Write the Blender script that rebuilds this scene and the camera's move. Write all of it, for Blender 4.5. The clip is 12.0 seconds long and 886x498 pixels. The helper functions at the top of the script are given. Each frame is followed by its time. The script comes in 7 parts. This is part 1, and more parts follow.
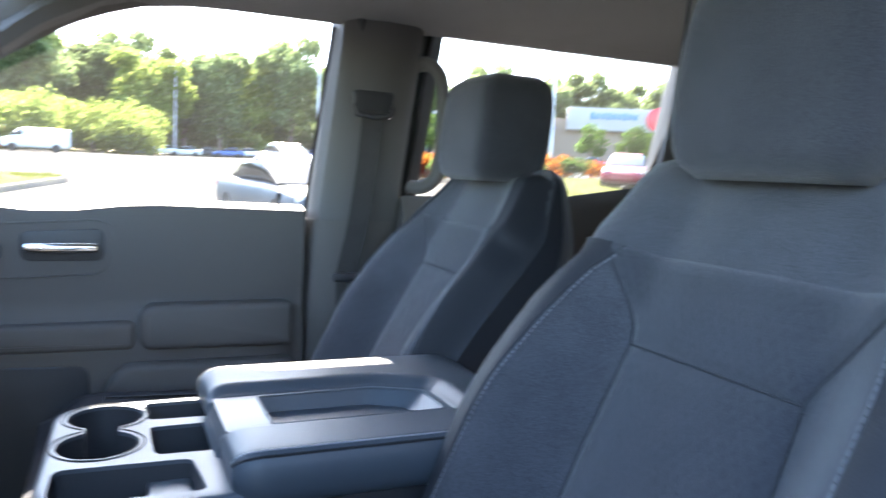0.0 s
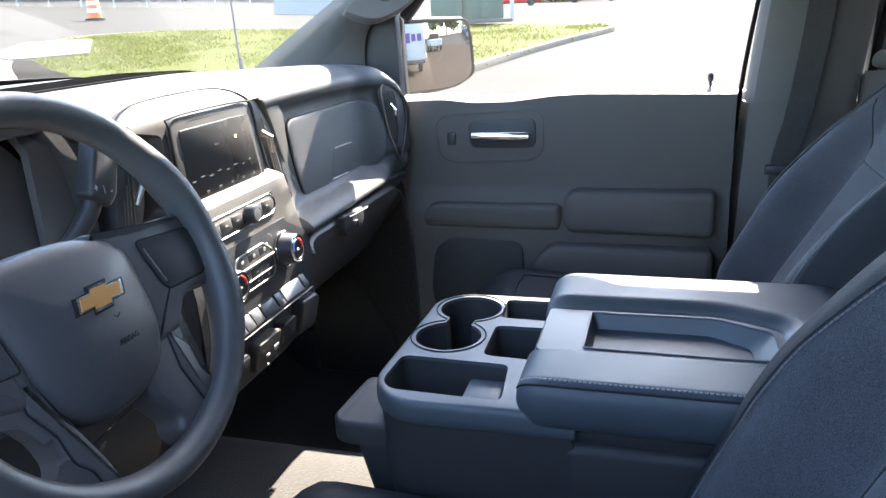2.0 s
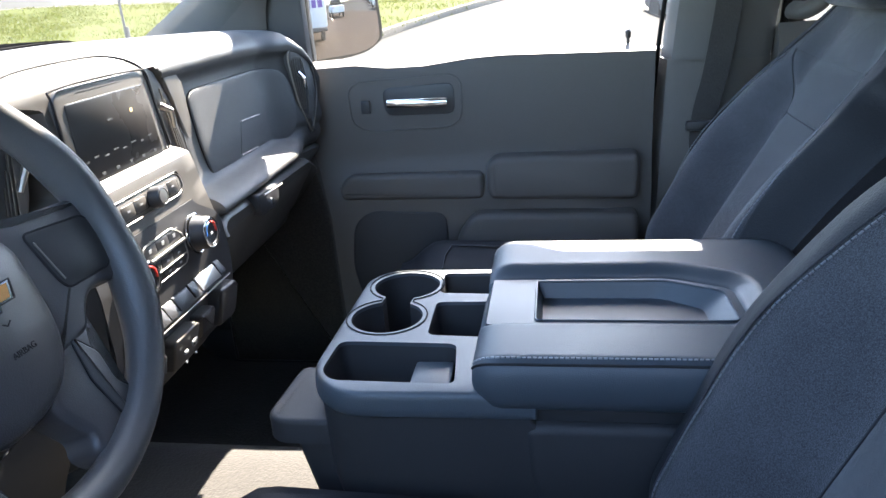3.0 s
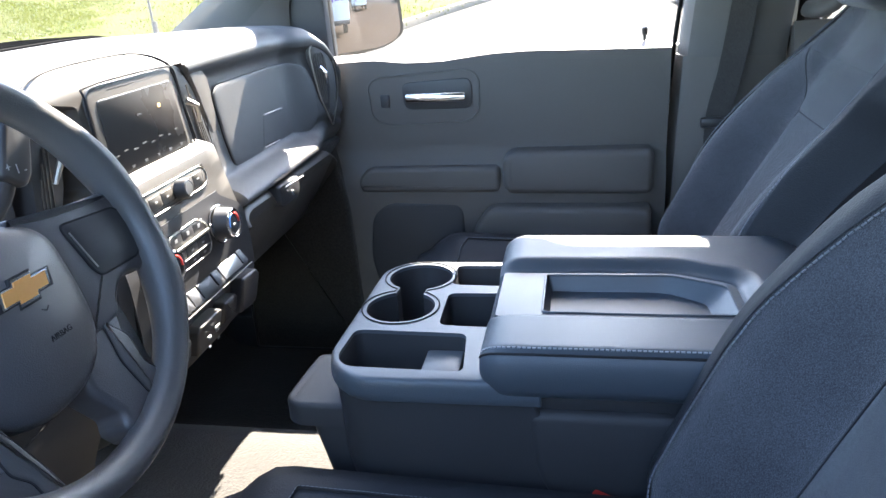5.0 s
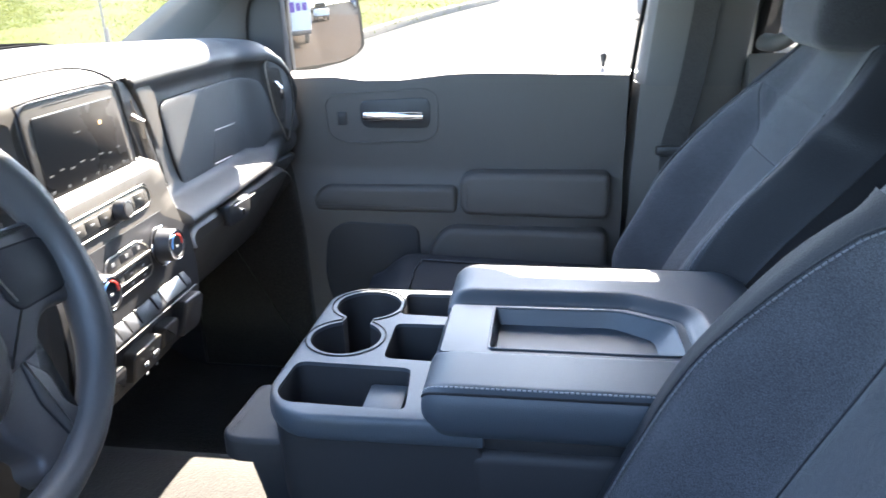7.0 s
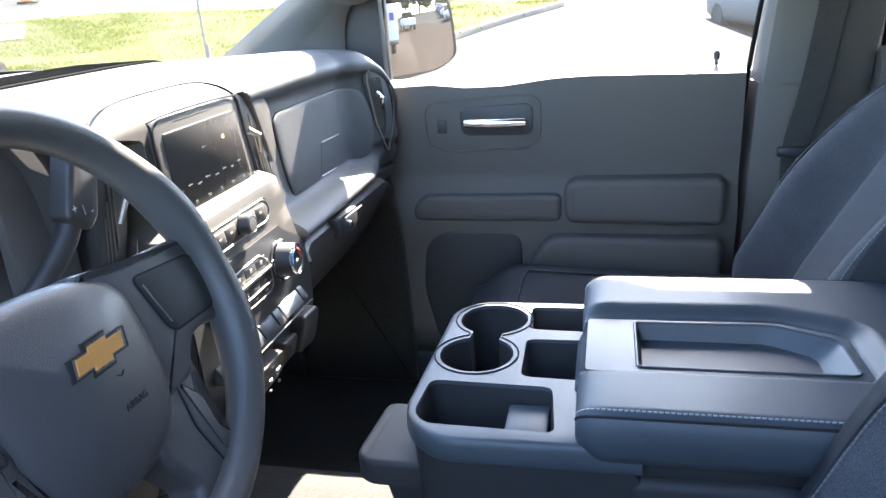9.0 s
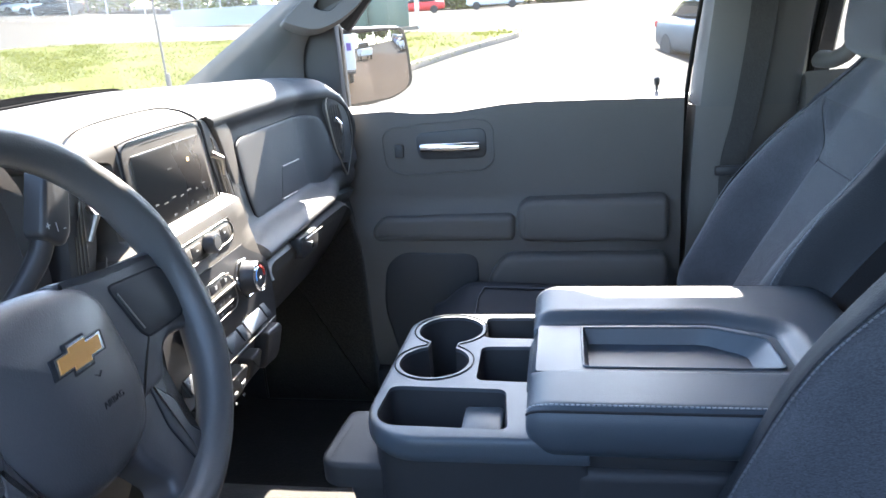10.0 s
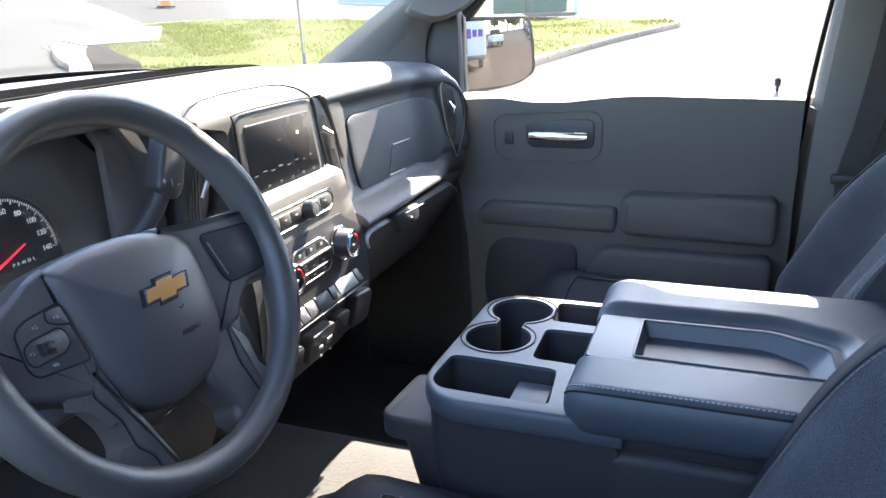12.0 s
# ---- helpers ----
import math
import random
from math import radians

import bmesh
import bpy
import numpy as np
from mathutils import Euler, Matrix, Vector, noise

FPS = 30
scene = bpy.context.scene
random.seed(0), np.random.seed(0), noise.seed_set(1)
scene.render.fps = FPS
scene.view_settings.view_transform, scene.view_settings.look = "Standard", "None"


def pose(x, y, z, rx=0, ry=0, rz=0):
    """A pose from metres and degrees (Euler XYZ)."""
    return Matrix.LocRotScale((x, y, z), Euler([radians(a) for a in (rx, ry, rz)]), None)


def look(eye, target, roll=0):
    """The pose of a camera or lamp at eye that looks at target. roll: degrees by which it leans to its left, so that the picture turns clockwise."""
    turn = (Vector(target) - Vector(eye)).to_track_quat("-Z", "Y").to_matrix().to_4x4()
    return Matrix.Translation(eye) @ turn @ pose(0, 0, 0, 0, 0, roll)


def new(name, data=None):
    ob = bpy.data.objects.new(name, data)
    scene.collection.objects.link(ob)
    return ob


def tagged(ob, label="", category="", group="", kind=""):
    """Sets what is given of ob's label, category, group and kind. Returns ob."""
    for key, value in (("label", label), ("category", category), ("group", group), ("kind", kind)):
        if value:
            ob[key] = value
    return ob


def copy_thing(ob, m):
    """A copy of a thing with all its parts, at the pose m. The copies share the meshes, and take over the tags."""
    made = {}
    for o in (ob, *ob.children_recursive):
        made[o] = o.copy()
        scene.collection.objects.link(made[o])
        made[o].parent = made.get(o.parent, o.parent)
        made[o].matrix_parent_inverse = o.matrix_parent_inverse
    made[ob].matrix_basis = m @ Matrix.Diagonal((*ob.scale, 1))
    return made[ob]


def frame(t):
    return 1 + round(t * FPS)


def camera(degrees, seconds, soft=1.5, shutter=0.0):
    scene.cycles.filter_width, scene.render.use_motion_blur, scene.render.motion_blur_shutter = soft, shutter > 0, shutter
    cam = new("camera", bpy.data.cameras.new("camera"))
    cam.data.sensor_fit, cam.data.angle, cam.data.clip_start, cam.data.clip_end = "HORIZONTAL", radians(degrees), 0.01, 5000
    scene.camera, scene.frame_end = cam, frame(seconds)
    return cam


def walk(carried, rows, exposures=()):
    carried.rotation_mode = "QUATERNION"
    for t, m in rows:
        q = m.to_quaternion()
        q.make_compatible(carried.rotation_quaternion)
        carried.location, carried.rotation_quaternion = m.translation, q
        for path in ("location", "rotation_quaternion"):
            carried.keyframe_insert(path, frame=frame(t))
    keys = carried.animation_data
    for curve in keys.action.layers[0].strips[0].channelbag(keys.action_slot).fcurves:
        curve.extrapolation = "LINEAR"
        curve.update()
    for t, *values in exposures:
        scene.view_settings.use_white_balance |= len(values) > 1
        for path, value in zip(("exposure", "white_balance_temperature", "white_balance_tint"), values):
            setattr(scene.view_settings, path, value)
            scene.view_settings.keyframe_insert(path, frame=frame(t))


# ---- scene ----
cam = camera(61.3, 12.0, shutter=0.4)
PATH = [
    (0, (-0.901, 0.395, 1.493), (0.917, -0.413, 1.288), 2.8),
    (0.5, (-0.879, 0.342, 1.571), (1.057, -0.001, 1.206), -0.7),
    (1, (-0.86, 0.193, 1.59), (1.084, 0.339, 1.147), -1.3),
    (1.5, (-0.875, 0.143, 1.601), (0.992, 0.606, 1.053), -1.7),
    (2, (-0.875, 0.148, 1.583), (0.949, 0.694, 0.97), -2.8),
    (2.5, (-0.857, 0.199, 1.566), (0.98, 0.644, 0.912), -3.1),
    (3, (-0.816, 0.202, 1.562), (1.036, 0.5, 0.868), -3.7),
    (3.5, (-0.825, 0.17, 1.568), (1.007, 0.522, 0.847), -4.3),
    (3.7, (-0.831, 0.167, 1.566), (0.991, 0.563, 0.842), -4.3),
    (5.3, (-0.845, 0.201, 1.578), (0.999, 0.52, 0.871), -3.0),
    (5.5, (-0.843, 0.216, 1.572), (1.015, 0.471, 0.877), -2.2),
    (6, (-0.817, 0.212, 1.574), (1.054, 0.346, 0.882), -1.9),
    (6.5, (-0.805, 0.182, 1.582), (1.063, 0.317, 0.881), -2.8),
    (7, (-0.815, 0.169, 1.597), (1.04, 0.429, 0.897), -1.2),
    (7.5, (-0.83, 0.163, 1.598), (1.002, 0.566, 0.905), -0.5),
    (7.7, (-0.837, 0.154, 1.602), (0.987, 0.602, 0.912), -0.5),
    (9.3, (-0.782, 0.285, 1.588), (1.065, 0.659, 0.918), -5.4),
    (9.5, (-0.793, 0.294, 1.588), (1.073, 0.603, 0.938), -5.9),
    (10, (-0.841, 0.243, 1.588), (1.037, 0.568, 0.982), -3.7),
    (10.5, (-0.872, 0.159, 1.596), (0.967, 0.642, 0.977), -2.1),
    (11, (-0.875, 0.139, 1.593), (0.923, 0.742, 0.958), -1.6),
    (11.5, (-0.874, 0.141, 1.595), (0.904, 0.796, 0.954), -1.7),
    (12, (-0.88, 0.146, 1.596), (0.894, 0.826, 0.97), -2.0),
]
walk(cam, [(t, look(eye, target, roll)) for t, eye, target, roll in PATH], exposures=((0.0, 4.5), (0.5, 4.05), (1.0, 4.1), (2.5, 4.12), (3.7, 4.38), (5.3, 4.5), (6.5, 4.5), (7.5, 4.52), (9.5, 4.5), (10.5, 4.3), (12.0, 4.25)))

# ---- world, sun ----
SUN_AZ, SUN_EL = -6.5, 44.3   # degrees from +x towards +y, and above the horizon
sun_dir = Vector((math.cos(radians(SUN_EL)) * math.cos(radians(SUN_AZ)), math.cos(radians(SUN_EL)) * math.sin(radians(SUN_AZ)), math.sin(radians(SUN_EL))))
world = bpy.data.worlds.new("world")
scene.world = world
world.use_nodes = True
wn = world.node_tree.nodes
sky = wn.new("ShaderNodeTexSky")
sky.sky_type, sky.sun_disc = "NISHITA", False
sky.sun_elevation, sky.sun_rotation = radians(SUN_EL), radians(90 - SUN_AZ)
sky.dust_density, sky.air_density, sky.ozone_density = 0.9, 1.0, 1.4
wn["Background"].inputs["Strength"].default_value = 0.09
world.node_tree.links.new(sky.outputs[0], wn["Background"].inputs["Color"])
sun = new("sun", bpy.data.lights.new("sun", "SUN"))
sun.data.energy, sun.data.angle, sun.data.color = 3.4, radians(0.53), (1.0, 0.91, 0.80)
sun.matrix_world = look(sun_dir * 50, (0, 0, 0))


# ---- materials ----
def shader(name, rough=0.6, metal=0.0, spec=0.5):
    m = bpy.data.materials.new(name)
    m.use_nodes = True
    b = m.node_tree.nodes["Principled BSDF"]
    b.inputs["Roughness"].default_value, b.inputs["Metallic"].default_value = rough, metal
    b.inputs["Specular IOR Level"].default_value = spec
    return m, b, m.node_tree.nodes, m.node_tree.links


def surface(name, col, col2=None, rough=0.6, metal=0.0, fine=600.0, coarse=9.0, bump=0.15, depth=0.0006, spec=0.5, tex="noise", rand=0.0):
    """A surface with grain and broad variation, in object coordinates (metres)."""
    m, b, n, l = shader(name, rough, metal, spec)
    col2 = col2 or tuple(c * 1.35 for c in col)
    co = n.new("ShaderNodeTexCoord")
    big = n.new("ShaderNodeTexNoise")
    big.inputs["Scale"].default_value, big.inputs["Detail"].default_value = coarse, 5
    l.new(co.outputs["Object"], big.inputs["Vector"])
    if tex == "voronoi":
        small = n.new("ShaderNodeTexVoronoi")
        small.inputs["Scale"].default_value = fine
        hgt = small.outputs["Distance"]
    else:
        small = n.new("ShaderNodeTexNoise")
        small.inputs["Scale"].default_value, small.inputs["Detail"].default_value = fine, 3
        hgt = small.outputs["Fac"]
    l.new(co.outputs["Object"], small.inputs["Vector"])
    add = n.new("ShaderNodeMath")
    add.operation = "MULTIPLY_ADD"
    add.inputs[1].default_value = 0.45
    l.new(hgt, add.inputs[0])
    half = n.new("ShaderNodeMath")
    half.operation = "MULTIPLY"
    half.inputs[1].default_value = 0.6
    l.new(big.outputs["Fac"], half.inputs[0])
    l.new(half.outputs[0], add.inputs[2])
    mix = n.new("ShaderNodeMix")
    mix.data_type = "RGBA"
    mix.inputs["A"].default_value, mix.inputs["B"].default_value = (*col, 1), (*col2, 1)
    l.new(add.outputs[0], mix.inputs["Factor"])
    out = mix.outputs["Result"]
    if rand:
        info, hsv = n.new("ShaderNodeObjectInfo"), n.new("ShaderNodeHueSaturation")
        rng = n.new("ShaderNodeMapRange")
        rng.inputs["To Min"].default_value, rng.inputs["To Max"].default_value = 1 - rand, 1 + rand
        l.new(info.outputs["Random"], rng.inputs["Value"])
        l.new(rng.outputs[0], hsv.inputs["Value"])
        l.new(out, hsv.inputs["Color"])
        out = hsv.outputs[0]
    l.new(out, b.inputs["Base Color"])
    rr = n.new("ShaderNodeMapRange")
    rr.inputs["To Min"].default_value, rr.inputs["To Max"].default_value = max(rough - 0.1, 0.02), min(rough + 0.12, 1)
    l.new(big.outputs["Fac"], rr.inputs["Value"])
    l.new(rr.outputs[0], b.inputs["Roughness"])
    if bump:
        bp = n.new("ShaderNodeBump")
        bp.inputs["Strength"].default_value, bp.inputs["Distance"].default_value = bump, depth
        l.new(hgt, bp.inputs["Height"])
        l.new(bp.outputs[0], b.inputs["Normal"])
    return m


def weave(name, col, col2, scale=420.0, quilt=0.0):
    """Woven upholstery: crossed threads, and a fine diamond pattern where quilt is given."""
    m, b, n, l = shader(name, 0.92, 0.0, 0.25)
    b.inputs["Sheen Weight"].default_value, b.inputs["Sheen Roughness"].default_value = 0.25, 0.5
    co = n.new("ShaderNodeTexCoord")
    turn = n.new("ShaderNodeMapping")
    turn.inputs["Rotation"].default_value = (0.5, 0.0, 0.7)
    l.new(co.outputs["Object"], turn.inputs["Vector"])
    v = n.new("ShaderNodeTexVoronoi")
    v.inputs["Scale"].default_value = scale
    l.new(turn.outputs[0], v.inputs["Vector"])
    big = n.new("ShaderNodeTexNoise")
    big.inputs["Scale"].default_value, big.inputs["Detail"].default_value = 16.0, 2
    l.new(co.outputs["Object"], big.inputs["Vector"])
    mul = n.new("ShaderNodeMath")
    mul.operation = "MULTIPLY"
    l.new(v.outputs["Distance"], mul.inputs[0])
    l.new(big.outputs["Fac"], mul.inputs[1])
    mul2 = n.new("ShaderNodeMath")
    mul2.operation = "MULTIPLY"
    mul2.inputs[1].default_value = 0.9
    l.new(mul.outputs[0], mul2.inputs[0])
    thr = n.new("ShaderNodeTexNoise")
    thr.inputs["Scale"].default_value, thr.inputs["Detail"].default_value = scale * 0.9, 2
    l.new(co.outputs["Object"], thr.inputs["Vector"])
    grain = n.new("ShaderNodeMapRange")
    grain.inputs["From Min"].default_value, grain.inputs["From Max"].default_value = 0.32, 0.68
    l.new(thr.outputs["Fac"], grain.inputs["Value"])
    both = n.new("ShaderNodeMath")
    both.operation = "MULTIPLY_ADD"
    both.inputs[1].default_value = 0.65
    l.new(grain.outputs[0], both.inputs[0])
    l.new(mul2.outputs[0], both.inputs[2])
    height = both.outputs[0]
    if quilt:
        waves = []
        for s in (1, -1):
            w = n.new("ShaderNodeTexWave")
            w.wave_type, w.bands_direction = "BANDS", "X"
            w.inputs["Scale"].default_value, w.inputs["Distortion"].default_value = quilt, 0.0
            mp = n.new("ShaderNodeMapping")
            mp.inputs["Rotation"].default_value = (0, s * radians(35), 0)
            l.new(co.outputs["Object"], mp.inputs["Vector"])
            l.new(mp.outputs[0], w.inputs["Vector"])
            waves.append(w)
        mx = n.new("ShaderNodeMath")
        mx.operation = "MAXIMUM"
        l.new(waves[0].outputs["Fac"], mx.inputs[0])
        l.new(waves[1].outputs["Fac"], mx.inputs[1])
        ad = n.new("ShaderNodeMath")
        ad.operation = "MULTIPLY_ADD"
        ad.inputs[1].default_value = 0.19
        l.new(mx.outputs[0], ad.inputs[0])
        l.new(height, ad.inputs[2])
        height = ad.outputs[0]
    mix = n.new("ShaderNodeMix")
    mix.data_type = "RGBA"
    mix.inputs["A"].default_value, mix.inputs["B"].default_value = (*col, 1), (*col2, 1)
    l.new(height, mix.inputs["Factor"])
    l.new(mix.outputs["Result"], b.inputs["Base Color"])
    bp = n.new("ShaderNodeBump")
    bp.inputs["Strength"].default_value, bp.inputs["Distance"].default_value = 0.5, 0.0012
    l.new(height, bp.inputs["Height"])
    l.new(bp.outputs[0], b.inputs["Normal"])
    return m


def glass(name, tint=(0.93, 0.95, 0.95), gloss=0.0, haze=0.006):
    m = bpy.data.materials.new(name)
    m.use_nodes = True
    n, l = m.node_tree.nodes, m.node_tree.links
    n.remove(n["Principled BSDF"])
    t, g, f, x = n.new("ShaderNodeBsdfTransparent"), n.new("ShaderNodeBsdfGlossy"), n.new("ShaderNodeLayerWeight"), n.new("ShaderNodeMixShader")
    pw, mr = n.new("ShaderNodeMath"), n.new("ShaderNodeMapRange")
    pw.operation, pw.inputs[1].default_value = "POWER", 5.0
    mr.inputs["To Min"].default_value, mr.inputs["To Max"].default_value = 0.05, 0.9
    t.inputs["Color"].default_value = (*tint, 1)
    g.inputs["Roughness"].default_value = gloss
    f.inputs["Blend"].default_value = 0.5
    l.new(f.outputs["Facing"], pw.inputs[0])
    l.new(pw.outputs[0], mr.inputs["Value"])
    l.new(mr.outputs[0], x.inputs[0])
    l.new(t.outputs[0], x.inputs[1])
    l.new(g.outputs[0], x.inputs[2])
    # a thin scattering film put into the glass to imitate glare haze
    veil, film = n.new("ShaderNodeBsdfTranslucent"), n.new("ShaderNodeMixShader")
    spots = n.new("ShaderNodeTexNoise")
    spots.inputs["Scale"].default_value, spots.inputs["Detail"].default_value = 5.0, 6
    co = n.new("ShaderNodeTexCoord")
    l.new(co.outputs["Object"], spots.inputs["Vector"])
    amt = n.new("ShaderNodeMapRange")
    amt.inputs["To Min"].default_value, amt.inputs["To Max"].default_value = haze * 0.6, haze * 1.4
    l.new(spots.outputs["Fac"], amt.inputs["Value"])
    veil.inputs["Color"].default_value = (0.85, 0.85, 0.82, 1)
    l.new(amt.outputs[0], film.inputs[0])
    l.new(x.outputs[0], film.inputs[1])
    l.new(veil.outputs[0], film.inputs[2])
    l.new(film.outputs[0], n["Material Output"].inputs["Surface"])
    return m


def glow(name, col, strength):
    m, b, n, l = shader(name, 0.4)
    b.inputs["Base Color"].default_value = (*[c * 0.5 for c in col], 1)
    b.inputs["Emission Color"].default_value, b.inputs["Emission Strength"].default_value = (*col, 1), strength
    return m


M_DASH = surface("dash_grain", (0.058, 0.058, 0.059), (0.082, 0.081, 0.080), 0.48, fine=700, bump=0.35, tex="voronoi", depth=0.0012)
M_DASHL = surface("dash_trim", (0.074, 0.068, 0.061), (0.098, 0.090, 0.081), 0.46, fine=900, bump=0.2)
M_DOOR = surface("door_plastic", (0.082, 0.075, 0.069), (0.108, 0.099, 0.092), 0.55, fine=650, bump=0.35, tex="voronoi", depth=0.0012)
M_PAD = surface("door_pad", (0.084, 0.076, 0.070), (0.110, 0.100, 0.093), 0.6, fine=400, bump=0.3)
M_PILLAR = surface("pillar_plastic", (0.076, 0.073, 0.070), (0.100, 0.096, 0.092), 0.65, fine=800, bump=0.25)
M_HEAD = weave("headliner_cloth", (0.1, 0.1, 0.1), (0.15, 0.148, 0.145), 500)
M_BLACK = surface("black_plastic", (0.024, 0.024, 0.026), (0.038, 0.038, 0.041), 0.42, fine=900, bump=0.1)
M_RUBBER = surface("black_rubber", (0.008, 0.008, 0.008), (0.014, 0.014, 0.014), 0.75, fine=300, bump=0.2, spec=0.08)
M_GRILLE = surface("open_grille_plastic", (0.012, 0.012, 0.012), (0.020, 0.020, 0.020), 0.9, fine=300, bump=0.2, spec=0.0)
# blue in the base colour imitates the sky reflected on the console
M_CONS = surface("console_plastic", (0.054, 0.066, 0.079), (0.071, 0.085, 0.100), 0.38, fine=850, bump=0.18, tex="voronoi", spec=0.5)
# darker copy of the console plastic, with shade put into its colour
M_CONSB = surface("darkened_console_plastic", (0.024, 0.0245, 0.027), (0.037, 0.0375, 0.041), 0.55, fine=850, bump=0.2, tex="voronoi", spec=0.4)
# the lid's base colour carries the same imitated sky blue
M_VINYL = surface("lid_vinyl", (0.047, 0.058, 0.071), (0.062, 0.075, 0.090), 0.43, fine=950, bump=0.16, tex="voronoi", depth=0.0010, spec=0.5)
# tone raised above the dash's to put veiling haze into the cluster
M_HOOD = surface("lifted_hood_plastic", (0.105, 0.102, 0.101), (0.14, 0.136, 0.133), 0.55, fine=800, bump=0.25, tex="voronoi")
M_LEATHER = surface("wheel_urethane", (0.080, 0.076, 0.075), (0.105, 0.100, 0.098), 0.33, fine=1000, bump=0.22, tex="voronoi", depth=0.001)
M_HUB = surface("hub_urethane", (0.072, 0.068, 0.070), (0.095, 0.090, 0.092), 0.34, fine=900, bump=0.2, tex="voronoi", depth=0.001)
M_CLOTH = weave("seat_cloth", (0.016, 0.0175, 0.022), (0.078, 0.082, 0.093), 900)
M_QUILT = weave("seat_insert_cloth", (0.015, 0.0165, 0.021), (0.049, 0.052, 0.061), 1100, quilt=30)
M_HEADREST = weave("headrest_cloth", (0.011, 0.012, 0.015), (0.048, 0.050, 0.058), 900)
# vinyl tone lowered to put the shade of the seat flanks into it
M_SEATV = surface("darkened_seat_vinyl", (0.018, 0.019, 0.023), (0.028, 0.029, 0.034), 0.6, fine=480, bump=0.3, tex="voronoi", depth=0.001, spec=0.28)
M_THREAD = surface("grey_thread", (0.30, 0.31, 0.33), (0.42, 0.43, 0.45), 0.8, fine=900)
M_THREADC = surface("dark_grey_thread", (0.15, 0.155, 0.17), (0.21, 0.215, 0.235), 0.8, fine=900)
M_SEAM = surface("seam_shadow_thread", (0.012, 0.012, 0.014), (0.02, 0.02, 0.022), 0.9, fine=900)
M_SEAMC = surface("seat_seam_thread", (0.024, 0.025, 0.030), (0.034, 0.036, 0.042), 0.9, fine=900)
# for the unseen panels that block light outside the doorway
M_CLOSE = surface("light_block_paint", (0.058, 0.053, 0.051), (0.082, 0.075, 0.072), 0.9, fine=30, coarse=1.0, bump=0.1)
M_CARPET = weave("carpet", (0.014, 0.0125, 0.011), (0.036, 0.032, 0.0275), 260)
M_CHROME = surface("chrome", (0.78, 0.78, 0.8), (0.86, 0.86, 0.87), 0.12, 1.0, fine=40, bump=0.0)
M_SATIN = surface("satin_silver", (0.36, 0.345, 0.32), (0.45, 0.43, 0.40), 0.40, 1.0, fine=500, bump=0.05)
M_GOLD = surface("gold_emblem", (0.55, 0.25, 0.055), (0.62, 0.30, 0.08), 0.42, 0.15, fine=300, bump=0.05)
# base colour lifted to put a grey glare on the dark screen
M_SCREEN = surface("screen_glass", (0.042, 0.039, 0.037), (0.052, 0.048, 0.046), 0.26, fine=20, bump=0.0)
M_UI = glow("screen_marks", (0.16, 0.17, 0.18), 0.010)
M_UIO = glow("screen_orange_mark", (1.0, 0.6, 0.25), 0.25)
M_PRINT = surface("white_print", (0.3, 0.31, 0.32), (0.36, 0.37, 0.38), 0.6, fine=200, bump=0)
M_REDP = surface("red_print", (0.55, 0.03, 0.02), (0.62, 0.05, 0.04), 0.4, fine=200, bump=0)
M_BLUEP = surface("blue_print", (0.03, 0.16, 0.5), (0.05, 0.2, 0.55), 0.4, fine=200, bump=0)
M_NEEDLE = glow("red_needle", (1.0, 0.02, 0.05), 0.10)
M_DIAL = glow("dial_print", (0.75, 0.8, 0.85), 0.022)
M_PANE = glass("window_glass")
M_SHIELD = glass("windshield_glass", (0.9, 0.93, 0.92), haze=0.009)
M_MIRROR = surface("mirror_silver", (0.56, 0.565, 0.57), (0.58, 0.585, 0.59), 0.03, 1.0, fine=10, bump=0)
mm = M_MIRROR.node_tree.nodes["Principled BSDF"]
for lk in list(M_MIRROR.node_tree.links):
    if lk.to_node == mm and lk.to_socket.name == "Roughness":
        M_MIRROR.node_tree.links.remove(lk)
mm.inputs["Roughness"].default_value = 0.0
M_WHITEPAINT = surface("white_car_paint", (0.72, 0.72, 0.71), (0.78, 0.78, 0.77), 0.25, fine=5, bump=0)
M_PAPER = surface("white_paper", (0.75, 0.75, 0.74), (0.82, 0.82, 0.8), 0.8, fine=100, bump=0.1)
M_STRAP = weave("belt_webbing", (0.028, 0.026, 0.025), (0.06, 0.057, 0.055), 700)
M_ASPHALT = surface("asphalt", (0.0175, 0.0168, 0.0157), (0.044, 0.0418, 0.0387), 0.9, fine=26, coarse=0.16, bump=0.4, depth=0.01, spec=0.06)
M_CONCRETE = surface("kerb_concrete", (0.095, 0.082, 0.064), (0.17, 0.15, 0.122), 0.9, fine=14, coarse=0.7, bump=0.4, depth=0.008, spec=0.1)
M_LAWN = surface("lawn_soil", (0.024, 0.036, 0.004), (0.054, 0.052, 0.011), 0.95, fine=6, coarse=0.35, bump=0.5, depth=0.03, spec=0.04)
# toned down and more saturated: a lower exposure put into the lawn's colour
M_LAWN2 = surface("mown_lawn_toned_down", (0.026, 0.034, 0.001), (0.046, 0.050, 0.002), 0.95, fine=6, coarse=0.35, bump=0.5, depth=0.03, spec=0.03)
M_MULCH = surface("bare_mulch", (0.003, 0.0025, 0.002), (0.010, 0.008, 0.006), 0.95, fine=14, coarse=0.8, bump=0.6, depth=0.03, spec=0.02)
M_TAN = surface("sandy_tarmac", (0.020, 0.0145, 0.0105), (0.039, 0.0285, 0.0205), 0.9, fine=20, coarse=0.25, bump=0.4, depth=0.01, spec=0.05)


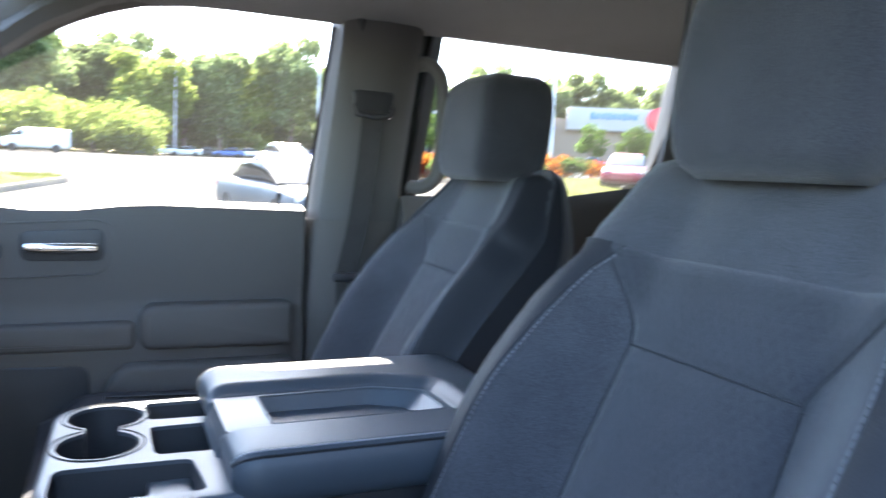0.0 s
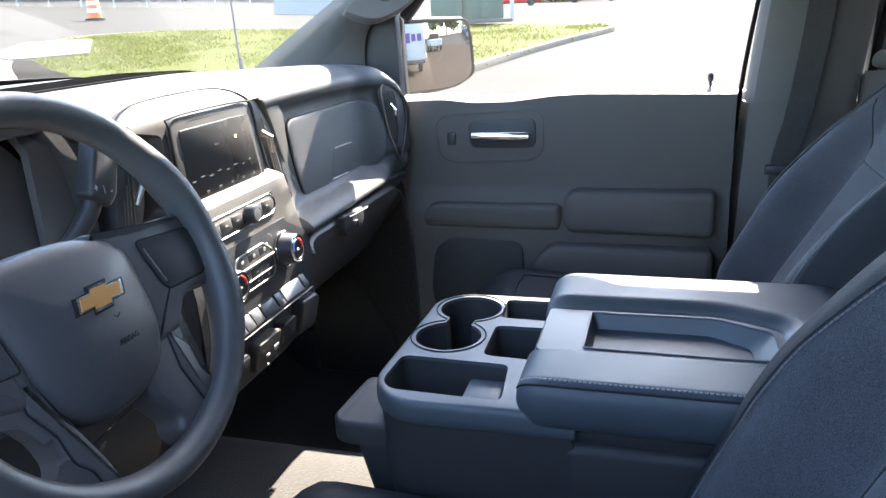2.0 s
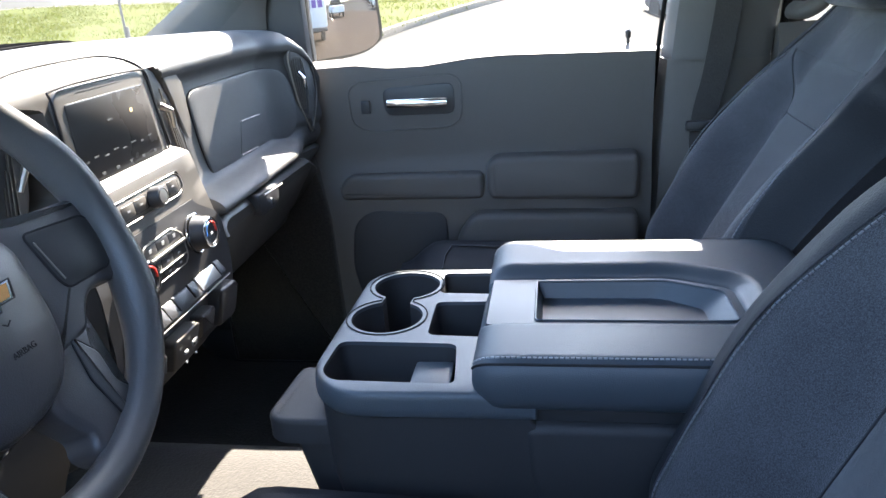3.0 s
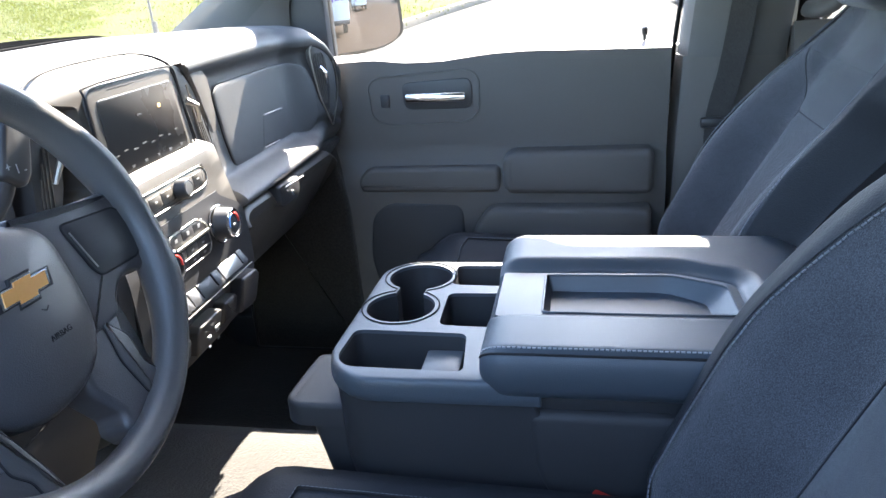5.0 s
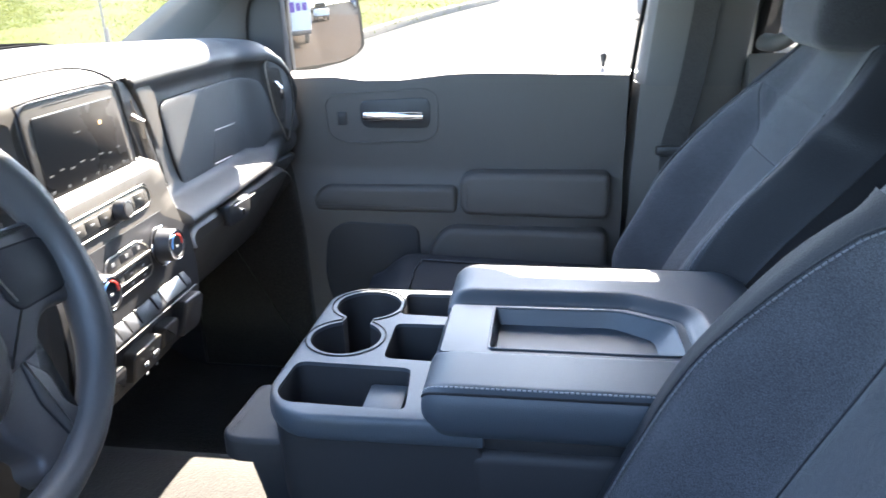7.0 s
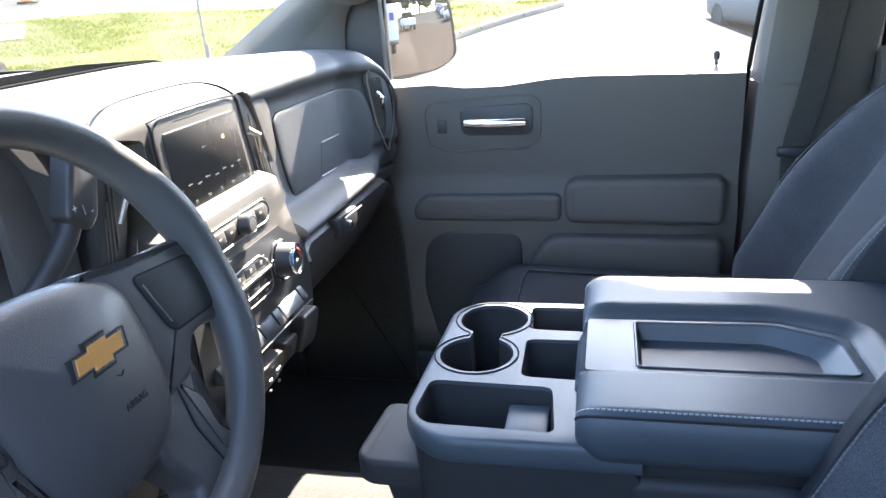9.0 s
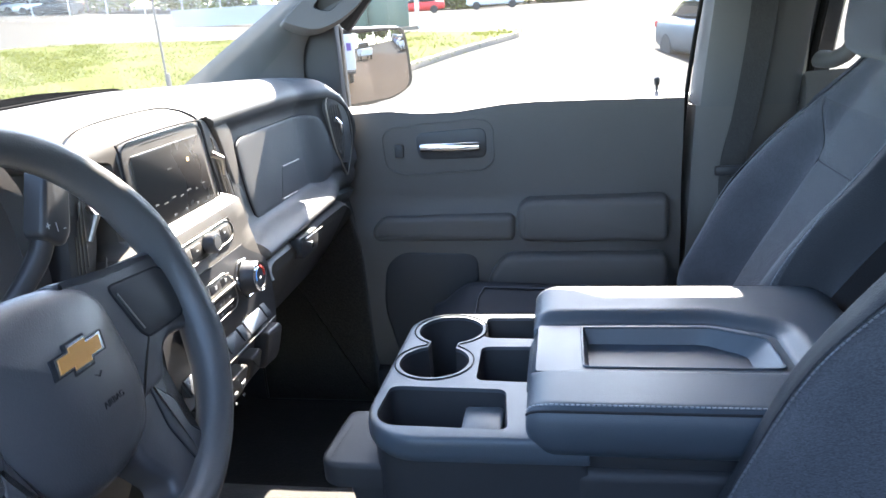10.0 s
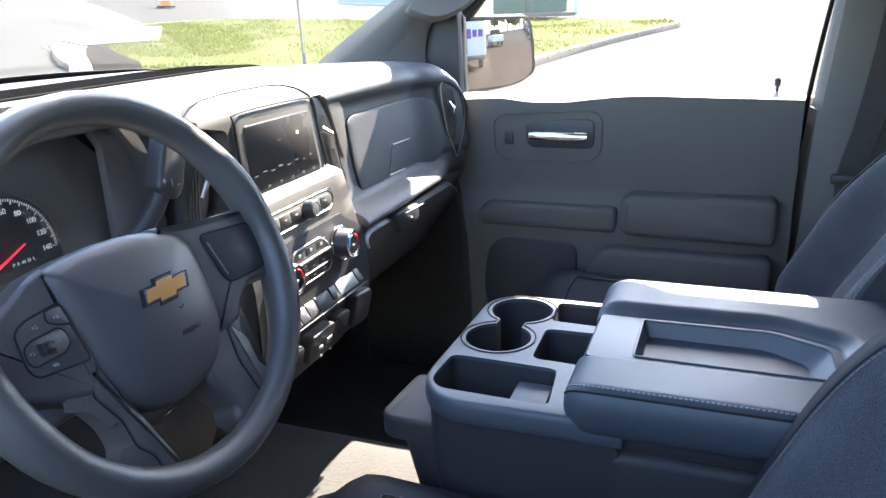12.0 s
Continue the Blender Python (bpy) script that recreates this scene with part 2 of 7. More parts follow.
# ---- mesh helpers ----
def finish(bm, angle=38):
    bmesh.ops.recalc_face_normals(bm, faces=bm.faces)
    for f in bm.faces:
        f.smooth = True
    lim = radians(angle)
    for e in bm.edges:
        e.smooth = len(e.link_faces) == 2 and e.calc_face_angle(0) < lim
    return bm


def part(name, bm, material, parent=None, label="", angle=38):
    finish(bm, angle)
    me = bpy.data.meshes.new(name)
    bm.to_mesh(me)
    bm.free()
    me.materials.append(material)
    ob = new(name, me)
    if parent is not None:
        ob.parent = parent
        ob.matrix_parent_inverse = Matrix.Translation(-parent.location)
    if label:
        tagged(ob, label)
    return ob


def thing(name, label, category, base=(0, 0, 0), group="", kind=""):
    ob = new(name)
    ob.empty_display_size = 0.05
    ob.location = base
    return tagged(ob, label, category, group, kind)


def box(c, s, bevel=0.004, seg=2, m=None):
    bm = bmesh.new()
    bmesh.ops.create_cube(bm, size=1.0)
    for v in bm.verts:
        v.co = Vector((v.co.x * s[0], v.co.y * s[1], v.co.z * s[2]))
    if bevel:
        bmesh.ops.bevel(bm, geom=list(bm.edges), offset=min(bevel, min(s) * 0.49), segments=seg, profile=0.5, affect="EDGES")
    mat = Matrix.Translation(c) @ (m or Matrix())
    bmesh.ops.transform(bm, matrix=mat, verts=bm.verts)
    return bm


def loft(rings, closed=True, caps=True):
    bm = bmesh.new()
    vs = [[bm.verts.new(p) for p in r] for r in rings]
    n = len(rings[0])
    for a, b in zip(vs, vs[1:]):
        for i in range(n if closed else n - 1):
            j = (i + 1) % n
            bm.faces.new((a[i], a[j], b[j], b[i]))
    if caps and closed:
        bm.faces.new(vs[0])
        bm.faces.new(list(reversed(vs[-1])))
    return bm


def sheet(fn, nu, nv, thick=0.0):
    """A surface fn(u, v) over the unit square, with thickness along its normal where given."""
    bm = bmesh.new()
    vs = [[bm.verts.new(fn(i / nu, j / nv)) for j in range(nv + 1)] for i in range(nu + 1)]
    for i in range(nu):
        for j in range(nv):
            bm.faces.new((vs[i][j], vs[i + 1][j], vs[i + 1][j + 1], vs[i][j + 1]))
    if thick:
        bmesh.ops.recalc_face_normals(bm, faces=bm.faces)
        bmesh.ops.solidify(bm, geom=list(bm.faces), thickness=thick)
    return bm


def tube(path, r, seg=10, closed=False, flat=1.0, caps=True):
    """A tube along a path; r: radius or a function of 0..1."""
    path = [Vector(p) for p in path]
    n, rings = len(path), []
    up = None
    for i, p in enumerate(path):
        a = path[(i - 1) % n] if closed or i else path[i]
        b = path[(i + 1) % n] if closed or i < n - 1 else path[i]
        d = (b - a).normalized()
        if up is None:
            up = d.orthogonal().normalized()
        up = (up - d * up.dot(d)).normalized()
        side = d.cross(up)
        rr = r(i / max(n - 1, 1)) if callable(r) else r
        rings.append([p + up * (rr * math.cos(k)) + side * (rr * flat * math.sin(k)) for k in (2 * math.pi * j / seg for j in range(seg))])
    if closed:
        rings.append(rings[0])
        bm = loft(rings, caps=False)
        bmesh.ops.remove_doubles(bm, verts=bm.verts, dist=1e-5)
        return bm
    return loft(rings, caps=caps)


def curve_pts(pts, n=24, closed=False):
    """Catmull-Rom points through a few given ones."""
    pts = [Vector(p) for p in pts]
    out, k = [], len(pts)
    spans = k if closed else k - 1
    for s in range(spans):
        p0 = pts[(s - 1) % k] if closed or s else pts[0]
        p1, p2 = pts[s], pts[(s + 1) % k]
        p3 = pts[(s + 2) % k] if closed or s + 2 < k else pts[-1]
        m = max(2, n // spans)
        for i in range(m):
            t = i / m
            out.append(0.5 * ((2 * p1) + (p2 - p0) * t + (2 * p0 - 5 * p1 + 4 * p2 - p3) * t * t + (3 * p1 - p0 - 3 * p2 + p3) * t ** 3))
    if not closed:
        out.append(pts[-1])
    return out


def round_poly(pts, r, seg=5):
    """A 2D polygon with rounded corners; r: one radius or one for each corner."""
    out, n = [], len(pts)
    for i, p in enumerate(pts):
        p = Vector(p)
        a, b = (Vector(pts[i - 1]) - p), (Vector(pts[(i + 1) % n]) - p)
        rr = r[i] if isinstance(r, (list, tuple)) else r
        rr = min(rr, a.length * 0.49, b.length * 0.49)
        if rr <= 0:
            out.append(p)
            continue
        s, e = p + a.normalized() * rr, p + b.normalized() * rr
        for k in range(seg + 1):
            t = k / seg
            out.append(s * (1 - t) ** 2 + p * 2 * t * (1 - t) + e * t * t)
    return out


def slab(pts, place, a0, a1, bevel=0.0, seg=2):
    """A 2D outline drawn out from depth a0 to a1; place(p, q, a) gives the point in space. The a1 rim is bevelled."""
    rings = [[place(p[0], p[1], a0) for p in pts]]
    c = sum((Vector(p) for p in pts), Vector((0, 0))) / len(pts)
    if bevel:
        sgn = 1 if a1 > a0 else -1
        for k in range(seg + 1):
            ang = k / seg * math.pi / 2
            ins = bevel * (1 - math.cos(ang))
            ring = []
            for i, p in enumerate(pts):
                p = Vector(p)
                t = (Vector(pts[(i + 1) % len(pts)]) - Vector(pts[i - 1])).normalized()
                nrm = Vector((-t.y, t.x))
                if nrm.dot(c - p) < 0:
                    nrm = -nrm
                ring.append(place(*(p + nrm * ins), a1 - sgn * bevel + sgn * bevel * math.sin(ang)))
            rings.append(ring)
    else:
        rings.append([place(p[0], p[1], a1) for p in pts])
    return loft(rings)


def lathe(profile, axis_m, seg=28):
    """profile: (radius, height) pairs round the z axis, laid by axis_m."""
    rings = [[axis_m @ Vector((r * math.cos(a), r * math.sin(a), h)) for a in (2 * math.pi * k / seg for k in range(seg))] for r, h in profile]
    return loft(rings)


def facing(o, out, up=(0, 0, 1)):
    """A frame at o: z along out, y near up."""
    z = Vector(out).normalized()
    x = Vector(up).cross(z).normalized()
    y = z.cross(x)
    return Matrix.Translation(o) @ Matrix((x, y, z)).transposed().to_4x4()


def words(text, size, m, material, parent, name="lettering", thick=0.0003):
    cu = bpy.data.curves.new(name, "FONT")
    cu.body, cu.size, cu.extrude, cu.align_x, cu.align_y = text, size, thick, "CENTER", "CENTER"
    tmp = bpy.data.objects.new(name, cu)
    scene.collection.objects.link(tmp)
    me = bpy.data.meshes.new_from_object(tmp.evaluated_get(bpy.context.evaluated_depsgraph_get()))
    bpy.data.objects.remove(tmp)
    me.transform(m)
    me.materials.clear()
    me.materials.append(material)
    ob = new(name, me)
    ob.parent = parent
    ob.matrix_parent_inverse = Matrix.Translation(-parent.location)
    return ob


def smooth(a, b, x):
    t = min(max((x - a) / (b - a), 0.0), 1.0)
    return t * t * (3 - 2 * t)


def lerp_table(tab, x):
    """Piecewise linear through (x, value) pairs."""
    if x <= tab[0][0]:
        return tab[0][1]
    for (a, p), (b, q) in zip(tab, tab[1:]):
        if x <= b:
            return p + (q - p) * (x - a) / (b - a)
    return tab[-1][1]


# ---- ground ----
def gz(x, y):
    """Height of the ground: the lot rises gently away from the truck."""
    r = 0.04 * min(max(x, 0.0), 25.0) + 0.011 * min(max(x - 25.0, 0.0), 120.0)
    r -= 0.52 * math.exp(-((y + 4.0) / 2.4) ** 2) * smooth(6, 14, x) * smooth(32, 22, x)
    return r + 0.026 * min(max(-y - 10.0, 0.0), 60.0) * smooth(5, 30, x) + 0.06 * min(max(y - 12.0, 0.0), 60.0) * smooth(5, 25, x)


def spread(u):
    """Denser in the middle: -1..1 to metres."""
    return math.copysign(abs(u) ** 2.2 * 900, u)


tagged(part("ground", sheet(lambda u, v: (spread(2 * u - 1), spread(2 * v - 1), gz(spread(2 * u - 1), spread(2 * v - 1)) - 0.03), 150, 150), M_ASPHALT), "pale sunlit asphalt of streets and parking lots", "ground", kind="structure")

tagged(part("road", sheet(lambda u, v: (-4.0 + 17.5 * u, -3.2 - 34.0 * v, gz(-4.0 + 17.5 * u, -3.2 - 34.0 * v) - 0.012 - 0.016 * max(abs(2 * u - 1), abs(2 * v - 1)) ** 8), 40, 70), M_TAN), "tan worn tarmac of the drive behind the truck", "road", kind="structure")
# unseen panels, added outside the open doorway to block its light
tagged(part("light_block_rear", box((-1.10, -0.70, 1.15), (0.06, 1.42, 1.62), 0.02), M_CLOSE), "unseen dark panel added to block light at the rear of the doorway", "wall", kind="structure")
tagged(part("light_block_low", box((-1.16, 0.35, 0.59), (0.06, 0.48, 0.50), 0.02), M_CLOSE), "unseen dark panel added to block light at the foot of the doorway", "wall", kind="structure")
tagged(part("light_block_mid", box((-1.16, 0.29, 1.18), (0.06, 0.66, 0.68), 0.02), M_CLOSE), "unseen dark panel added to block light above the doorway foot", "wall", kind="structure")

# also added and unseen: keeps low front-left light off the console
tagged(part("light_block_front", box((-1.24, 0.90, 0.92), (0.78, 0.05, 1.0), 0.02), M_CLOSE), "unseen dark panel added to block light at the front of the doorway", "wall", kind="structure")

# ---- cab shell ----
XD = 0.76          # inner face of the passenger doors
floor_z = lambda x, y: 0.69 + 0.15 * math.exp(-(x / 0.29) ** 6) + 0.3 * smooth(1.0, 1.3, y)
tagged(part("floor", sheet(lambda u, v: (-0.80 + 1.62 * u, -1.4 + 2.7 * v, floor_z(-0.80 + 1.62 * u, -1.4 + 2.7 * v)), 40, 50, 0.02), M_CARPET), "dark grey carpet over a low tunnel", "carpet", kind="structure")


def rail(y):
    """Inner edge of the roof over the passenger doors: x and z at y."""
    return 0.73 - 0.05 * smooth(0.1, 0.75, y), lerp_table([(-1.3, 1.80), (-1.0, 1.835), (0.0, 1.825), (0.28, 1.81), (0.42, 1.772), (0.52, 1.715), (0.62, 1.63)], y)


def roof_pt(u, v):
    y = -1.4 + 1.9 * v
    x = -0.74 + 1.48 * u
    edge = abs(x) / 0.74
    return (x, y, 1.885 - 0.055 * edge ** 6 - 0.03 * smooth(0.2, 0.5, y))


tagged(part("ceiling", sheet(roof_pt, 30, 24, 0.03), M_HEAD), "light grey cloth headliner", "headliner", kind="structure")
tagged(part("wall_rear", box((0, -1.42, 1.25), (1.7, 0.05, 1.3), 0.02), M_PILLAR), "grey trimmed rear wall of the cab", "cab wall", kind="structure")
tagged(part("wall_front", sheet(lambda u, v: (-0.86 + 1.72 * u, 1.36 - 0.20 * v - 0.14 * smooth(0.55, 1.0, abs(2 * u - 1)), 0.60 + 0.84 * v), 24, 8, 0.03), M_CARPET), "dark insulated firewall behind the dashboard", "firewall", kind="structure")
# the darkened plastic puts the footwell's shade into this panel
tagged(part("wall_kick", slab(round_poly([(0.74, 0.66), (1.33, 0.66), (1.33, 1.40), (0.80, 1.40), (0.76, 1.2)], 0.03), lambda p, q, a: (a, p, q), 0.84, 0.785, 0.01), M_CONSB), "kick panel beside the passenger footwell, darkened to put shade there", "kick panel", kind="structure")
# the closed rear corner of the driver's side, behind the open doorway
tagged(part("wall_left", box((-0.83, -0.85, 1.27), (0.06, 1.15, 1.2), 0.02), M_PILLAR), "grey trimmed side wall behind the driver's doorway", "cab wall", kind="structure")


def passenger_rail():
    def fn(u, v):
        y = -1.05 + 1.63 * u
        x0, z0 = rail(y)
        prof = [(0.06, 0.075), (0.0, 0.06), (-0.035, 0.035), (-0.02, 0.008), (0.015, 0.0), (0.030, 0.012), (0.035, 0.06)]
        k = v * (len(prof) - 1)
        i = min(int(k), len(prof) - 2)
        t = k - i
        a, b = prof[i], prof[i + 1]
        return (x0 + a[0] + (b[0] - a[0]) * t + 0.0, y, z0 + a[1] + (b[1] - a[1]) * t)
    return sheet(fn, 50, 18)


tagged(part("trim_roof_rail", passenger_rail(), M_PILLAR), "grey roof rail trim over the door openings", "trim", kind="structure")

tagged(part("trim_sill", box((0.80, 0.02, 0.70), (0.14, 2.3, 0.16), 0.02), M_CONSB), "dark plastic door sill trim", "sill", kind="structure")

tagged(part("trim_kick_panel", slab(round_poly([(0.690, 0.70), (0.98, 0.70), (0.98, 1.22), (0.735, 1.22), (0.700, 1.10)], [0.01, 0.01, 0.01, 0.03, 0.08], 5), lambda p, q, a: (a, p, q), 0.80, 0.712, 0.012, 3), M_CARPET), "dark carpeted kick panel ahead of the door", "trim", kind="structure")

# windshield header and base
tagged(part("trim_header", sheet(lambda u, v: (-0.72 + 1.44 * u, 0.42 + 0.16 * v, 1.862 - 0.035 * v - 0.02 * abs(2 * u - 1) ** 4), 20, 5, 0.03), M_HEAD), "cloth covered windshield header", "trim", kind="structure")

# ---- A-pillar on the passenger side ----
AP_UP = curve_pts([(0.735, 1.09, 1.455), (0.712, 0.972, 1.528), (0.705, 0.815, 1.628), (0.70, 0.704, 1.708), (0.695, 0.593, 1.788), (0.69, 0.49, 1.86)], 40)
AP_LO = curve_pts([(0.765, 0.80, 1.40), (0.76, 0.80, 1.50), (0.75, 0.775, 1.556), (0.738, 0.722, 1.578), (0.735, 0.64, 1.626), (0.732, 0.565, 1.676), (0.728, 0.445, 1.75), (0.724, 0.30, 1.80)], 42)


def along(path, t):
    k = t * (len(path) - 1)
    i = min(int(k), len(path) - 2)
    return path[i].lerp(path[i + 1], k - i)


def ap_pt(u, v):
    a, b = along(AP_UP, u), along(AP_LO, u)
    p = a.lerp(b, v)
    bulge = math.sin(math.pi * min(max(v, 0.0), 1.0)) ** 0.7
    return p + Vector((-0.86, -0.45, 0.1)).normalized() * (0.028 * bulge)


ap = thing("pillar_trim", "dark grey moulded windshield pillar trim with a grab handle", "trim", (0.75, 0.9, 1.45), kind="structure")
part("pillar_cover", sheet(ap_pt, 40, 14, 0.03), M_PILLAR, ap)
gus = round_poly([(0.722, 1.375), (0.93, 1.375), (1.06, 1.46), (0.86, 1.60), (0.77, 1.62), (0.726, 1.595)], 0.010)
part("mirror_gusset", slab(gus, lambda p, q, a: (a, p, q), 0.83, 0.772, 0.006), M_CONSB, ap, "black triangular cover behind the mirror")


def handle_pod():
    """Raised grip with an open recess, lying on the pillar."""
    nrm = Vector((-0.88, -0.42, 0.15)).normalized()
    place = lambda p, q, a: Vector((0.712 - 0.10 * (p - 0.70), p, q)) + nrm * a
    out = round_poly([(0.822, 1.580), (0.752, 1.556), (0.680, 1.585), (0.610, 1.655), (0.582, 1.722), (0.585, 1.762), (0.645, 1.720), (0.735, 1.652)], [0.012, 0.03, 0.04, 0.04, 0.03, 0.015, 0.04, 0.04])
    inn = round_poly([(0.756, 1.604), (0.720, 1.594), (0.650, 1.647), (0.628, 1.686), (0.640, 1.702), (0.688, 1.678)], 0.012)
    bm = bmesh.new()

    def ring_loop(pts, a):
        vs = [bm.verts.new(place(p.x, p.y, a)) for p in pts]
        return vs, [bm.edges.new((vs[i], vs[(i + 1) % len(vs)])) for i in range(len(vs))]
    c = sum(out, Vector((0, 0))) / len(out)
    vo, eo = ring_loop([c + (p - c) * 0.97 for p in out], 0.034)
    vi, ei = ring_loop(inn, 0.034)
    bmesh.ops.triangle_fill(bm, edges=eo + ei, use_beauty=True)
    lm = [bm.verts.new(place(p.x, p.y, 0.028)) for p in out]
    lo = [bm.verts.new(place(c.x + (p.x - c.x) * 1.04, c.y + (p.y - c.y) * 1.04, -0.012)) for p in out]
    ci = sum(inn, Vector((0, 0))) / len(inn)
    li = [bm.verts.new(place(ci.x + (p.x - ci.x) * 0.9, ci.y + (p.y - ci.y) * 0.9, 0.006)) for p in inn]
    for a, b in ((vo, lm), (lm, lo), (vi, li)):
        for i in range(len(a)):
            j = (i + 1) % len(a)
            bm.faces.new((a[i], a[j], b[j], b[i]))
    bm.faces.new(li)
    return bm


part("grab_handle", handle_pod(), M_PILLAR, ap, "moulded grab handle with a deep finger recess")


def outer_pillar(u, v):
    """Body-coloured steel between the windshield edge and the door frame, outside the trim."""
    eye = Vector((-0.86, 0.20, 1.585))
    a, b = along(AP_UP, u), along(AP_LO, u)
    reach = 0.012 + 0.085 * math.sin(math.pi * v) ** 0.6
    p = (a + Vector((0.02, 0.012, -0.006))).lerp(b + Vector((0.02, 0.0, 0.010)), v)
    return p + (p - eye) * (reach / 1.6) * 1.25

# ---- B-pillar ----
bp = thing("pillar_trim", "grey moulded centre pillar trim with belt guide", "trim", (0.77, -0.12, 0.9), kind="structure")


def bpil(z0, z1, y0a, y1a, y0b, y1b, xin, depth):
    rings = []
    for k in range(13):
        t = k / 12
        z = z0 + (z1 - z0) * t
        y0, y1 = y0a + (y0b - y0a) * t, y1a + (y1b - y1a) * t
        x = xin - 0.035 * smooth(1.4, 1.86, z) + 0.0
        rings.append([(x + depth, y0 + 0.004, z), (x + 0.045, y0 + 0.002, z), (x + 0.012, y0 - 0.006, z), (x, y0 - 0.024, z), (x - 0.006, (y0 + y1) / 2, z), (x, y1 + 0.03, z), (x + 0.014, y1 + 0.008, z), (x + 0.05, y1, z), (x + depth, y1, z)])
    return loft(rings)


part("upper_cover", bpil(1.372, 1.85, -0.022, -0.222, -0.062, -0.262, 0.735, 0.09), M_PILLAR, bp)
part("lower_cover", bpil(0.72, 1.372, 0.006, -0.23, -0.016, -0.226, 0.748, 0.09), M_DOOR, bp, "dark lower pillar cover")
part("door_seal", tube(curve_pts([(0.79, 0.012, 0.75), (0.79, 0.010, 1.1), (0.785, -0.006, 1.39), (0.775, -0.032, 1.62), (0.755, -0.050, 1.80)], 24), 0.0045, 8), M_RUBBER, bp, "black rubber door seal")
part("belt_slot", slab(round_poly([(-0.178, 1.605), (-0.092, 1.605), (-0.086, 1.665), (-0.184, 1.665)], 0.014), lambda p, q, a: (a, p, q), 0.74, 0.705, 0.006), M_BLACK, bp, "sliding belt height adjuster")
# grab handle on the rear edge of the pillar
hp = curve_pts([(0.742, -0.245, 1.735), (0.70, -0.262, 1.732), (0.682, -0.285, 1.70), (0.68, -0.292, 1.60), (0.682, -0.285, 1.49), (0.70, -0.262, 1.458), (0.742, -0.245, 1.455)], 36)
part("grab_handle", tube(hp, 0.0185, 12, flat=0.8), M_PILLAR, bp, "rounded grey grab handle")

# ---- seat belt ----
sb = thing("seat_belt", "dark webbing seat belt hanging at the centre pillar", "seat belt", (0.715, -0.1, 1.2))


def strap(path, w, axis):
    a = Vector(axis) * (w / 2)
    rings = []
    for i, p in enumerate(path):
        p = Vector(p)
        d = (Vector(path[min(i + 1, len(path) - 1)]) - Vector(path[max(i - 1, 0)])).normalized()
        nrm = d.cross(a).normalized() * 0.0009
        rings.append([p - a - nrm, p + a - nrm, p + a + nrm, p - a + nrm])
    return loft(rings)


part("strap", strap(curve_pts([(0.700, -0.132, 1.622), (0.706, -0.124, 1.50), (0.712, -0.108, 1.36), (0.716, -0.088, 1.24), (0.705, -0.10, 1.1), (0.69, -0.14, 0.98)], 30), 0.047, (0.1, 1, 0)), M_STRAP, sb)
part("belt_guide", tube([(0.692, -0.085, 1.632), (0.69, -0.095, 1.612), (0.69, -0.13, 1.605), (0.69, -0.165, 1.61), (0.692, -0.175, 1.63)], 0.006, 8), M_BLACK, sb, "black belt guide loop")
part("guide_edge", tube([(0.6885, -0.160, 1.6035), (0.6875, -0.168, 1.606), (0.689, -0.174, 1.617)], 0.0035, 8), M_CHROME, sb, "bright corner of the guide")
part("tongue_cap", box((0.708, -0.085, 1.247), (0.016, 0.062, 0.02), 0.005), M_BLACK, sb, "black belt tongue")
part("tongue", box((0.703, -0.098, 1.218), (0.003, 0.02, 0.036), 0.001), M_CHROME, sb, "bright steel tongue plate")


# ---- front passenger door ----
def belt(y):
    return 0.010 + lerp_table([(-1.2, 1.50), (-0.97, 1.465), (-0.94, 1.45), (-0.67, 1.411), (-0.26, 1.400), (0.0, 1.392), (0.30, 1.397), (0.37, 1.394), (0.47, 1.382), (0.55, 1.381), (0.62, 1.389), (0.75, 1.384)], y)


door = thing("front_door", "dark grey front passenger door, shut, window raised", "vehicle door", (XD + 0.05, 0.36, 0.72))


def door_pt(u, v):
    y = 0.002 + 0.80 * u
    zb = belt(y)
    z = 0.74 + (zb - 0.74) * v
    x = XD + 0.012 * math.cos((z - 0.74) / 0.65 * math.pi) * 0.5
    x += 0.05 * smooth(zb - 0.014, zb + 0.001, z) ** 2          # rounded top edge
    x -= 0.03 * smooth(1.20, 1.10, z) * smooth(0.74, 0.84, z)    # fuller below
    x += 0.018 * smooth(0.10, 0.02, y) * smooth(1.3, 1.0, z)
    return (x, y, z)


part("door_panel", sheet(door_pt, 60, 60, 0.05), M_DOOR, door)


def yz(out, x0, x1, bevel=0.006, seg=3):
    return slab(out, lambda p, q, a: (a, p, q), x0, x1, bevel, seg)


# handle recess: a dished cup with a raised lip
rec = round_poly([(0.395, 1.272), (0.42, 1.252), (0.60, 1.246), (0.635, 1.262), (0.64, 1.335), (0.62, 1.352), (0.42, 1.364), (0.395, 1.35)], 0.02)
part("handle_lip", tube([(XD - 0.0055, p.x, p.y) for p in rec], 0.0024, 6, closed=True), M_DOOR, door, "raised rim round the handle recess")
rec2 = round_poly([(0.41, 1.280), (0.56, 1.280), (0.565, 1.338), (0.41, 1.346)], 0.02)
part("handle_cup", yz(rec2, XD + 0.002, XD - 0.0075, 0.002), M_BLACK, door, "dished black recess behind the handle")
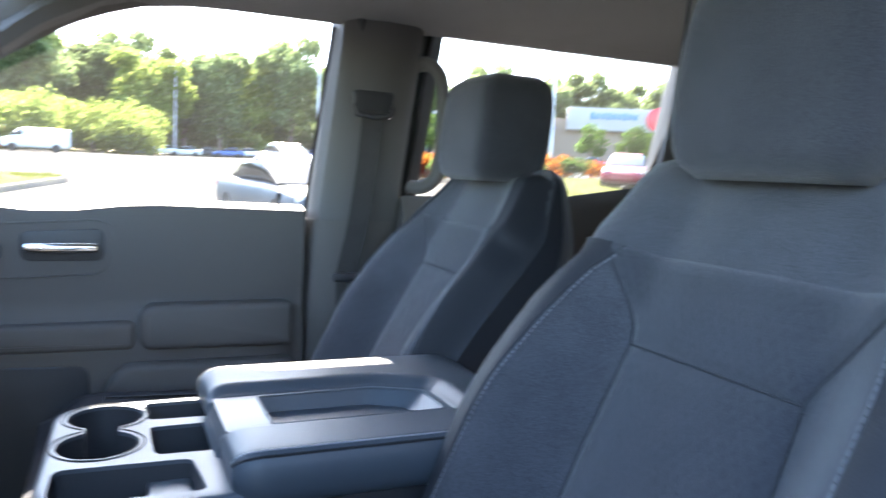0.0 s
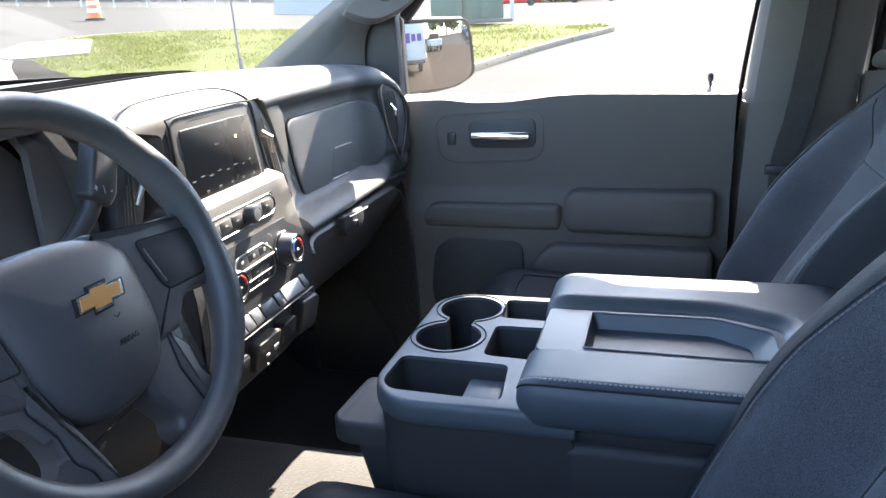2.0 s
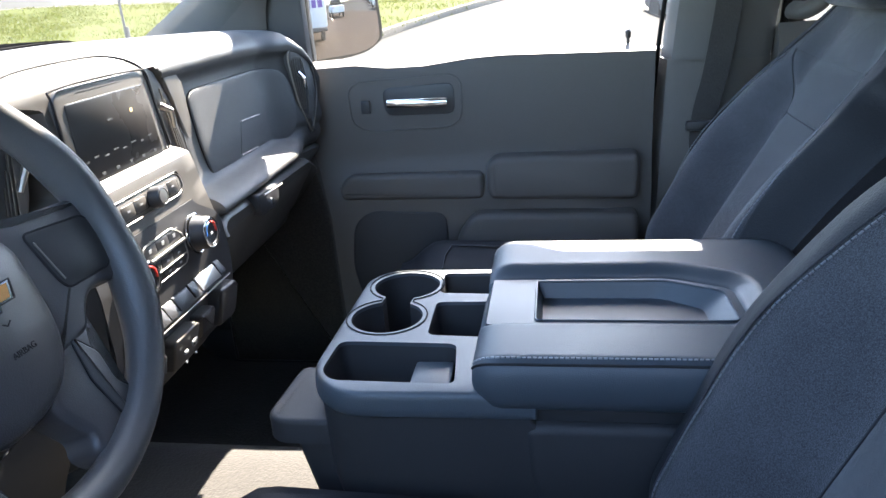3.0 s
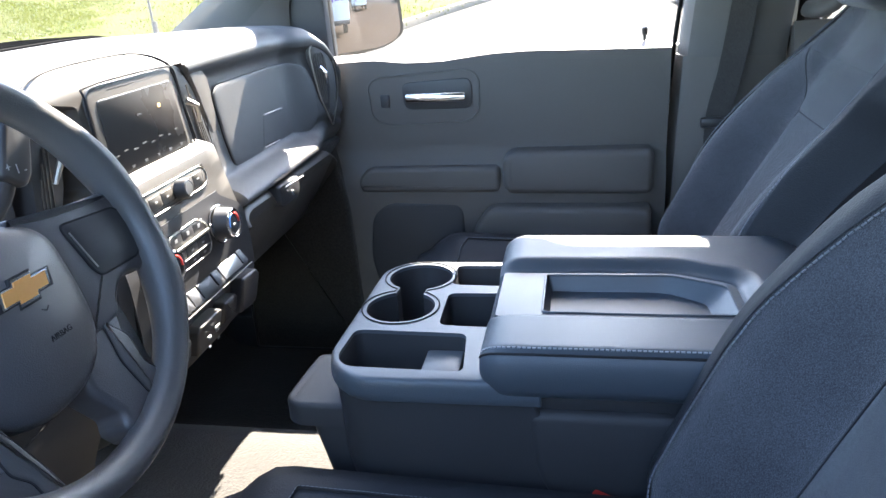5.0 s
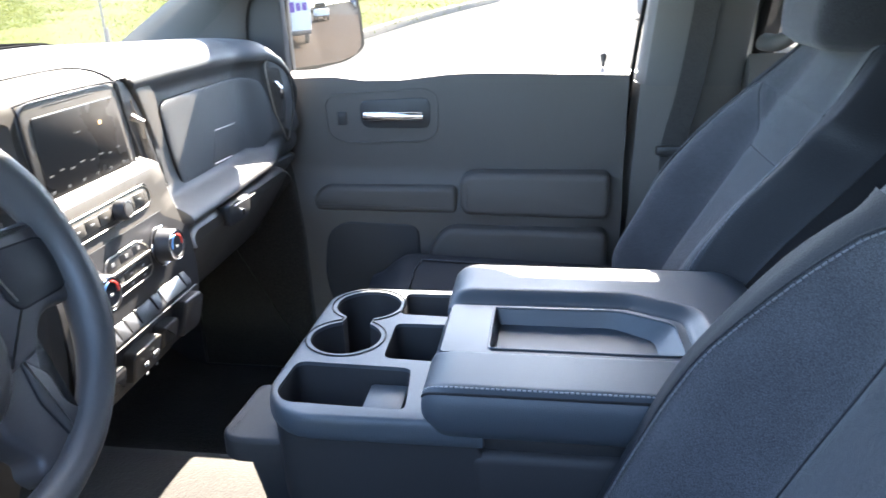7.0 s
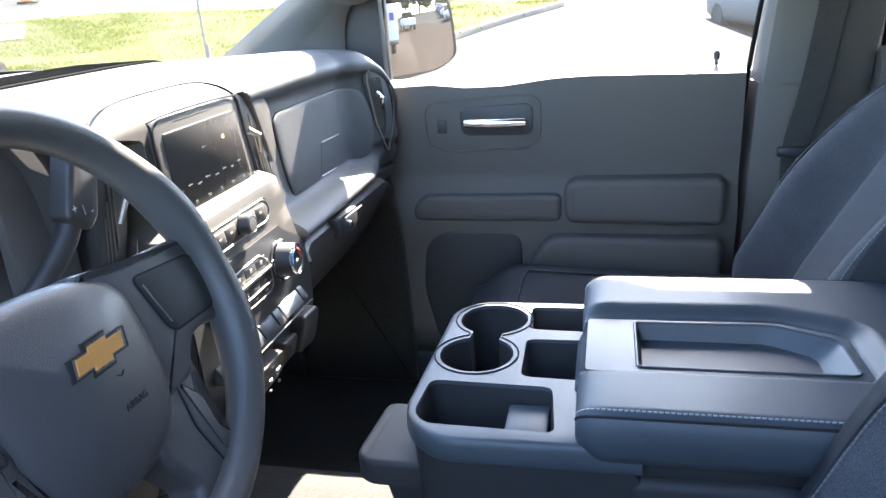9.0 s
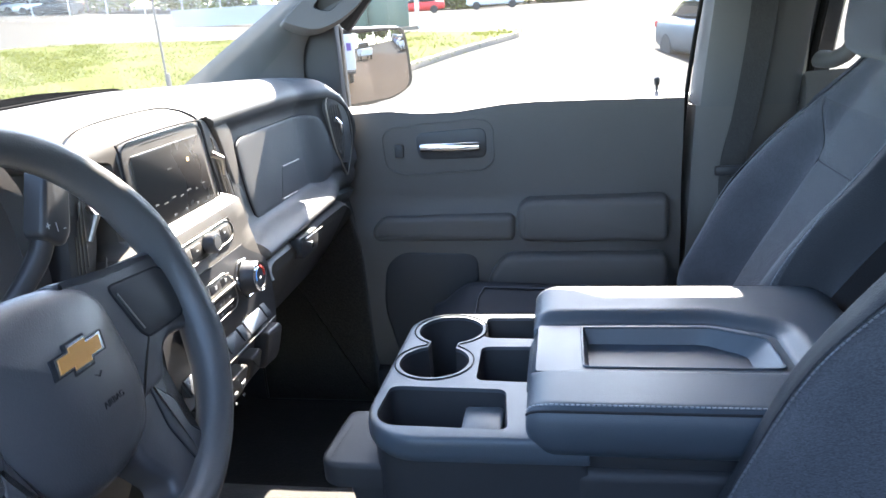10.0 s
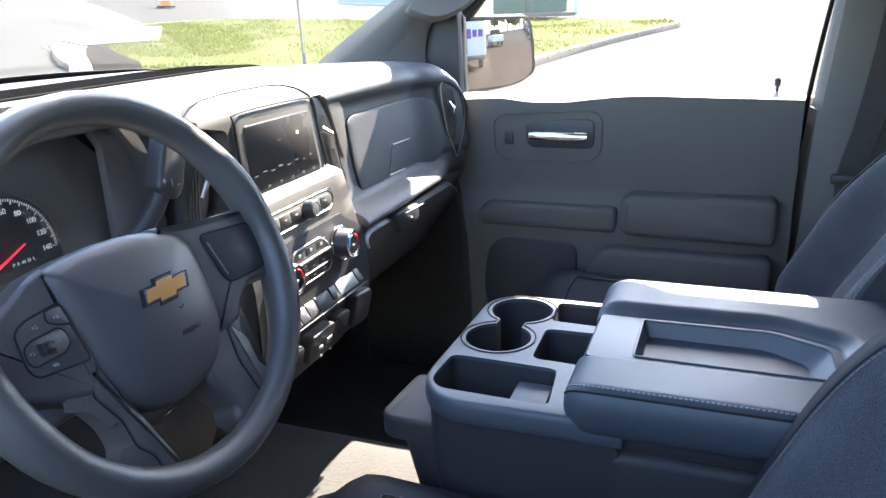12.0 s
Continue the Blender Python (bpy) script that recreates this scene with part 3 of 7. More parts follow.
hbar = loft([[Vector((0.7375 + d + 0.004 * abs(2 * k / 12 - 1) ** 3, 0.424 + 0.128 * k / 12, 1.308 + q * (1 - 0.10 * abs(2 * k / 12 - 1) ** 6))) for d, q in ((-0.006, -0.0085), (-0.0075, -0.004), (-0.0075, 0.003), (-0.005, 0.0085), (0.0, 0.0105), (0.006, 0.0098), (0.007, -0.0085), (0.0, -0.0108))] for k in range(13)])
part("handle", hbar, M_CHROME, door, "chrome pull handle", angle=60)
part("lock_switch", box((XD - 0.008, 0.602, 1.30), (0.006, 0.02, 0.028), 0.002), M_BLACK, door)
# padded armrest in two lengths, and the pocket under it
lp = round_poly([(0.352, 1.098), (0.668, 1.100), (0.675, 1.125), (0.65, 1.156), (0.352, 1.158)], 0.018)
part("armrest_front", yz(lp, 0.77, 0.722, 0.012, 4), M_PAD, door, "padded front armrest")
rp = round_poly([(0.03, 1.096), (0.335, 1.10), (0.346, 1.12), (0.346, 1.175), (0.325, 1.192), (0.03, 1.194)], [0.02, 0.022, 0.022, 0.022, 0.02, 0.02])
part("armrest_rear", yz(rp, 0.77, 0.708, 0.014, 4), M_PAD, door, "thicker padded rear armrest")
pk = round_poly([(0.03, 0.80), (0.41, 0.80), (0.415, 1.02), (0.375, 1.074), (0.03, 1.072)], 0.024)
spk = round_poly([(0.435, 0.80), (0.63, 0.80), (0.662, 0.94), (0.650, 1.045), (0.610, 1.078), (0.435, 1.072)], 0.03)
# dark panel puts shade where the lower door is recessed
part("recess_shade_panel", yz(spk, 0.77, 0.728, 0.008, 3), M_CONSB, door, "dark panel giving shade to the door recess at the speaker")
part("map_pocket", yz(pk, 0.77, 0.695, 0.014, 4), M_DOOR, door, "moulded map pocket")
part("lock_rod", lathe([(0.003, 0), (0.003, 0.02), (0.0055, 0.022), (0.006, 0.034), (0.003, 0.038)], Matrix.Translation((0.80, 0.052, 1.392)), 12), M_BLACK, door, "black lock rod")


def glass_x(z):
    return 0.815 - 0.10 * (z - 1.38) / 0.45


def pane_pt(u, v):
    y = -0.03 + 0.80 * u
    z0, z1 = belt(y) - 0.02, min(1.83, lerp_table([(-0.1, 1.835), (0.28, 1.815), (0.42, 1.78), (0.52, 1.72), (0.62, 1.635), (0.77, 1.44)], y) + 0.02)
    z = z0 + (z1 - z0) * v
    return (glass_x(z), y, z)


pane = part("pane", sheet(pane_pt, 24, 12), M_PANE, door)
pane.visible_shadow = False
top = [(glass_x(z) - 0.012, y, z + 0.012) for y, z in ((-0.07, 1.39), (-0.088, 1.6), (-0.10, 1.79), (-0.06, 1.838), (0.10, 1.833), (0.28, 1.815), (0.42, 1.778), (0.52, 1.722), (0.62, 1.64), (0.70, 1.555))]
part("mirror_sail", yz([Vector(p) for p in ((0.722, 1.375), (0.86, 1.375), (0.86, 1.47), (0.735, 1.60), (0.722, 1.56))], 0.812, 0.800, 0.003), M_RUBBER, door, "black corner plate behind the mirror")
part("window_frame", tube(curve_pts(top, 60), 0.014, 8), M_BLACK, door, "black window frame with rubber channel")

# ---- rear passenger door ----
rdoor = thing("rear_door", "dark grey rear passenger door, shut, window raised", "vehicle door", (XD + 0.05, -0.65, 0.75))


def rdoor_pt(u, v):
    y = -1.12 + 0.90 * u
    z = 0.75 + (belt(y) - 0.75) * v
    return (XD + 0.008 + 0.012 * smooth(belt(y) - 0.006, belt(y), z) ** 2, y, z)


part("door_panel", sheet(rdoor_pt, 40, 30, 0.05), M_DOOR, rdoor)
rp_ = sheet(lambda u, v: (glass_x(1.39 + 0.46 * v), -1.10 + 0.87 * u, belt(-1.10 + 0.87 * u) - 0.01 + (1.85 - belt(-1.10 + 0.87 * u)) * v), 12, 8)
rpane = part("pane", rp_, M_PANE, rdoor)
rpane.visible_shadow = False
rf = [(0.795, -0.245, 1.40), (0.775, -0.262, 1.60), (0.755, -0.285, 1.81), (0.745, -0.33, 1.85), (0.742, -0.70, 1.862), (0.745, -0.98, 1.85), (0.75, -1.035, 1.80), (0.775, -1.01, 1.62), (0.795, -0.955, 1.46), (0.80, -0.93, 1.45), (0.80, -0.67, 1.415), (0.80, -0.28, 1.402)]
part("window_frame", tube(curve_pts(rf, 90, True), 0.008, 8, closed=True), M_RUBBER, rdoor, "black window frame")
part("frame_post", loft([[(x + 0.0, -0.24, z), (x + 0.045, -0.24, z), (x + 0.045, -0.318 - dy, z), (x, -0.300 - dy, z)] for x, z, dy in ((0.803, 1.40, -0.02), (0.778, 1.62, 0.0), (0.745, 1.87, 0.02))]), M_BLACK, rdoor, "dark window post")
part("lock_rod", lathe([(0.003, 0), (0.003, 0.02), (0.0055, 0.022), (0.006, 0.034), (0.003, 0.038)], Matrix.Translation((0.80, -0.90, 1.442)), 12), M_BLACK, rdoor, "black lock rod")
part("corner_cover", slab([(-0.97, 1.46), (-1.05, 1.86), (-1.4, 1.86), (-1.4, 0.75), (-1.12, 0.75), (-1.10, 1.5)], lambda p, q, a: (a, p, q), 0.82, 0.76, 0.004), M_PILLAR, rdoor, "grey rear corner trim")


# ---- truck body outside the cab ----
body = thing("truck_body", "white painted pickup hood, fenders, roof and door skins", "pickup truck", (0, 0.5, 0.4))


def roof_skin(u, v):
    """Outer roof; its wider door edge and longer driver-side front are unseen, added to block sun."""
    y = -1.45 + (1.95 + 0.12 * smooth(0.70, 0.53, u)) * v
    k = smooth(0.02, 0.18, y) * abs(2 * u - 1) ** 4
    return ((2 * u - 1) * (0.75 + 0.07 * smooth(0.02, 0.18, y)), y, 1.945 - 0.05 * abs(2 * u - 1) ** 4 - 0.03 * smooth(0.8, 1, v) - 0.022 * k)


part("windshield_pillar", sheet(outer_pillar, 30, 12, 0.01), M_WHITEPAINT, body, "white painted windshield pillar")
part("roof_panel", sheet(roof_skin, 24, 40, 0.02), M_WHITEPAINT, body)
part("hood", sheet(lambda u, v: (-0.80 + 1.6 * u, 1.44 + 1.2 * v, 1.42 - 0.06 * v - 0.05 * abs(2 * u - 1) ** 3), 20, 12, 0.03), M_WHITEPAINT, body)
part("fender", sheet(lambda u, v: (0.80 + 0.17 * v ** 0.7, 0.86 + 1.5 * u, 1.365 - 0.30 * v ** 2.5 - 0.04 * u), 16, 12, 0.03), M_WHITEPAINT, body)
part("door_skin", sheet(lambda u, v: (0.835 + 0.10 * math.sin(v * 2.2), -1.1 + 1.95 * u, (belt(-1.1 + 1.95 * u) - 0.012) * (1 - v) + 0.55 * v), 40, 14, 0.01), M_WHITEPAINT, body, "white outer door skins")
part("cowl", sheet(lambda u, v: (-0.78 + 1.56 * u, 1.40 + 0.16 * v - 0.50 * ((2 * u - 1) * 0.9) ** 2, 1.425), 24, 4, 0.02), M_BLACK, body, "black cowl below the windshield")

# windshield
def ws_base(x):
    return 1.38 - 0.55 * (abs(x) / 0.8) ** 2


def ws_z(x):
    """Height of the glass foot over the dash."""
    return 1.432 + 0.046 * smooth(0.60, 0.34, abs(x))


shield = thing("window_1", "slightly hazy laminated windshield", "windshield", (0, 1.1, 1.45), kind="structure")
wp = part("pane", sheet(lambda u, v: ((-0.76 + 1.52 * u) * (1 - 0.07 * v), (ws_base(-0.76 + 1.52 * u) + 0.01) * (1 - v) + (0.60 - 0.10 * abs(2 * u - 1) ** 2) * v, ws_z(-0.76 + 1.52 * u) * (1 - v) + 1.865 * v), 30, 16), M_SHIELD, shield)
wp.visible_shadow = False


def glass_pt(u, v, off=0.0):
    """A point of the windshield, set off towards the seats."""
    e = abs(2 * u - 1)
    return ((-0.76 + 1.52 * u) * (1 - 0.07 * v), (ws_base(-0.76 + 1.52 * u) + 0.01) * (1 - v) + (0.60 - 0.10 * e ** 2) * v - off, ws_z(-0.76 + 1.52 * u) * (1 - v) + 1.865 * v - 0.5 * off)


part("frit", sheet(lambda u, v: glass_pt(0.02 + 0.96 * u, 0.005 + (0.022 + 0.026 * smooth(0.52, 0.15, abs(-0.76 + 1.52 * u))) * v, 0.003), 40, 3, 0.001), M_BLACK, shield, "black border at the glass foot")


# ---- dashboard ----
dash = thing("dashboard", "charcoal grained dashboard with centre stack and glove boxes", "dashboard", (0.0, 0.95, 1.0))
def dash_end(x):
    """How far the face swells towards the seats near the passenger's end."""
    return 0.478 * max(0.0, x - 0.57) * smooth(0.56, 0.62, x) - 0.10 * smooth(0.712, 0.762, x)


def dash_profile(x):
    """Section of the dash at x as (y, z), from the windshield to the knee edge."""
    yb = ws_base(x)
    sink = 0.012 * smooth(0.45, 0.78, abs(x))
    lip = 0.770 - 0.006 * smooth(0.3, 0.7, x)
    mid = (yb + lip) / 2
    flat = smooth(0.56, 0.34, abs(x))
    pts = [(yb, 1.452 + 0.020 * flat), (yb - 0.03, 1.473 + 0.013 * flat - sink), (mid, 1.484 + 0.003 * flat - sink), (lip + 0.07, 1.487 - sink), (lip + 0.03, 1.483 - sink), (lip + 0.006, 1.474 - sink), (lip - 0.010, 1.458 - sink), (lip - 0.010, 1.444 - sink), (lip - 0.003, 1.430), (0.7665, 1.412)]
    pts += [(0.760, 1.34), (0.756, 1.296), (0.752, 1.280), (0.744, 1.268), (0.722, 1.259), (0.706, 1.250), (0.700, 1.241), (0.706, 1.233)]
    pts += [(0.735, 1.222), (0.765, 1.15), (0.80, 1.06), (0.87, 1.02), (0.99, 1.0)]
    # the end swells towards the seats round the vent, rounds off at the door, and the ledge dies into it
    end = dash_end(x)
    k = smooth(0.56, 0.69, x)
    fall = math.sqrt(max(0.04, 1 - (max(0.0, x - 0.64) / 0.086) ** 2))
    out = []
    for y, z in pts:
        if 1.225 < z <= 1.282 and y < 0.7667:
            y = y * (1 - k) + (0.7665 - 0.15 * (1.294 - z)) * k
        if z > 1.30:
            z = z + (1.30 + (z - 1.30) * fall - z) * smooth(0.90, 0.80, y)
        if y < 0.81 and z < 1.478:
            y -= end * smooth(1.18, 1.27, z)
        out.append((y, z))
    return out


VENT_X = [(1.285, 0.254), (1.345, 0.243), (1.415, 0.226), (1.456, 0.205), (1.482, 0.172)]


def carve(x, y, z):
    """Set the face back behind the instruments and the centre stack."""
    if z < 1.478:
        k = smooth(-0.64, -0.60, x) * smooth(-0.17, -0.20, x) * smooth(1.478, 1.468, z) * smooth(1.24, 1.28, z)
        y = y + max(0.0, 0.90 - y) * k
    k = smooth(-0.20, -0.17, x) * (smooth(0.222, 0.205, x) if z < 1.285 else smooth(0.0, -0.010, x - lerp_table(VENT_X, z))) * smooth(1.462, 1.450, z)
    return y + 0.06 * k


def dash_body():
    xs = [-0.775 + 1.54 * k / 300 for k in range(301)]
    rings = []
    for x in xs:
        p = curve_pts([(0, y, z) for y, z in dash_profile(x)], 92)
        rings.append([(x, carve(x, q.y, q.z), q.z) for q in p])
    return loft(rings, closed=False)


part("upper_pad", dash_body(), M_DASH, dash)


def pad_z(x, y):
    """Height of the pad's top at (x, y), read off its section."""
    pts = dash_profile(x)[:5]
    for (ya, za), (yb_, zb) in zip(pts, pts[1:]):
        if yb_ <= y <= ya:
            return za + (zb - za) * (ya - y) / (ya - yb_)
    return pts[0][1]


def grille_pt(u, v):
    """Long grille across the pad below the glass, narrowing to its ends."""
    x = -0.56 + 1.10 * u
    y = 1.125 + (v - 0.5) * 0.115 * min(1.0, 9 * min(u, 1 - u)) ** 0.6 - 0.03 * abs(x / 0.55) ** 3
    line = curve_pts([(0, p, q) for p, q in dash_profile(x)], 92)
    for a, b in zip(line, line[1:]):
        if b.y <= y <= a.y:
            return (x, y, a.z + (b.z - a.z) * (a.y - y) / (a.y - b.y) + 0.003)
    return (x, y, pad_z(x, y) + 0.003)


grille = part("defroster_grille", sheet(grille_pt, 60, 6, 0.003), M_GRILLE, dash, "long black defroster grille")
for k in range(5):
    part("slat", tube([Vector(grille_pt(0.04 + 0.92 * i / 24, 0.14 + 0.18 * k)) + Vector((0, 0, 0.0015)) for i in range(25)], 0.0016, 4), M_GRILLE, grille)


def xz(out, y0, y1, bevel=0.003, seg=2, tilt=0.0, z0=1.3):
    """An outline in x and z, drawn towards the seats; tilt: how far y falls off per metre below z0."""
    return slab(out, lambda p, q, a: (p, a + tilt * (q - z0), q), y0, y1, bevel, seg)


# seam of the passenger pad
part("pad_seam", tube([(x, 0.805 + 0.02 * smooth(0.2, 0.55, x), pad_z(x, 0.805 + 0.02 * smooth(0.2, 0.55, x)) + 0.0006) for x in (0.18 + 0.36 * k / 20 for k in range(21))], 0.0012, 6), M_SEAM, dash)
gb = round_poly([(0.300, 1.277), (0.38, 1.274), (0.46, 1.270), (0.54, 1.267), (0.59, 1.266), (0.625, 1.272), (0.645, 1.30), (0.648, 1.36), (0.636, 1.393), (0.606, 1.408), (0.55, 1.411), (0.46, 1.412), (0.38, 1.413), (0.299, 1.413), (0.281, 1.402), (0.286, 1.33)], [0.008, 0, 0, 0, 0.02, 0.02, 0.02, 0.02, 0.02, 0.02, 0, 0, 0, 0.016, 0.012, 0.02])
glove_face = lambda p, q, a: (p, a + 0.09 * (q - 1.41) - dash_end(p), q)


def glove_slab(out, y0, y1, bevel):
    """A door that follows the swelling face, filled in rings."""
    c = sum(out, Vector((0, 0))) / len(out)
    rings = [[glove_face(p.x, p.y, y0) for p in out], [glove_face(p.x, p.y, y1 + bevel) for p in out]]
    for k in range(1, 4):
        a = k / 3 * math.pi / 2
        rings.append([glove_face(*(p + (c - p).normalized() * (bevel * (1 - math.cos(a)))), y1 + bevel * (1 - math.sin(a))) for p in out])
    for k in range(1, 11):
        rings.append([glove_face(*(c + (p - c) * (0.985 - 0.097 * k)), y1) for p in out])
    return loft(rings)



gbx = part("upper_glove_door", glove_slab(gb, 0.80, 0.7622, 0.003), M_DASH, dash, "upper glove box door")
gc = sum(gb, Vector((0, 0))) / len(gb)
part("glove_gap", glove_slab([gc + (p - gc) * 1.006 for p in gb], 0.80, 0.7640, 0.0005), M_SEAM, dash, "shadow gap round the glove box door")
part("badge_bar", tube([glove_face(0.450, 1.3345, 0.7612), glove_face(0.536, 1.3310, 0.7612)], 0.0013, 6), M_SATIN, gbx, "thin bright bar")
part("badge_bar", tube([glove_face(0.421, 1.2800, 0.7612), glove_face(0.495, 1.2775, 0.7612)], 0.0011, 6), M_SATIN, gbx, "thin bright bar")
part("push_plate", slab(round_poly([(0.420, 1.281), (0.497, 1.278), (0.537, 1.330), (0.449, 1.333)], 0.003), glove_face, 0.77, 0.7616), M_DASH, gbx, "faint release plate")
# lower glove box
lg = round_poly([(0.225, 1.06), (0.62, 1.06), (0.668, 1.10), (0.668, 1.200), (0.645, 1.2215), (0.235, 1.229), (0.206, 1.216), (0.20, 1.10)], 0.018)
lgd = part("lower_glove_door", slab(lg, lambda p, q, a: (p, a + 0.10 * smooth(1.20, 1.05, q) + 0.018 * smooth(1.185, 1.232, q), q), 0.76, 0.694, 0.010, 4), M_DASHL, dash, "lower glove box door")
lt = round_poly([(0.337, 1.192), (0.410, 1.190), (0.424, 1.200), (0.424, 1.226), (0.332, 1.231), (0.330, 1.202)], 0.006)
lat = part("glove_latch", xz(lt, 0.72, 0.692, 0.003), M_BLACK, lgd, "black push latch")
part("latch_edge", tube([(0.334, 0.683, 1.2305), (0.42, 0.683, 1.2265)], 0.0016, 6), M_SATIN, lat, "bright upper edge")
part("keyhole", lathe([(0.006, 0), (0.006, 0.004), (0.004, 0.005)], facing((0.380, 0.6925, 1.206), (0, -1, 0)), 14), M_CHROME, lat)


# ---- passenger end vent ----
VA, VD = Vector((0.690, 0.709, 0.0)), Vector((0.9023, -0.4311, 0.0))
VN = Vector((-0.4311, -0.9023, 0.0))
vp_ = lambda p, q, a: VA + VD * p + Vector((0, 0, q)) + VN * a
vo = round_poly([(-0.005, 1.266), (0.012, 1.305), (0.0225, 1.345), (0.0205, 1.380), (0.008, 1.418), (-0.009, 1.438), (-0.032, 1.4415), (-0.047, 1.434), (-0.0505, 1.418), (-0.045, 1.385), (-0.034, 1.330)], [0.003, 0.02, 0.015, 0.02, 0.014, 0.010, 0.008, 0.008, 0.01, 0.02, 0.02])
vc = Vector((-0.016, 1.372))
vent = part("end_vent", slab([vc + (p - vc) * 1.07 for p in vo], vp_, -0.06, 0.009, 0.010, 3), M_DASH, dash, "tall tapered end vent")
part("vent_ring", tube([vp_(p.x, p.y, 0.0092) for p in vo], 0.0017, 6, closed=True), M_SATIN, vent, "satin silver vent ring")
vi = round_poly([(-0.012, 1.298), (-0.004, 1.345), (-0.008, 1.390), (-0.014, 1.418), (-0.036, 1.422), (-0.0455, 1.414), (-0.043, 1.388), (-0.035, 1.345), (-0.024, 1.312)], 0.006)
part("vent_well", slab(vi, vp_, -0.03, 0.0098, 0.001), M_BLACK, vent, "black vent well")
part("vent_ring", tube([vp_(p.x, p.y, 0.0100) for p in vi], 0.0010, 6, closed=True), M_DASHL, vent, "inner edge of the vent")
for k in range(5):
    u0 = -0.0410 + 0.0062 * k
    part("slat", tube([vp_(u0, 1.417, 0.0105), vp_(u0 + 0.004, 1.375, 0.0108), vp_(u0 * 0.55 - 0.006, 1.315, 0.0098)], 0.0011, 4), M_DASHL, vent)
part("vent_tab", tube([vp_(-0.030, 1.390, 0.012), vp_(-0.022, 1.379, 0.020), vp_(-0.016, 1.356, 0.014)], lambda t: 0.0052 - 0.002 * t, 8), M_CHROME, vent, "chrome vent tab")

# ---- centre stack ----
SY = [(0.98, 0.83), (1.03, 0.76), (1.06, 0.735), (1.09, 0.715), (1.14, 0.703), (1.18, 0.700), (1.245, 0.7015), (1.285, 0.7075), (1.30, 0.7105), (1.332, 0.7142), (1.3435, 0.7165), (1.3465, 0.7205), (1.3525, 0.7425), (1.354, 0.745), (1.460, 0.7525), (1.467, 0.755), (1.478, 0.764), (1.4865, 0.776), (1.4905, 0.787), (1.493, 0.815)]
SR = [(0.98, 0.165), (1.03, 0.195), (1.075, 0.209), (1.16, 0.212), (1.225, 0.204), (1.30, 0.190), (1.353, 0.182), (1.412, 0.170), (1.452, 0.168), (1.470, 0.158), (1.482, 0.138), (1.489, 0.112), (1.493, 0.08)]
SC = 0.034


def stack_y(z):
    return lerp_table(SY, z)


def stack_shell():
    rings = []
    zs = [0.98 + 0.36 * k / 34 for k in range(35)] + [1.344 + 0.149 * k / 40 for k in range(41)]
    for z in zs:
        xr = lerp_table(SR, z)
        xl = SC - (xr - SC)
        xl = max(xl, -0.108 + 0.023 * smooth(1.338, 1.350, z)) * (1 - smooth(1.445, 1.462, z)) + (xl - 0.045) * smooth(1.445, 1.462, z) if z > 1.29 else xl
        y = stack_y(z)
        r = 0.014
        zb = min(z, 1.484)
        ring = [(xl - 0.004, y + 0.11, zb), (xl, y + 0.05, zb), (xl + 0.004, y + 0.010, z), (xl + r, y, z)]
        ring += [(xl + r + (xr - xl - 2 * r) * i / 8, y, z) for i in range(1, 8)]
        ring += [(xr - r, y, z), (xr - 0.004, y + 0.008, z), (xr, y + 0.05, zb), (xr + 0.004, y + 0.11, zb)]
        rings.append(ring)
    return loft(rings, closed=False)


# band of the dash between the centre vent and the glove box
band_o = round_poly([(0.210, 1.452), (0.234, 1.40), (0.250, 1.345), (0.261, 1.288), (0.290, 1.281), (0.280, 1.33), (0.274, 1.40), (0.270, 1.43), (0.248, 1.452)], 0.008)
part("vent_surround", xz(band_o, 0.81, 0.7605, 0.003, 3), M_DASHL, dash, "warm grey band beside the centre vent")
stack = part("stack_panel", stack_shell(), M_DASHL, dash, "warm grey centre stack panel")
arch = curve_pts([(x, stack_y(z) - 0.0006, z) for x, z in ((-0.165, 1.462), (-0.120, 1.482), (-0.05, 1.4885), (0.05, 1.4890), (0.100, 1.4870), (0.132, 1.478), (0.152, 1.462), (0.158, 1.44), (0.160, 1.412), (0.172, 1.354))], 60)
part("stack_arch", tube(arch, 0.0016, 6), M_SEAM, dash, "dark joint round the screen hood")
arch2 = curve_pts([(x, 0.7457 + 0.06 * (z - 1.45), z) for x, z in ((-0.060, 1.36), (-0.062, 1.450), (-0.046, 1.4665), (0.122, 1.4655), (0.140, 1.456), (0.1465, 1.435), (0.158, 1.353))], 44)
part("stack_arch", tube(arch2, 0.0014, 6), M_SEAM, dash, "dark joint round the screen surround")


def on_stack(out, d0, d1, bevel=0.002, seg=2):
    """An outline in x and z lying on the stack's face; depths towards the seats."""
    return slab(out, lambda p, q, a: (p, stack_y(q) - a, q), d0, d1, bevel, seg)


def poly_on(x0, x1, z0, z1, r):
    return round_poly([(x0, z0), (x1, z0), (x1, z1), (x0, z1)], r)


screen_plane = lambda p, q, a: (p, 0.7495 + 0.06 * (q - 1.45) - a, q)
bz = round_poly([(-0.058, 1.350), (0.156, 1.350), (0.144, 1.445), (0.134, 1.460), (0.120, 1.4645), (-0.045, 1.465), (-0.060, 1.452)], 0.008)
bezel = part("screen_bezel", slab(bz, screen_plane, -0.02, 0.0035, 0.002, 3), M_DASHL, dash, "warm grey screen surround")
sc = round_poly([(-0.045, 1.355), (0.141, 1.352), (0.128, 1.447), (-0.042, 1.448)], 0.004)
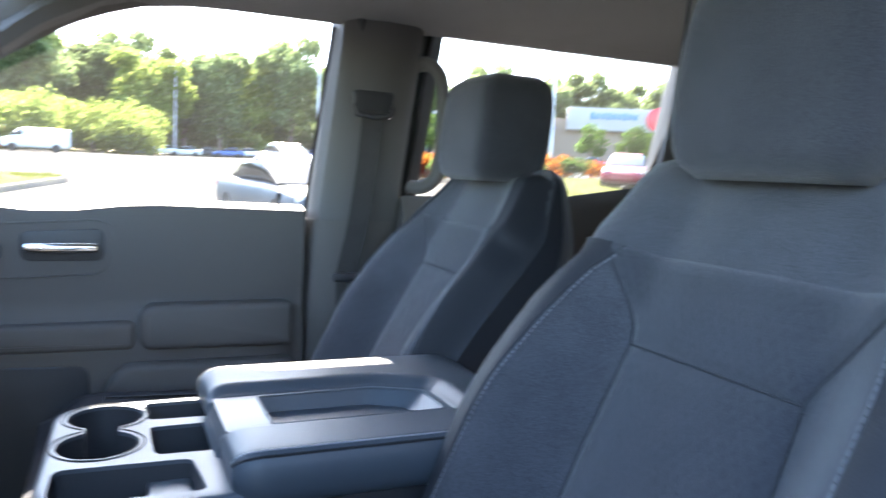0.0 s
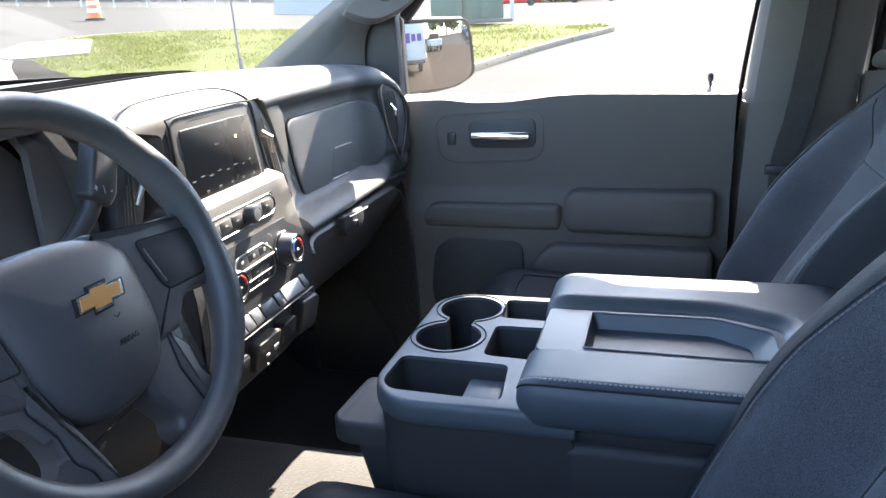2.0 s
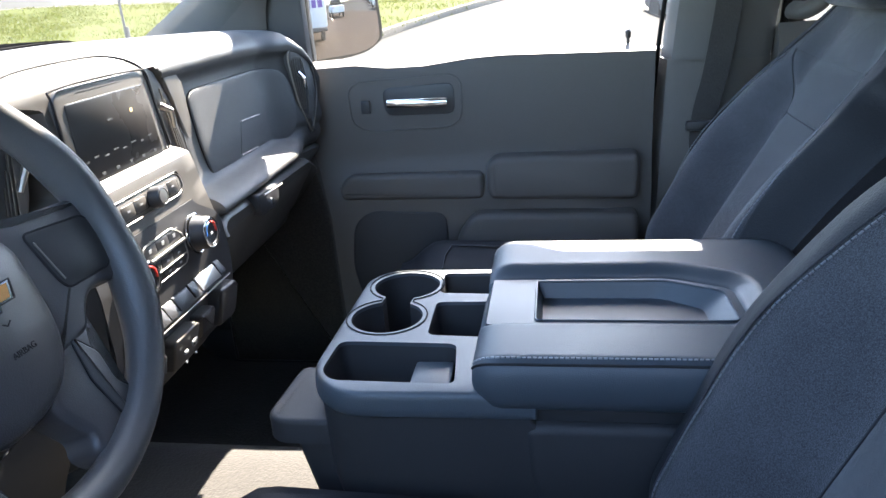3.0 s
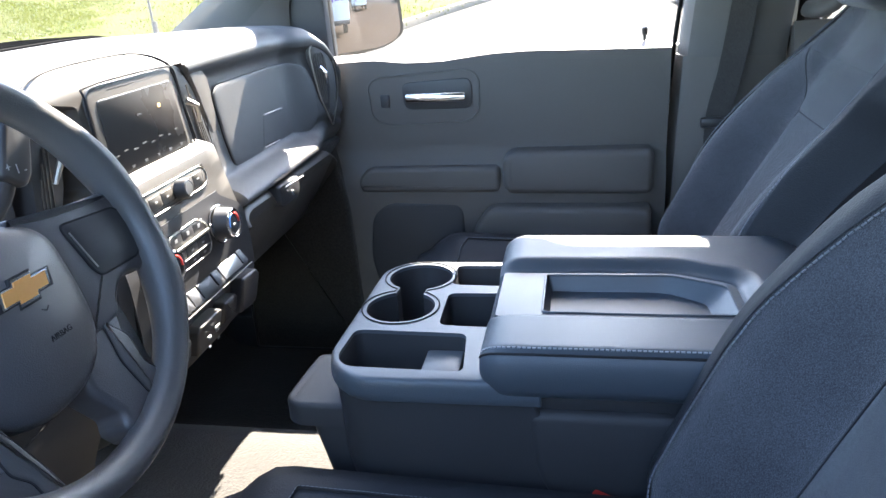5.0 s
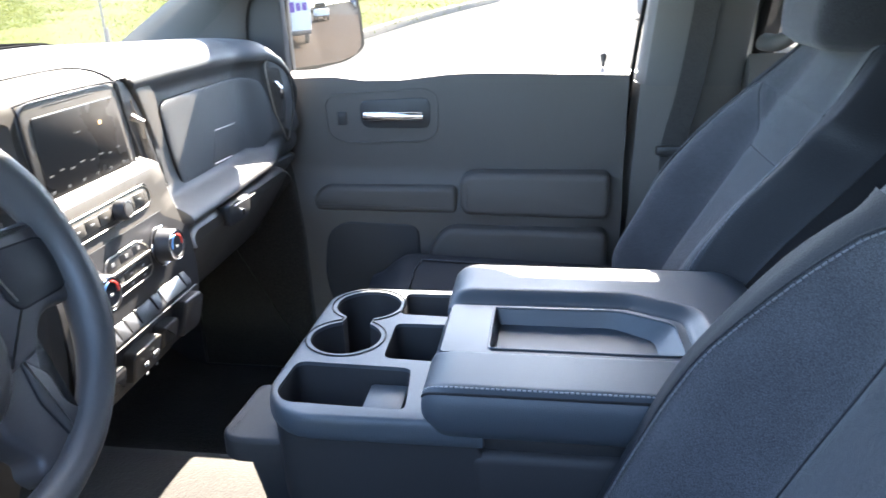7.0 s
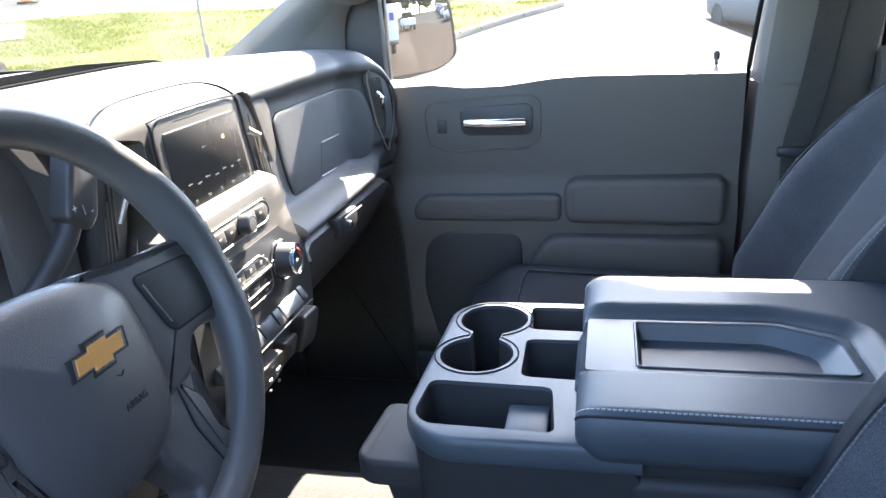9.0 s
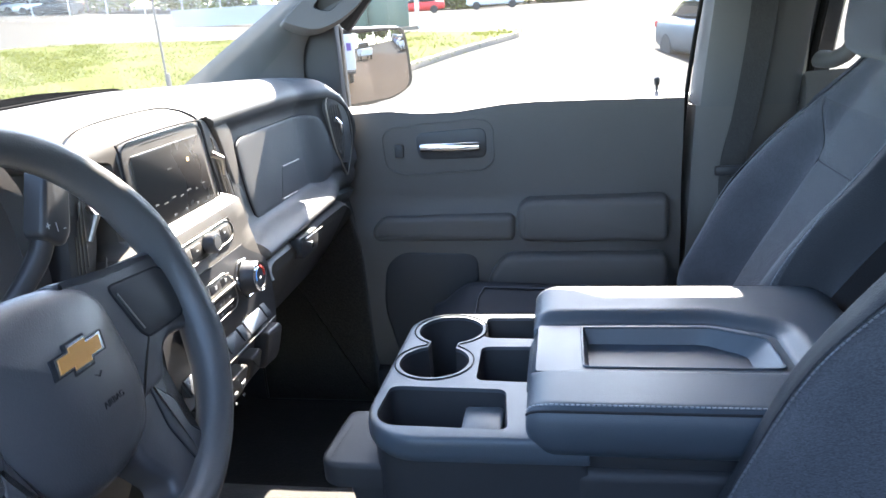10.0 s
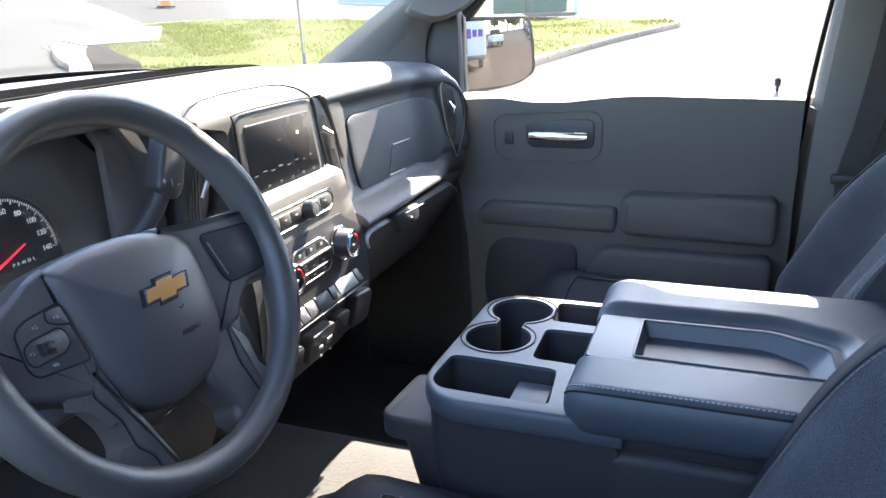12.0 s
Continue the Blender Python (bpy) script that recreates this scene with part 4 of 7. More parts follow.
scr = part("screen", slab(sc, screen_plane, 0.0, 0.005, 0.001), M_SCREEN, dash, "dark glossy touch screen")
random.seed(5)


def screen_bar(x, z, w, h, mat_=None, label="faint icon caption bar"):
    part("screen_mark", box((x, 0.7495 + 0.06 * (z - 1.45) - 0.0052, z), (w, 0.0006, h), 0), mat_ or M_UI, scr, label)


for k in range(8):
    screen_bar(-0.032 + 0.021 * k, 1.378 + 0.003 * (k % 2), 0.006 + 0.005 * random.random(), 0.0020)
for k in range(6):
    screen_bar(-0.036 + 0.031 * k, 1.359, 0.005 + 0.003 * random.random(), 0.0034)
screen_bar(0.086, 1.420, 0.0055, 0.0048, M_UIO, "small orange mark")
screen_bar(0.035, 1.417, 0.012, 0.0022)
part("screen_visor", box((0.036, 0.7492, 1.4572), (0.110, 0.006, 0.006), 0.0028), M_DASHL, bezel, "rounded ledge over the screen")

# switch row
swo = round_poly([(-0.10, 1.300), (0.105, 1.300), (0.119, 1.307), (0.119, 1.322), (0.105, 1.330), (-0.10, 1.330)], 0.008)
row = part("switch_bezel", on_stack(swo, -0.004, 0.0022, 0.001), M_DASHL, dash, "warm grey bezel of the switch row")
part("switch_rim", tube([(p.x, stack_y(p.y) - 0.0024, p.y) for p in swo], 0.0010, 6, closed=True), M_SATIN, row, "thin bright rim of the switch row")
part("switch_face", on_stack(round_poly([(-0.098, 1.303), (0.103, 1.303), (0.114, 1.309), (0.114, 1.321), (0.103, 1.327), (-0.098, 1.327)], 0.006), 0.0, 0.0027, 0.0005), M_DASHL, row)
part("switch_groove", on_stack(round_poly([(-0.094, 1.306), (0.101, 1.306), (0.109, 1.311), (0.109, 1.319), (0.101, 1.324), (-0.094, 1.324)], 0.005), 0.0, 0.0029, 0.0003), M_SEAM, row)
for x, w in ((-0.078, 0.028), (-0.049, 0.028), (-0.020, 0.028), (0.009, 0.028), (0.066, 0.024), (0.092, 0.026)):
    part("switch_button", on_stack(poly_on(x - w / 2, x + w / 2, 1.3066, 1.3234, 0.003), 0.001, 0.0036, 0.0010), M_DASHL, row, "small square button")
    part("button_mark", box((x, stack_y(1.315) - 0.0038, 1.315), (0.006, 0.0006, 0.0022), 0), M_PRINT, row, "small white symbol")
vk = part("volume_knob", lathe([(0.0135, 0), (0.0135, 0.012), (0.0125, 0.0155), (0.010, 0.0165), (0.009, 0.0150)], facing((0.040, stack_y(1.315) - 0.002, 1.315), (0, -1, 0.1)), 28), M_BLACK, row, "round black volume knob")
part("knob_face", lathe([(0.0095, 0.0145), (0.0095, 0.0160), (0.003, 0.0166)], facing((0.040, stack_y(1.315) - 0.002, 1.315), (0, -1, 0.1)), 24), M_SATIN, vk, "bright knob face")

# black control field with climate panel and knobs


def field_pt(u, v):
    z = 1.064 + 0.222 * v
    xr = lerp_table(SR, z) - 0.010 - 0.055 * smooth(1.225, 1.286, z) ** 2 - 0.02 * smooth(1.085, 1.064, z)
    xl = -0.125
    return (xl + (xr - xl) * u, stack_y(z) - 0.0022, z)


panel = part("climate_field", sheet(field_pt, 12, 44, 0.002), M_BLACK, dash, "black climate control field")
cp = round_poly([(-0.026, 1.216), (0.066, 1.215), (0.075, 1.222), (0.073, 1.256), (0.052, 1.269), (-0.020, 1.268), (-0.029, 1.258)], 0.006)
climate = part("climate_panel", on_stack(cp, 0.0, 0.005), M_BLACK, panel)
part("climate_rim", tube([(p.x, stack_y(p.y) - 0.005, p.y) for p in cp], 0.0013, 6, closed=True), M_SATIN, panel, "bright outline of the button panel")
for r_, z in enumerate((1.2595, 1.2355, 1.2215)):
    for x in (-0.010, 0.022, 0.052):
        part("climate_button", on_stack(poly_on(x - 0.0148, x + 0.0148, z - 0.0062, z + 0.0062, 0.0015), 0.003, 0.0056, 0.0006), M_BLACK, panel)
        part("button_mark", box((x, stack_y(z) - 0.0057, z), (0.006, 0.0006, 0.0048 if r_ == 0 else 0.0024), 0), M_PRINT, panel, "small white symbol")
part("climate_bar", box((0.023, stack_y(1.247) - 0.0065, 1.2475), (0.100, 0.004, 0.0042), 0.0012), M_SATIN, panel, "bright dividing bar")
part("climate_bar", box((0.023, stack_y(1.2285) - 0.0060, 1.2285), (0.098, 0.003, 0.0012), 0.0005), M_SATIN, panel, "bright dividing bar")
for x in (0.106, -0.062):
    km = facing((x, 0.6965, 1.243), (0, -1, 0.08))
    kn = part("climate_knob", lathe([(0.0275, -0.004), (0.0275, 0.003), (0.0245, 0.004), (0.0235, 0.006), (0.0225, 0.021), (0.0205, 0.0245), (0.016, 0.0248), (0.0155, 0.0235)], km, 36), M_BLACK, panel, "ribbed black climate knob")
    part("knob_ring", lathe([(0.0285, 0.0), (0.0285, 0.003), (0.0268, 0.0045), (0.0252, 0.003)], km, 36), M_CHROME, kn, "chrome base ring")
    part("knob_ring", lathe([(0.0212, 0.0225), (0.0212, 0.0248), (0.0198, 0.0254), (0.0185, 0.0240)], km, 36), M_CHROME, kn, "chrome face ring")
    for a0, a1, mt in ((-10, 82, M_REDP), (98, 190, M_BLUEP)):
        part("knob_arc", tube([km @ Vector((0.0145 * math.cos(radians(a)), 0.0145 * math.sin(radians(a)), 0.0240)) for a in range(a0, a1, 8)], 0.0017, 5), mt, kn, "coloured arc")
    part("knob_mark", box(km @ Vector((0, -0.002, 0.0240)), (0.006, 0.001, 0.003), 0), M_PRINT, kn, "small white symbol")

# row of piano-key toggles
tgl = lambda p, q, a: (p, 0.7015 - 0.62 * (1.192 - q) - a, q)
tg = part("toggle_ledge", slab(round_poly([(-0.105, 1.166), (0.152, 1.164), (0.160, 1.170), (0.152, 1.186), (-0.105, 1.190)], 0.004), tgl, -0.02, 0.0005, 0.001), M_BLACK, dash, "black ledge of toggle switches")
for x0, x1 in ((-0.101, -0.066), (-0.064, -0.041), (-0.039, -0.018), (-0.016, 0.008), (0.011, 0.050), (0.054, 0.072), (0.076, 0.134), (0.137, 0.152)):
    key = part("toggle", slab(round_poly([(x0, 1.1685), (x1, 1.1675), (x1, 1.1860), (x0, 1.1870)], 0.0018), tgl, 0.0, 0.0042, 0.0015), M_SATIN if x1 - x0 > 0.05 else M_BLACK, tg, "sloping toggle key")
part("toggle_lip", tube([(-0.10, 0.6800, 1.1660), (0.154, 0.6795, 1.1635)], 0.0012, 6), M_DASHL, tg, "pale front edge")
part("trailer_control", on_stack(round_poly([(0.112, 1.096), (0.160, 1.090), (0.172, 1.098), (0.172, 1.140), (0.164, 1.150), (0.112, 1.154)], 0.006), -0.004, 0.026, 0.005, 3), M_BLACK, dash, "black brake control block")
# sockets on raised sloping blocks
blk = lambda p, q, a: (p, stack_y(q) - a + 0.10 * (1.142 - q) * (1 if a > 0 else 0), q)
usb = part("usb_panel", slab(round_poly([(-0.014, 1.091), (0.046, 1.094), (0.050, 1.100), (0.046, 1.136), (0.038, 1.141), (-0.022, 1.141), (-0.026, 1.134)], 0.004), blk, -0.004, 0.024, 0.004, 3), M_DASHL, dash, "usb socket panel")
part("usb_port", box((0.024, 0.6815, 1.118), (0.015, 0.002, 0.008), 0.0005), M_PRINT, usb, "pale usb socket")
part("usb_port", box((-0.002, 0.6815, 1.116), (0.009, 0.002, 0.005), 0.0005), M_PRINT, usb, "pale usb socket")
part("port_slot", box((0.024, 0.6805, 1.118), (0.011, 0.002, 0.004), 0.0), M_BLACK, usb, "dark socket opening")
for x in (-0.002, 0.024):
    part("button_mark", box((x, 0.683, 1.102), (0.005, 0.001, 0.003), 0), M_PRINT, usb, "small white symbol")
for x in (0.054, -0.088):
    part("socket_cap", slab(round_poly([(x + 0.008, 1.101), (x + 0.046, 1.099), (x + 0.051, 1.106), (x + 0.044, 1.135), (x + 0.038, 1.140), (x, 1.141), (x - 0.001, 1.134)], 0.005), blk, -0.004, 0.024, 0.006, 3), M_BLACK, dash, "black power socket cap")
rowline = poly_on(-0.106, 0.118, 1.2985, 1.3300, 0.007)
part("row_outline", tube([(p.x, stack_y(p.y) - 0.0005, p.y) for p in rowline], 0.0011, 5, closed=True), M_SEAM, dash, "dark joint round the switch row")
# centre vents beside the screen
for s in (1, -1):
    o = [(0.166, 1.470), (0.200, 1.454), (0.223, 1.415), (0.241, 1.345), (0.253, 1.300), (0.246, 1.294), (0.205, 1.328), (0.186, 1.362), (0.170, 1.412), (0.163, 1.45)]
    o = o if s > 0 else [(0.034 - (p - 0.034) + 0.005, q) for p, q in o][::-1]
    vt = part("centre_vent", xz(round_poly(o, 0.006), 0.80, 0.762, 0.002, tilt=0.06, z0=1.40), M_BLACK, dash, "narrow black centre vent")
    for k in range(4):
        x = (0.199 + 0.008 * k) if s > 0 else (-0.122 - 0.008 * k)
        part("slat", tube([(x, 0.7605, 1.430 - 0.016 * k), (x + s * 0.016, 0.758, 1.345 - 0.008 * k)], 0.0014, 4), M_DASHL, vt)
    x = 0.186 if s > 0 else -0.116
    part("vent_tab", tube([(x, 0.757, 1.408), (x + s * 0.008, 0.746, 1.400), (x + s * 0.020, 0.752, 1.374)], lambda t: 0.0055 - 0.0022 * t, 8), M_SATIN, vt, "bright vent tab")
    part("vent_edge", tube([(0.184 if s > 0 else -0.114, 0.752, 1.348), (0.205 if s > 0 else -0.134, 0.744, 1.318), (0.234 if s > 0 else -0.162, 0.744, 1.294)], 0.0022 if s > 0 else 0.0012, 6), M_SATIN if s > 0 else M_DASHL, vt, "thin edge")

# ---- instrument cluster ----
cl = thing("instrument_cluster", "dark instrument cluster with a lit speedometer", "gauge cluster", (-0.385, 0.82, 1.30))
hood_rings = []
for k in range(14):
    t = k / 13
    y = 0.90 - 0.130 * t
    w, top_, bot = 0.205 + 0.012 * t, 1.488 + 0.030 * t, 1.30
    ring = []
    for i in range(25):
        a = math.pi * i / 24
        e = 0.55
        cx = math.copysign(abs(math.cos(a)) ** e, math.cos(a))
        sy = abs(math.sin(a)) ** e
        ring.append((-0.40 + w * cx, y, bot + (top_ - bot) * sy))
    hood_rings.append(ring)
bmh = loft(hood_rings, closed=False)
bmesh.ops.solidify(bmh, geom=list(bmh.faces), thickness=0.012)
part("cluster_hood", bmh, M_HOOD, cl)
part("cluster_face", slab(round_poly([(-0.60, 1.28), (-0.20, 1.28), (-0.20, 1.42), (-0.25, 1.48), (-0.55, 1.48), (-0.60, 1.42)], 0.03), lambda p, q, a: (p, a - 0.12 * (1.38 - q), q), 0.86, 0.815, 0.004), M_HOOD, cl)
for cx, r in ((-0.371, 0.060), (-0.515, 0.060)):
    fm = facing((cx, 0.807, 1.369), (0, -1, 0.12))
    dial = part("dial", lathe([(r + 0.004, -0.004), (r + 0.004, 0.003), (r + 0.002, 0.0035), (r, 0.002), (0.002, 0.0015)], fm, 40), M_BLACK, cl, "black round gauge dial")
    part("dial_ring", tube([fm @ Vector(((r + 0.003) * math.cos(t), (r + 0.003) * math.sin(t), 0.0035)) for t in (2 * math.pi * k / 40 for k in range(40))], 0.0007, 5, closed=True), M_DASHL, dial, "thin grey ring")
    for k in range(57):
        a = radians(-5 + 150 * (1 - k / 56))
        ln = 0.0028 if k % 4 else 0.0055
        part("tick", tube([fm @ Vector(((r - 0.002) * math.cos(a), (r - 0.002) * math.sin(a), 0.0025)), fm @ Vector(((r - 0.002 - ln) * math.cos(a), (r - 0.002 - ln) * math.sin(a), 0.0025))], 0.00045, 4), M_DIAL, dial)
    if cx > -0.4:
        for k in range(8):
            a = radians(-5 + 21.5 * (7 - k))
            words(str(20 * k), 0.0078, fm @ Matrix.Translation(((r - 0.0150) * math.cos(a), (r - 0.0150) * math.sin(a), 0.0025)), M_DIAL, dial, "numeral")
        words("P  R  N  D  L", 0.0050, fm @ Matrix.Translation((0.014, -0.010, 0.0025)), M_DIAL, dial, "gear_letters")
    a = radians(203 if cx > -0.4 else 200)
    part("needle", tube([fm @ Vector((-0.020 * math.cos(a), -0.020 * math.sin(a), 0.006)), fm @ Vector(((r - 0.014) * math.cos(a), (r - 0.014) * math.sin(a), 0.006))], lambda t: 0.0007 + 0.0010 * t, 6), M_NEEDLE, dial, "glowing red needle")
part("knee_panel", sheet(lambda u, v: (-0.64 + 0.47 * u, 0.742 + 0.045 * smooth(0.55, 0.0, v) + 0.02 * smooth(0.8, 1.0, v), 0.99 + 0.27 * v), 20, 16, 0.012), M_CONSB, dash, "dark knee panel under the column")
part("knee_joint", tube([(-0.50, 0.730, 1.13), (-0.35, 0.730, 1.14), (-0.20, 0.730, 1.16)], 0.0012, 6), M_SEAM, dash, "dark panel joint")
part("cluster_surround", sheet(lambda u, v: (-0.238 + 0.128 * u, 0.795 + 0.02 * smooth(0.9, 1.0, v), 1.22 + 0.264 * v), 6, 20, 0.01), M_HOOD, cl, "dark surround beside the gauges")


lens = part("cluster_lens", sheet(lambda u, v: (-0.585 + 0.34 * u, 0.765 + 0.055 * v + 0.012 * math.sin(math.pi * u), 1.290 + 0.185 * v), 12, 8), M_PANE, cl, "clear curved cover over the gauges")
lens.visible_shadow = False


# ---- steering wheel ----
WC, WT, WR = Vector((-0.393, 0.611, 1.364)), 21.9, 0.168
wx = Vector((math.cos(radians(-2.5)), math.sin(radians(-2.5)), 0))
wback = Vector((-wx.y, wx.x, 0))
wup = wback * math.sin(radians(WT)) + Vector((0, 0, math.cos(radians(WT))))
wout = wx.cross(wup)
wheel = thing("steering_wheel", "dark grey steering wheel with a gold cross emblem", "steering wheel", WC)
wp_ = lambda p, q, a: WC + wx * p + wup * q + wout * a
rings = []
for k in range(72):
    t = 2 * math.pi * k / 72
    fat = 1.0 + 0.16 * math.exp(-((abs(math.sin(t)) - 0.35) / 0.22) ** 2)
    o = Vector((math.cos(t), math.sin(t)))
    rings.append([wp_(o.x * (WR + 0.0150 * fat * math.cos(s)), o.y * (WR + 0.0150 * fat * math.cos(s)), 0.0175 * fat * math.sin(s)) for s in (2 * math.pi * j / 14 for j in range(14))])
rings.append(rings[0])
rimb = loft(rings, caps=False)
bmesh.ops.remove_doubles(rimb, verts=rimb.verts, dist=1e-5)
part("rim", rimb, M_LEATHER, wheel, "grained rim")


def dome(out, a0, a1, crown, n=7):
    """An outline filled as a cushion that rises to a1 + crown in the middle."""
    c = sum((Vector(p) for p in out), Vector((0, 0))) / len(out)
    rr = [[wp_(p[0], p[1], a0) for p in out], [wp_(p[0], p[1], a1 - 0.006) for p in out]]
    for k in range(1, n + 1):
        s = 1 - (k / n) ** 1.35
        z = a1 + crown * (1 - s * s)
        if k == 1:
            z = a1
        rr.append([wp_(*(c + (Vector(p) - c) * max(s, 0.02)), z) for p in out])
    return loft(rr)


hub = round_poly([(-0.091, 0.048), (-0.048, 0.0545), (-0.003, 0.053), (0.030, 0.047), (0.056, 0.037), (0.067, 0.022), (0.067, -0.020), (0.063, -0.056), (0.043, -0.086), (0.014, -0.098), (-0.024, -0.101), (-0.046, -0.095), (-0.066, -0.078), (-0.077, -0.050), (-0.083, -0.015), (-0.088, 0.020)], [0.006, 0.02, 0.02, 0.015, 0.010, 0.014, 0.02, 0.02, 0.016, 0.014, 0.014, 0.014, 0.015, 0.02, 0.02, 0.02])
part("airbag_cover", dome(hub, -0.03, 0.001, 0.0165, 9), M_HUB, wheel, "smooth horn cover")
hc_ = sum(hub, Vector((0, 0))) / len(hub)
hubg = [hc_ + (p - hc_) * 1.012 for p in hub]
part("hub_base", slab(hubg, wp_, -0.05, -0.012, 0.004), M_BLACK, wheel)
spr = round_poly([(0.030, 0.050), (0.081, 0.041), (0.131, 0.038), (0.166, 0.036), (0.168, -0.03), (0.158, -0.046), (0.135, -0.038), (0.112, -0.040), (0.098, -0.052), (0.090, -0.066), (0.050, -0.070)], [0.004, 0.02, 0.02, 0.004, 0.004, 0.012, 0.016, 0.016, 0.012, 0.01, 0.004])
spl = round_poly([(-0.084, 0.052), (-0.102, 0.046), (-0.137, 0.028), (-0.166, 0.024), (-0.168, -0.02), (-0.160, -0.032), (-0.148, -0.035), (-0.134, -0.044), (-0.108, -0.054), (-0.085, -0.060), (-0.07, -0.02)], [0.004, 0.006, 0.02, 0.004, 0.004, 0.010, 0.012, 0.012, 0.012, 0.008, 0.004])
spoke_r = part("spoke", slab(spr, wp_, -0.034, -0.001, 0.007, 4), M_HUB, wheel, "wide side spoke")
spoke_l = part("spoke", slab(spl, wp_, -0.034, -0.001, 0.007, 4), M_HUB, wheel, "wide side spoke")
rfl = round_poly([(0.079, 0.026), (0.148, 0.020), (0.157, 0.010), (0.156, -0.018), (0.147, -0.029), (0.094, -0.028), (0.088, -0.020)], 0.007)
part("spoke_field", slab(rfl, wp_, -0.006, 0.0004, 0.001), M_BLACK, spoke_r, "dark switch field")
part("field_groove", tube([wp_(p.x, p.y, -0.0006) for p in rfl], 0.0013, 5, closed=True), M_SEAM, spoke_r, "dark joint round the field")
part("spoke_line", tube([wp_(0.085, 0.017, 0.0006), wp_(0.089, -0.001, 0.0006), wp_(0.0935, -0.020, 0.0006)], 0.0009, 5), M_SATIN, spoke_r, "thin bright accent")
pan = round_poly([(-0.088, 0.0215), (-0.120, 0.0185), (-0.131, 0.013), (-0.1335, -0.016), (-0.129, -0.0245), (-0.083, -0.030)], [0.004, 0.008, 0.006, 0.008, 0.006, 0.004])
part("spoke_field", slab(pan, wp_, -0.006, 0.0008, 0.002), M_HUB, spoke_l, "dark switch field")
part("field_groove", tube([wp_(p.x, p.y, 0.0002) for p in pan], 0.0009, 5, closed=True), M_SEAM, spoke_l, "dark joint round the switches")
inp = round_poly([(-0.098, 0.0042), (-0.124, 0.0032), (-0.1310, -0.001), (-0.1315, -0.0125), (-0.127, -0.0165), (-0.100, -0.0155), (-0.0935, -0.011), (-0.0935, -0.001)], 0.004)
part("rocker_plate", slab(inp, wp_, -0.004, 0.0022, 0.0012), M_HUB, spoke_l)
part("field_groove", tube([wp_(p.x, p.y, 0.0018) for p in inp], 0.0008, 5, closed=True), M_SEAM, spoke_l, "dark joint round the rocker")
part("rocker", slab(round_poly([(-0.1205, -0.0005), (-0.1090, -0.0020), (-0.1090, -0.0115), (-0.1205, -0.0115)], 0.002), wp_, -0.004, 0.0085, 0.003), M_BLACK, spoke_l, "black rocker switch")
cb = round_poly([(-0.1045, 0.0105), (-0.1030, 0.0190), (-0.0885, 0.0195), (-0.0865, 0.0025), (-0.0960, 0.0055)], 0.003)
part("cruise_button", slab(cb, wp_, -0.004, 0.0026, 0.0012), M_HUB, spoke_l)
part("field_groove", tube([wp_(p.x, p.y, 0.0020) for p in cb], 0.0008, 5, closed=True), M_SEAM, spoke_l, "dark joint round a button")
for bx, bz_ in ((-0.096, 0.0115), (-0.115, 0.0105), (-0.1035, -0.0055), (-0.1260, -0.0065), (-0.113, -0.0215)):
    for dx, dq, w, h in ((-0.0016, 0.0006, 0.0011, 0.0018), (0.0012, -0.0004, 0.0018, 0.0009), (0.0010, 0.0014, 0.0010, 0.0007)):
        part("button_mark", slab([(bx + dx - w / 2, bz_ + dq - h / 2), (bx + dx + w / 2, bz_ + dq - h / 2), (bx + dx + w / 2, bz_ + dq + h / 2), (bx + dx - w / 2, bz_ + dq + h / 2)], wp_, 0.0, 0.0029), M_PRINT, spoke_l, "small white symbol")
# forked lower spoke
legs = ([(0.052, -0.05), (0.102, -0.048), (0.087, -0.080), (0.087, -0.112), (0.104, -0.136), (0.086, -0.152), (0.040, -0.166), (0.030, -0.147), (0.036, -0.136), (0.018, -0.104), (0.024, -0.08)],
        [(-0.072, -0.03), (-0.060, -0.086), (-0.050, -0.118), (-0.044, -0.164), (-0.075, -0.156), (-0.112, -0.128), (-0.091, -0.119), (-0.082, -0.108), (-0.084, -0.085), (-0.097, -0.060), (-0.122, -0.048)])
for leg in legs:
    part("lower_spoke", slab(round_poly(leg, 0.009), wp_, -0.036, -0.003, 0.008, 4), M_HUB, wheel, "lower fork of the spokes")
for plate_ in ([(0.066, -0.060), (0.084, -0.084), (0.084, -0.112), (0.098, -0.132), (0.079, -0.155), (0.073, -0.149), (0.062, -0.100)],
               [(-0.086, -0.036), (-0.082, -0.052), (-0.062, -0.094), (-0.052, -0.128), (-0.047, -0.157), (-0.066, -0.140), (-0.068, -0.126), (-0.079, -0.112), (-0.081, -0.086), (-0.094, -0.058)]):
    rp__ = round_poly(plate_, 0.005)
    part("spoke_trim", slab(rp__, wp_, -0.02, -0.0006, 0.003, 3), M_LEATHER, wheel, "inlaid trim plate of the fork")
    part("leg_groove", tube([wp_(p.x, p.y, -0.0026) for p in rp__], 0.0010, 5, closed=True), M_SEAM, wheel, "dark joint along the fork")
part("column_shroud", loft([[WC + Vector((0.062 * math.cos(t), 0, 0)) + wup * (0.062 * math.sin(t) - 0.012) - wout * d for t in (2 * math.pi * k / 20 for k in range(20))] for d in (0.03, 0.06, 0.13, 0.22)]), M_BLACK, wheel, "steering column shroud")
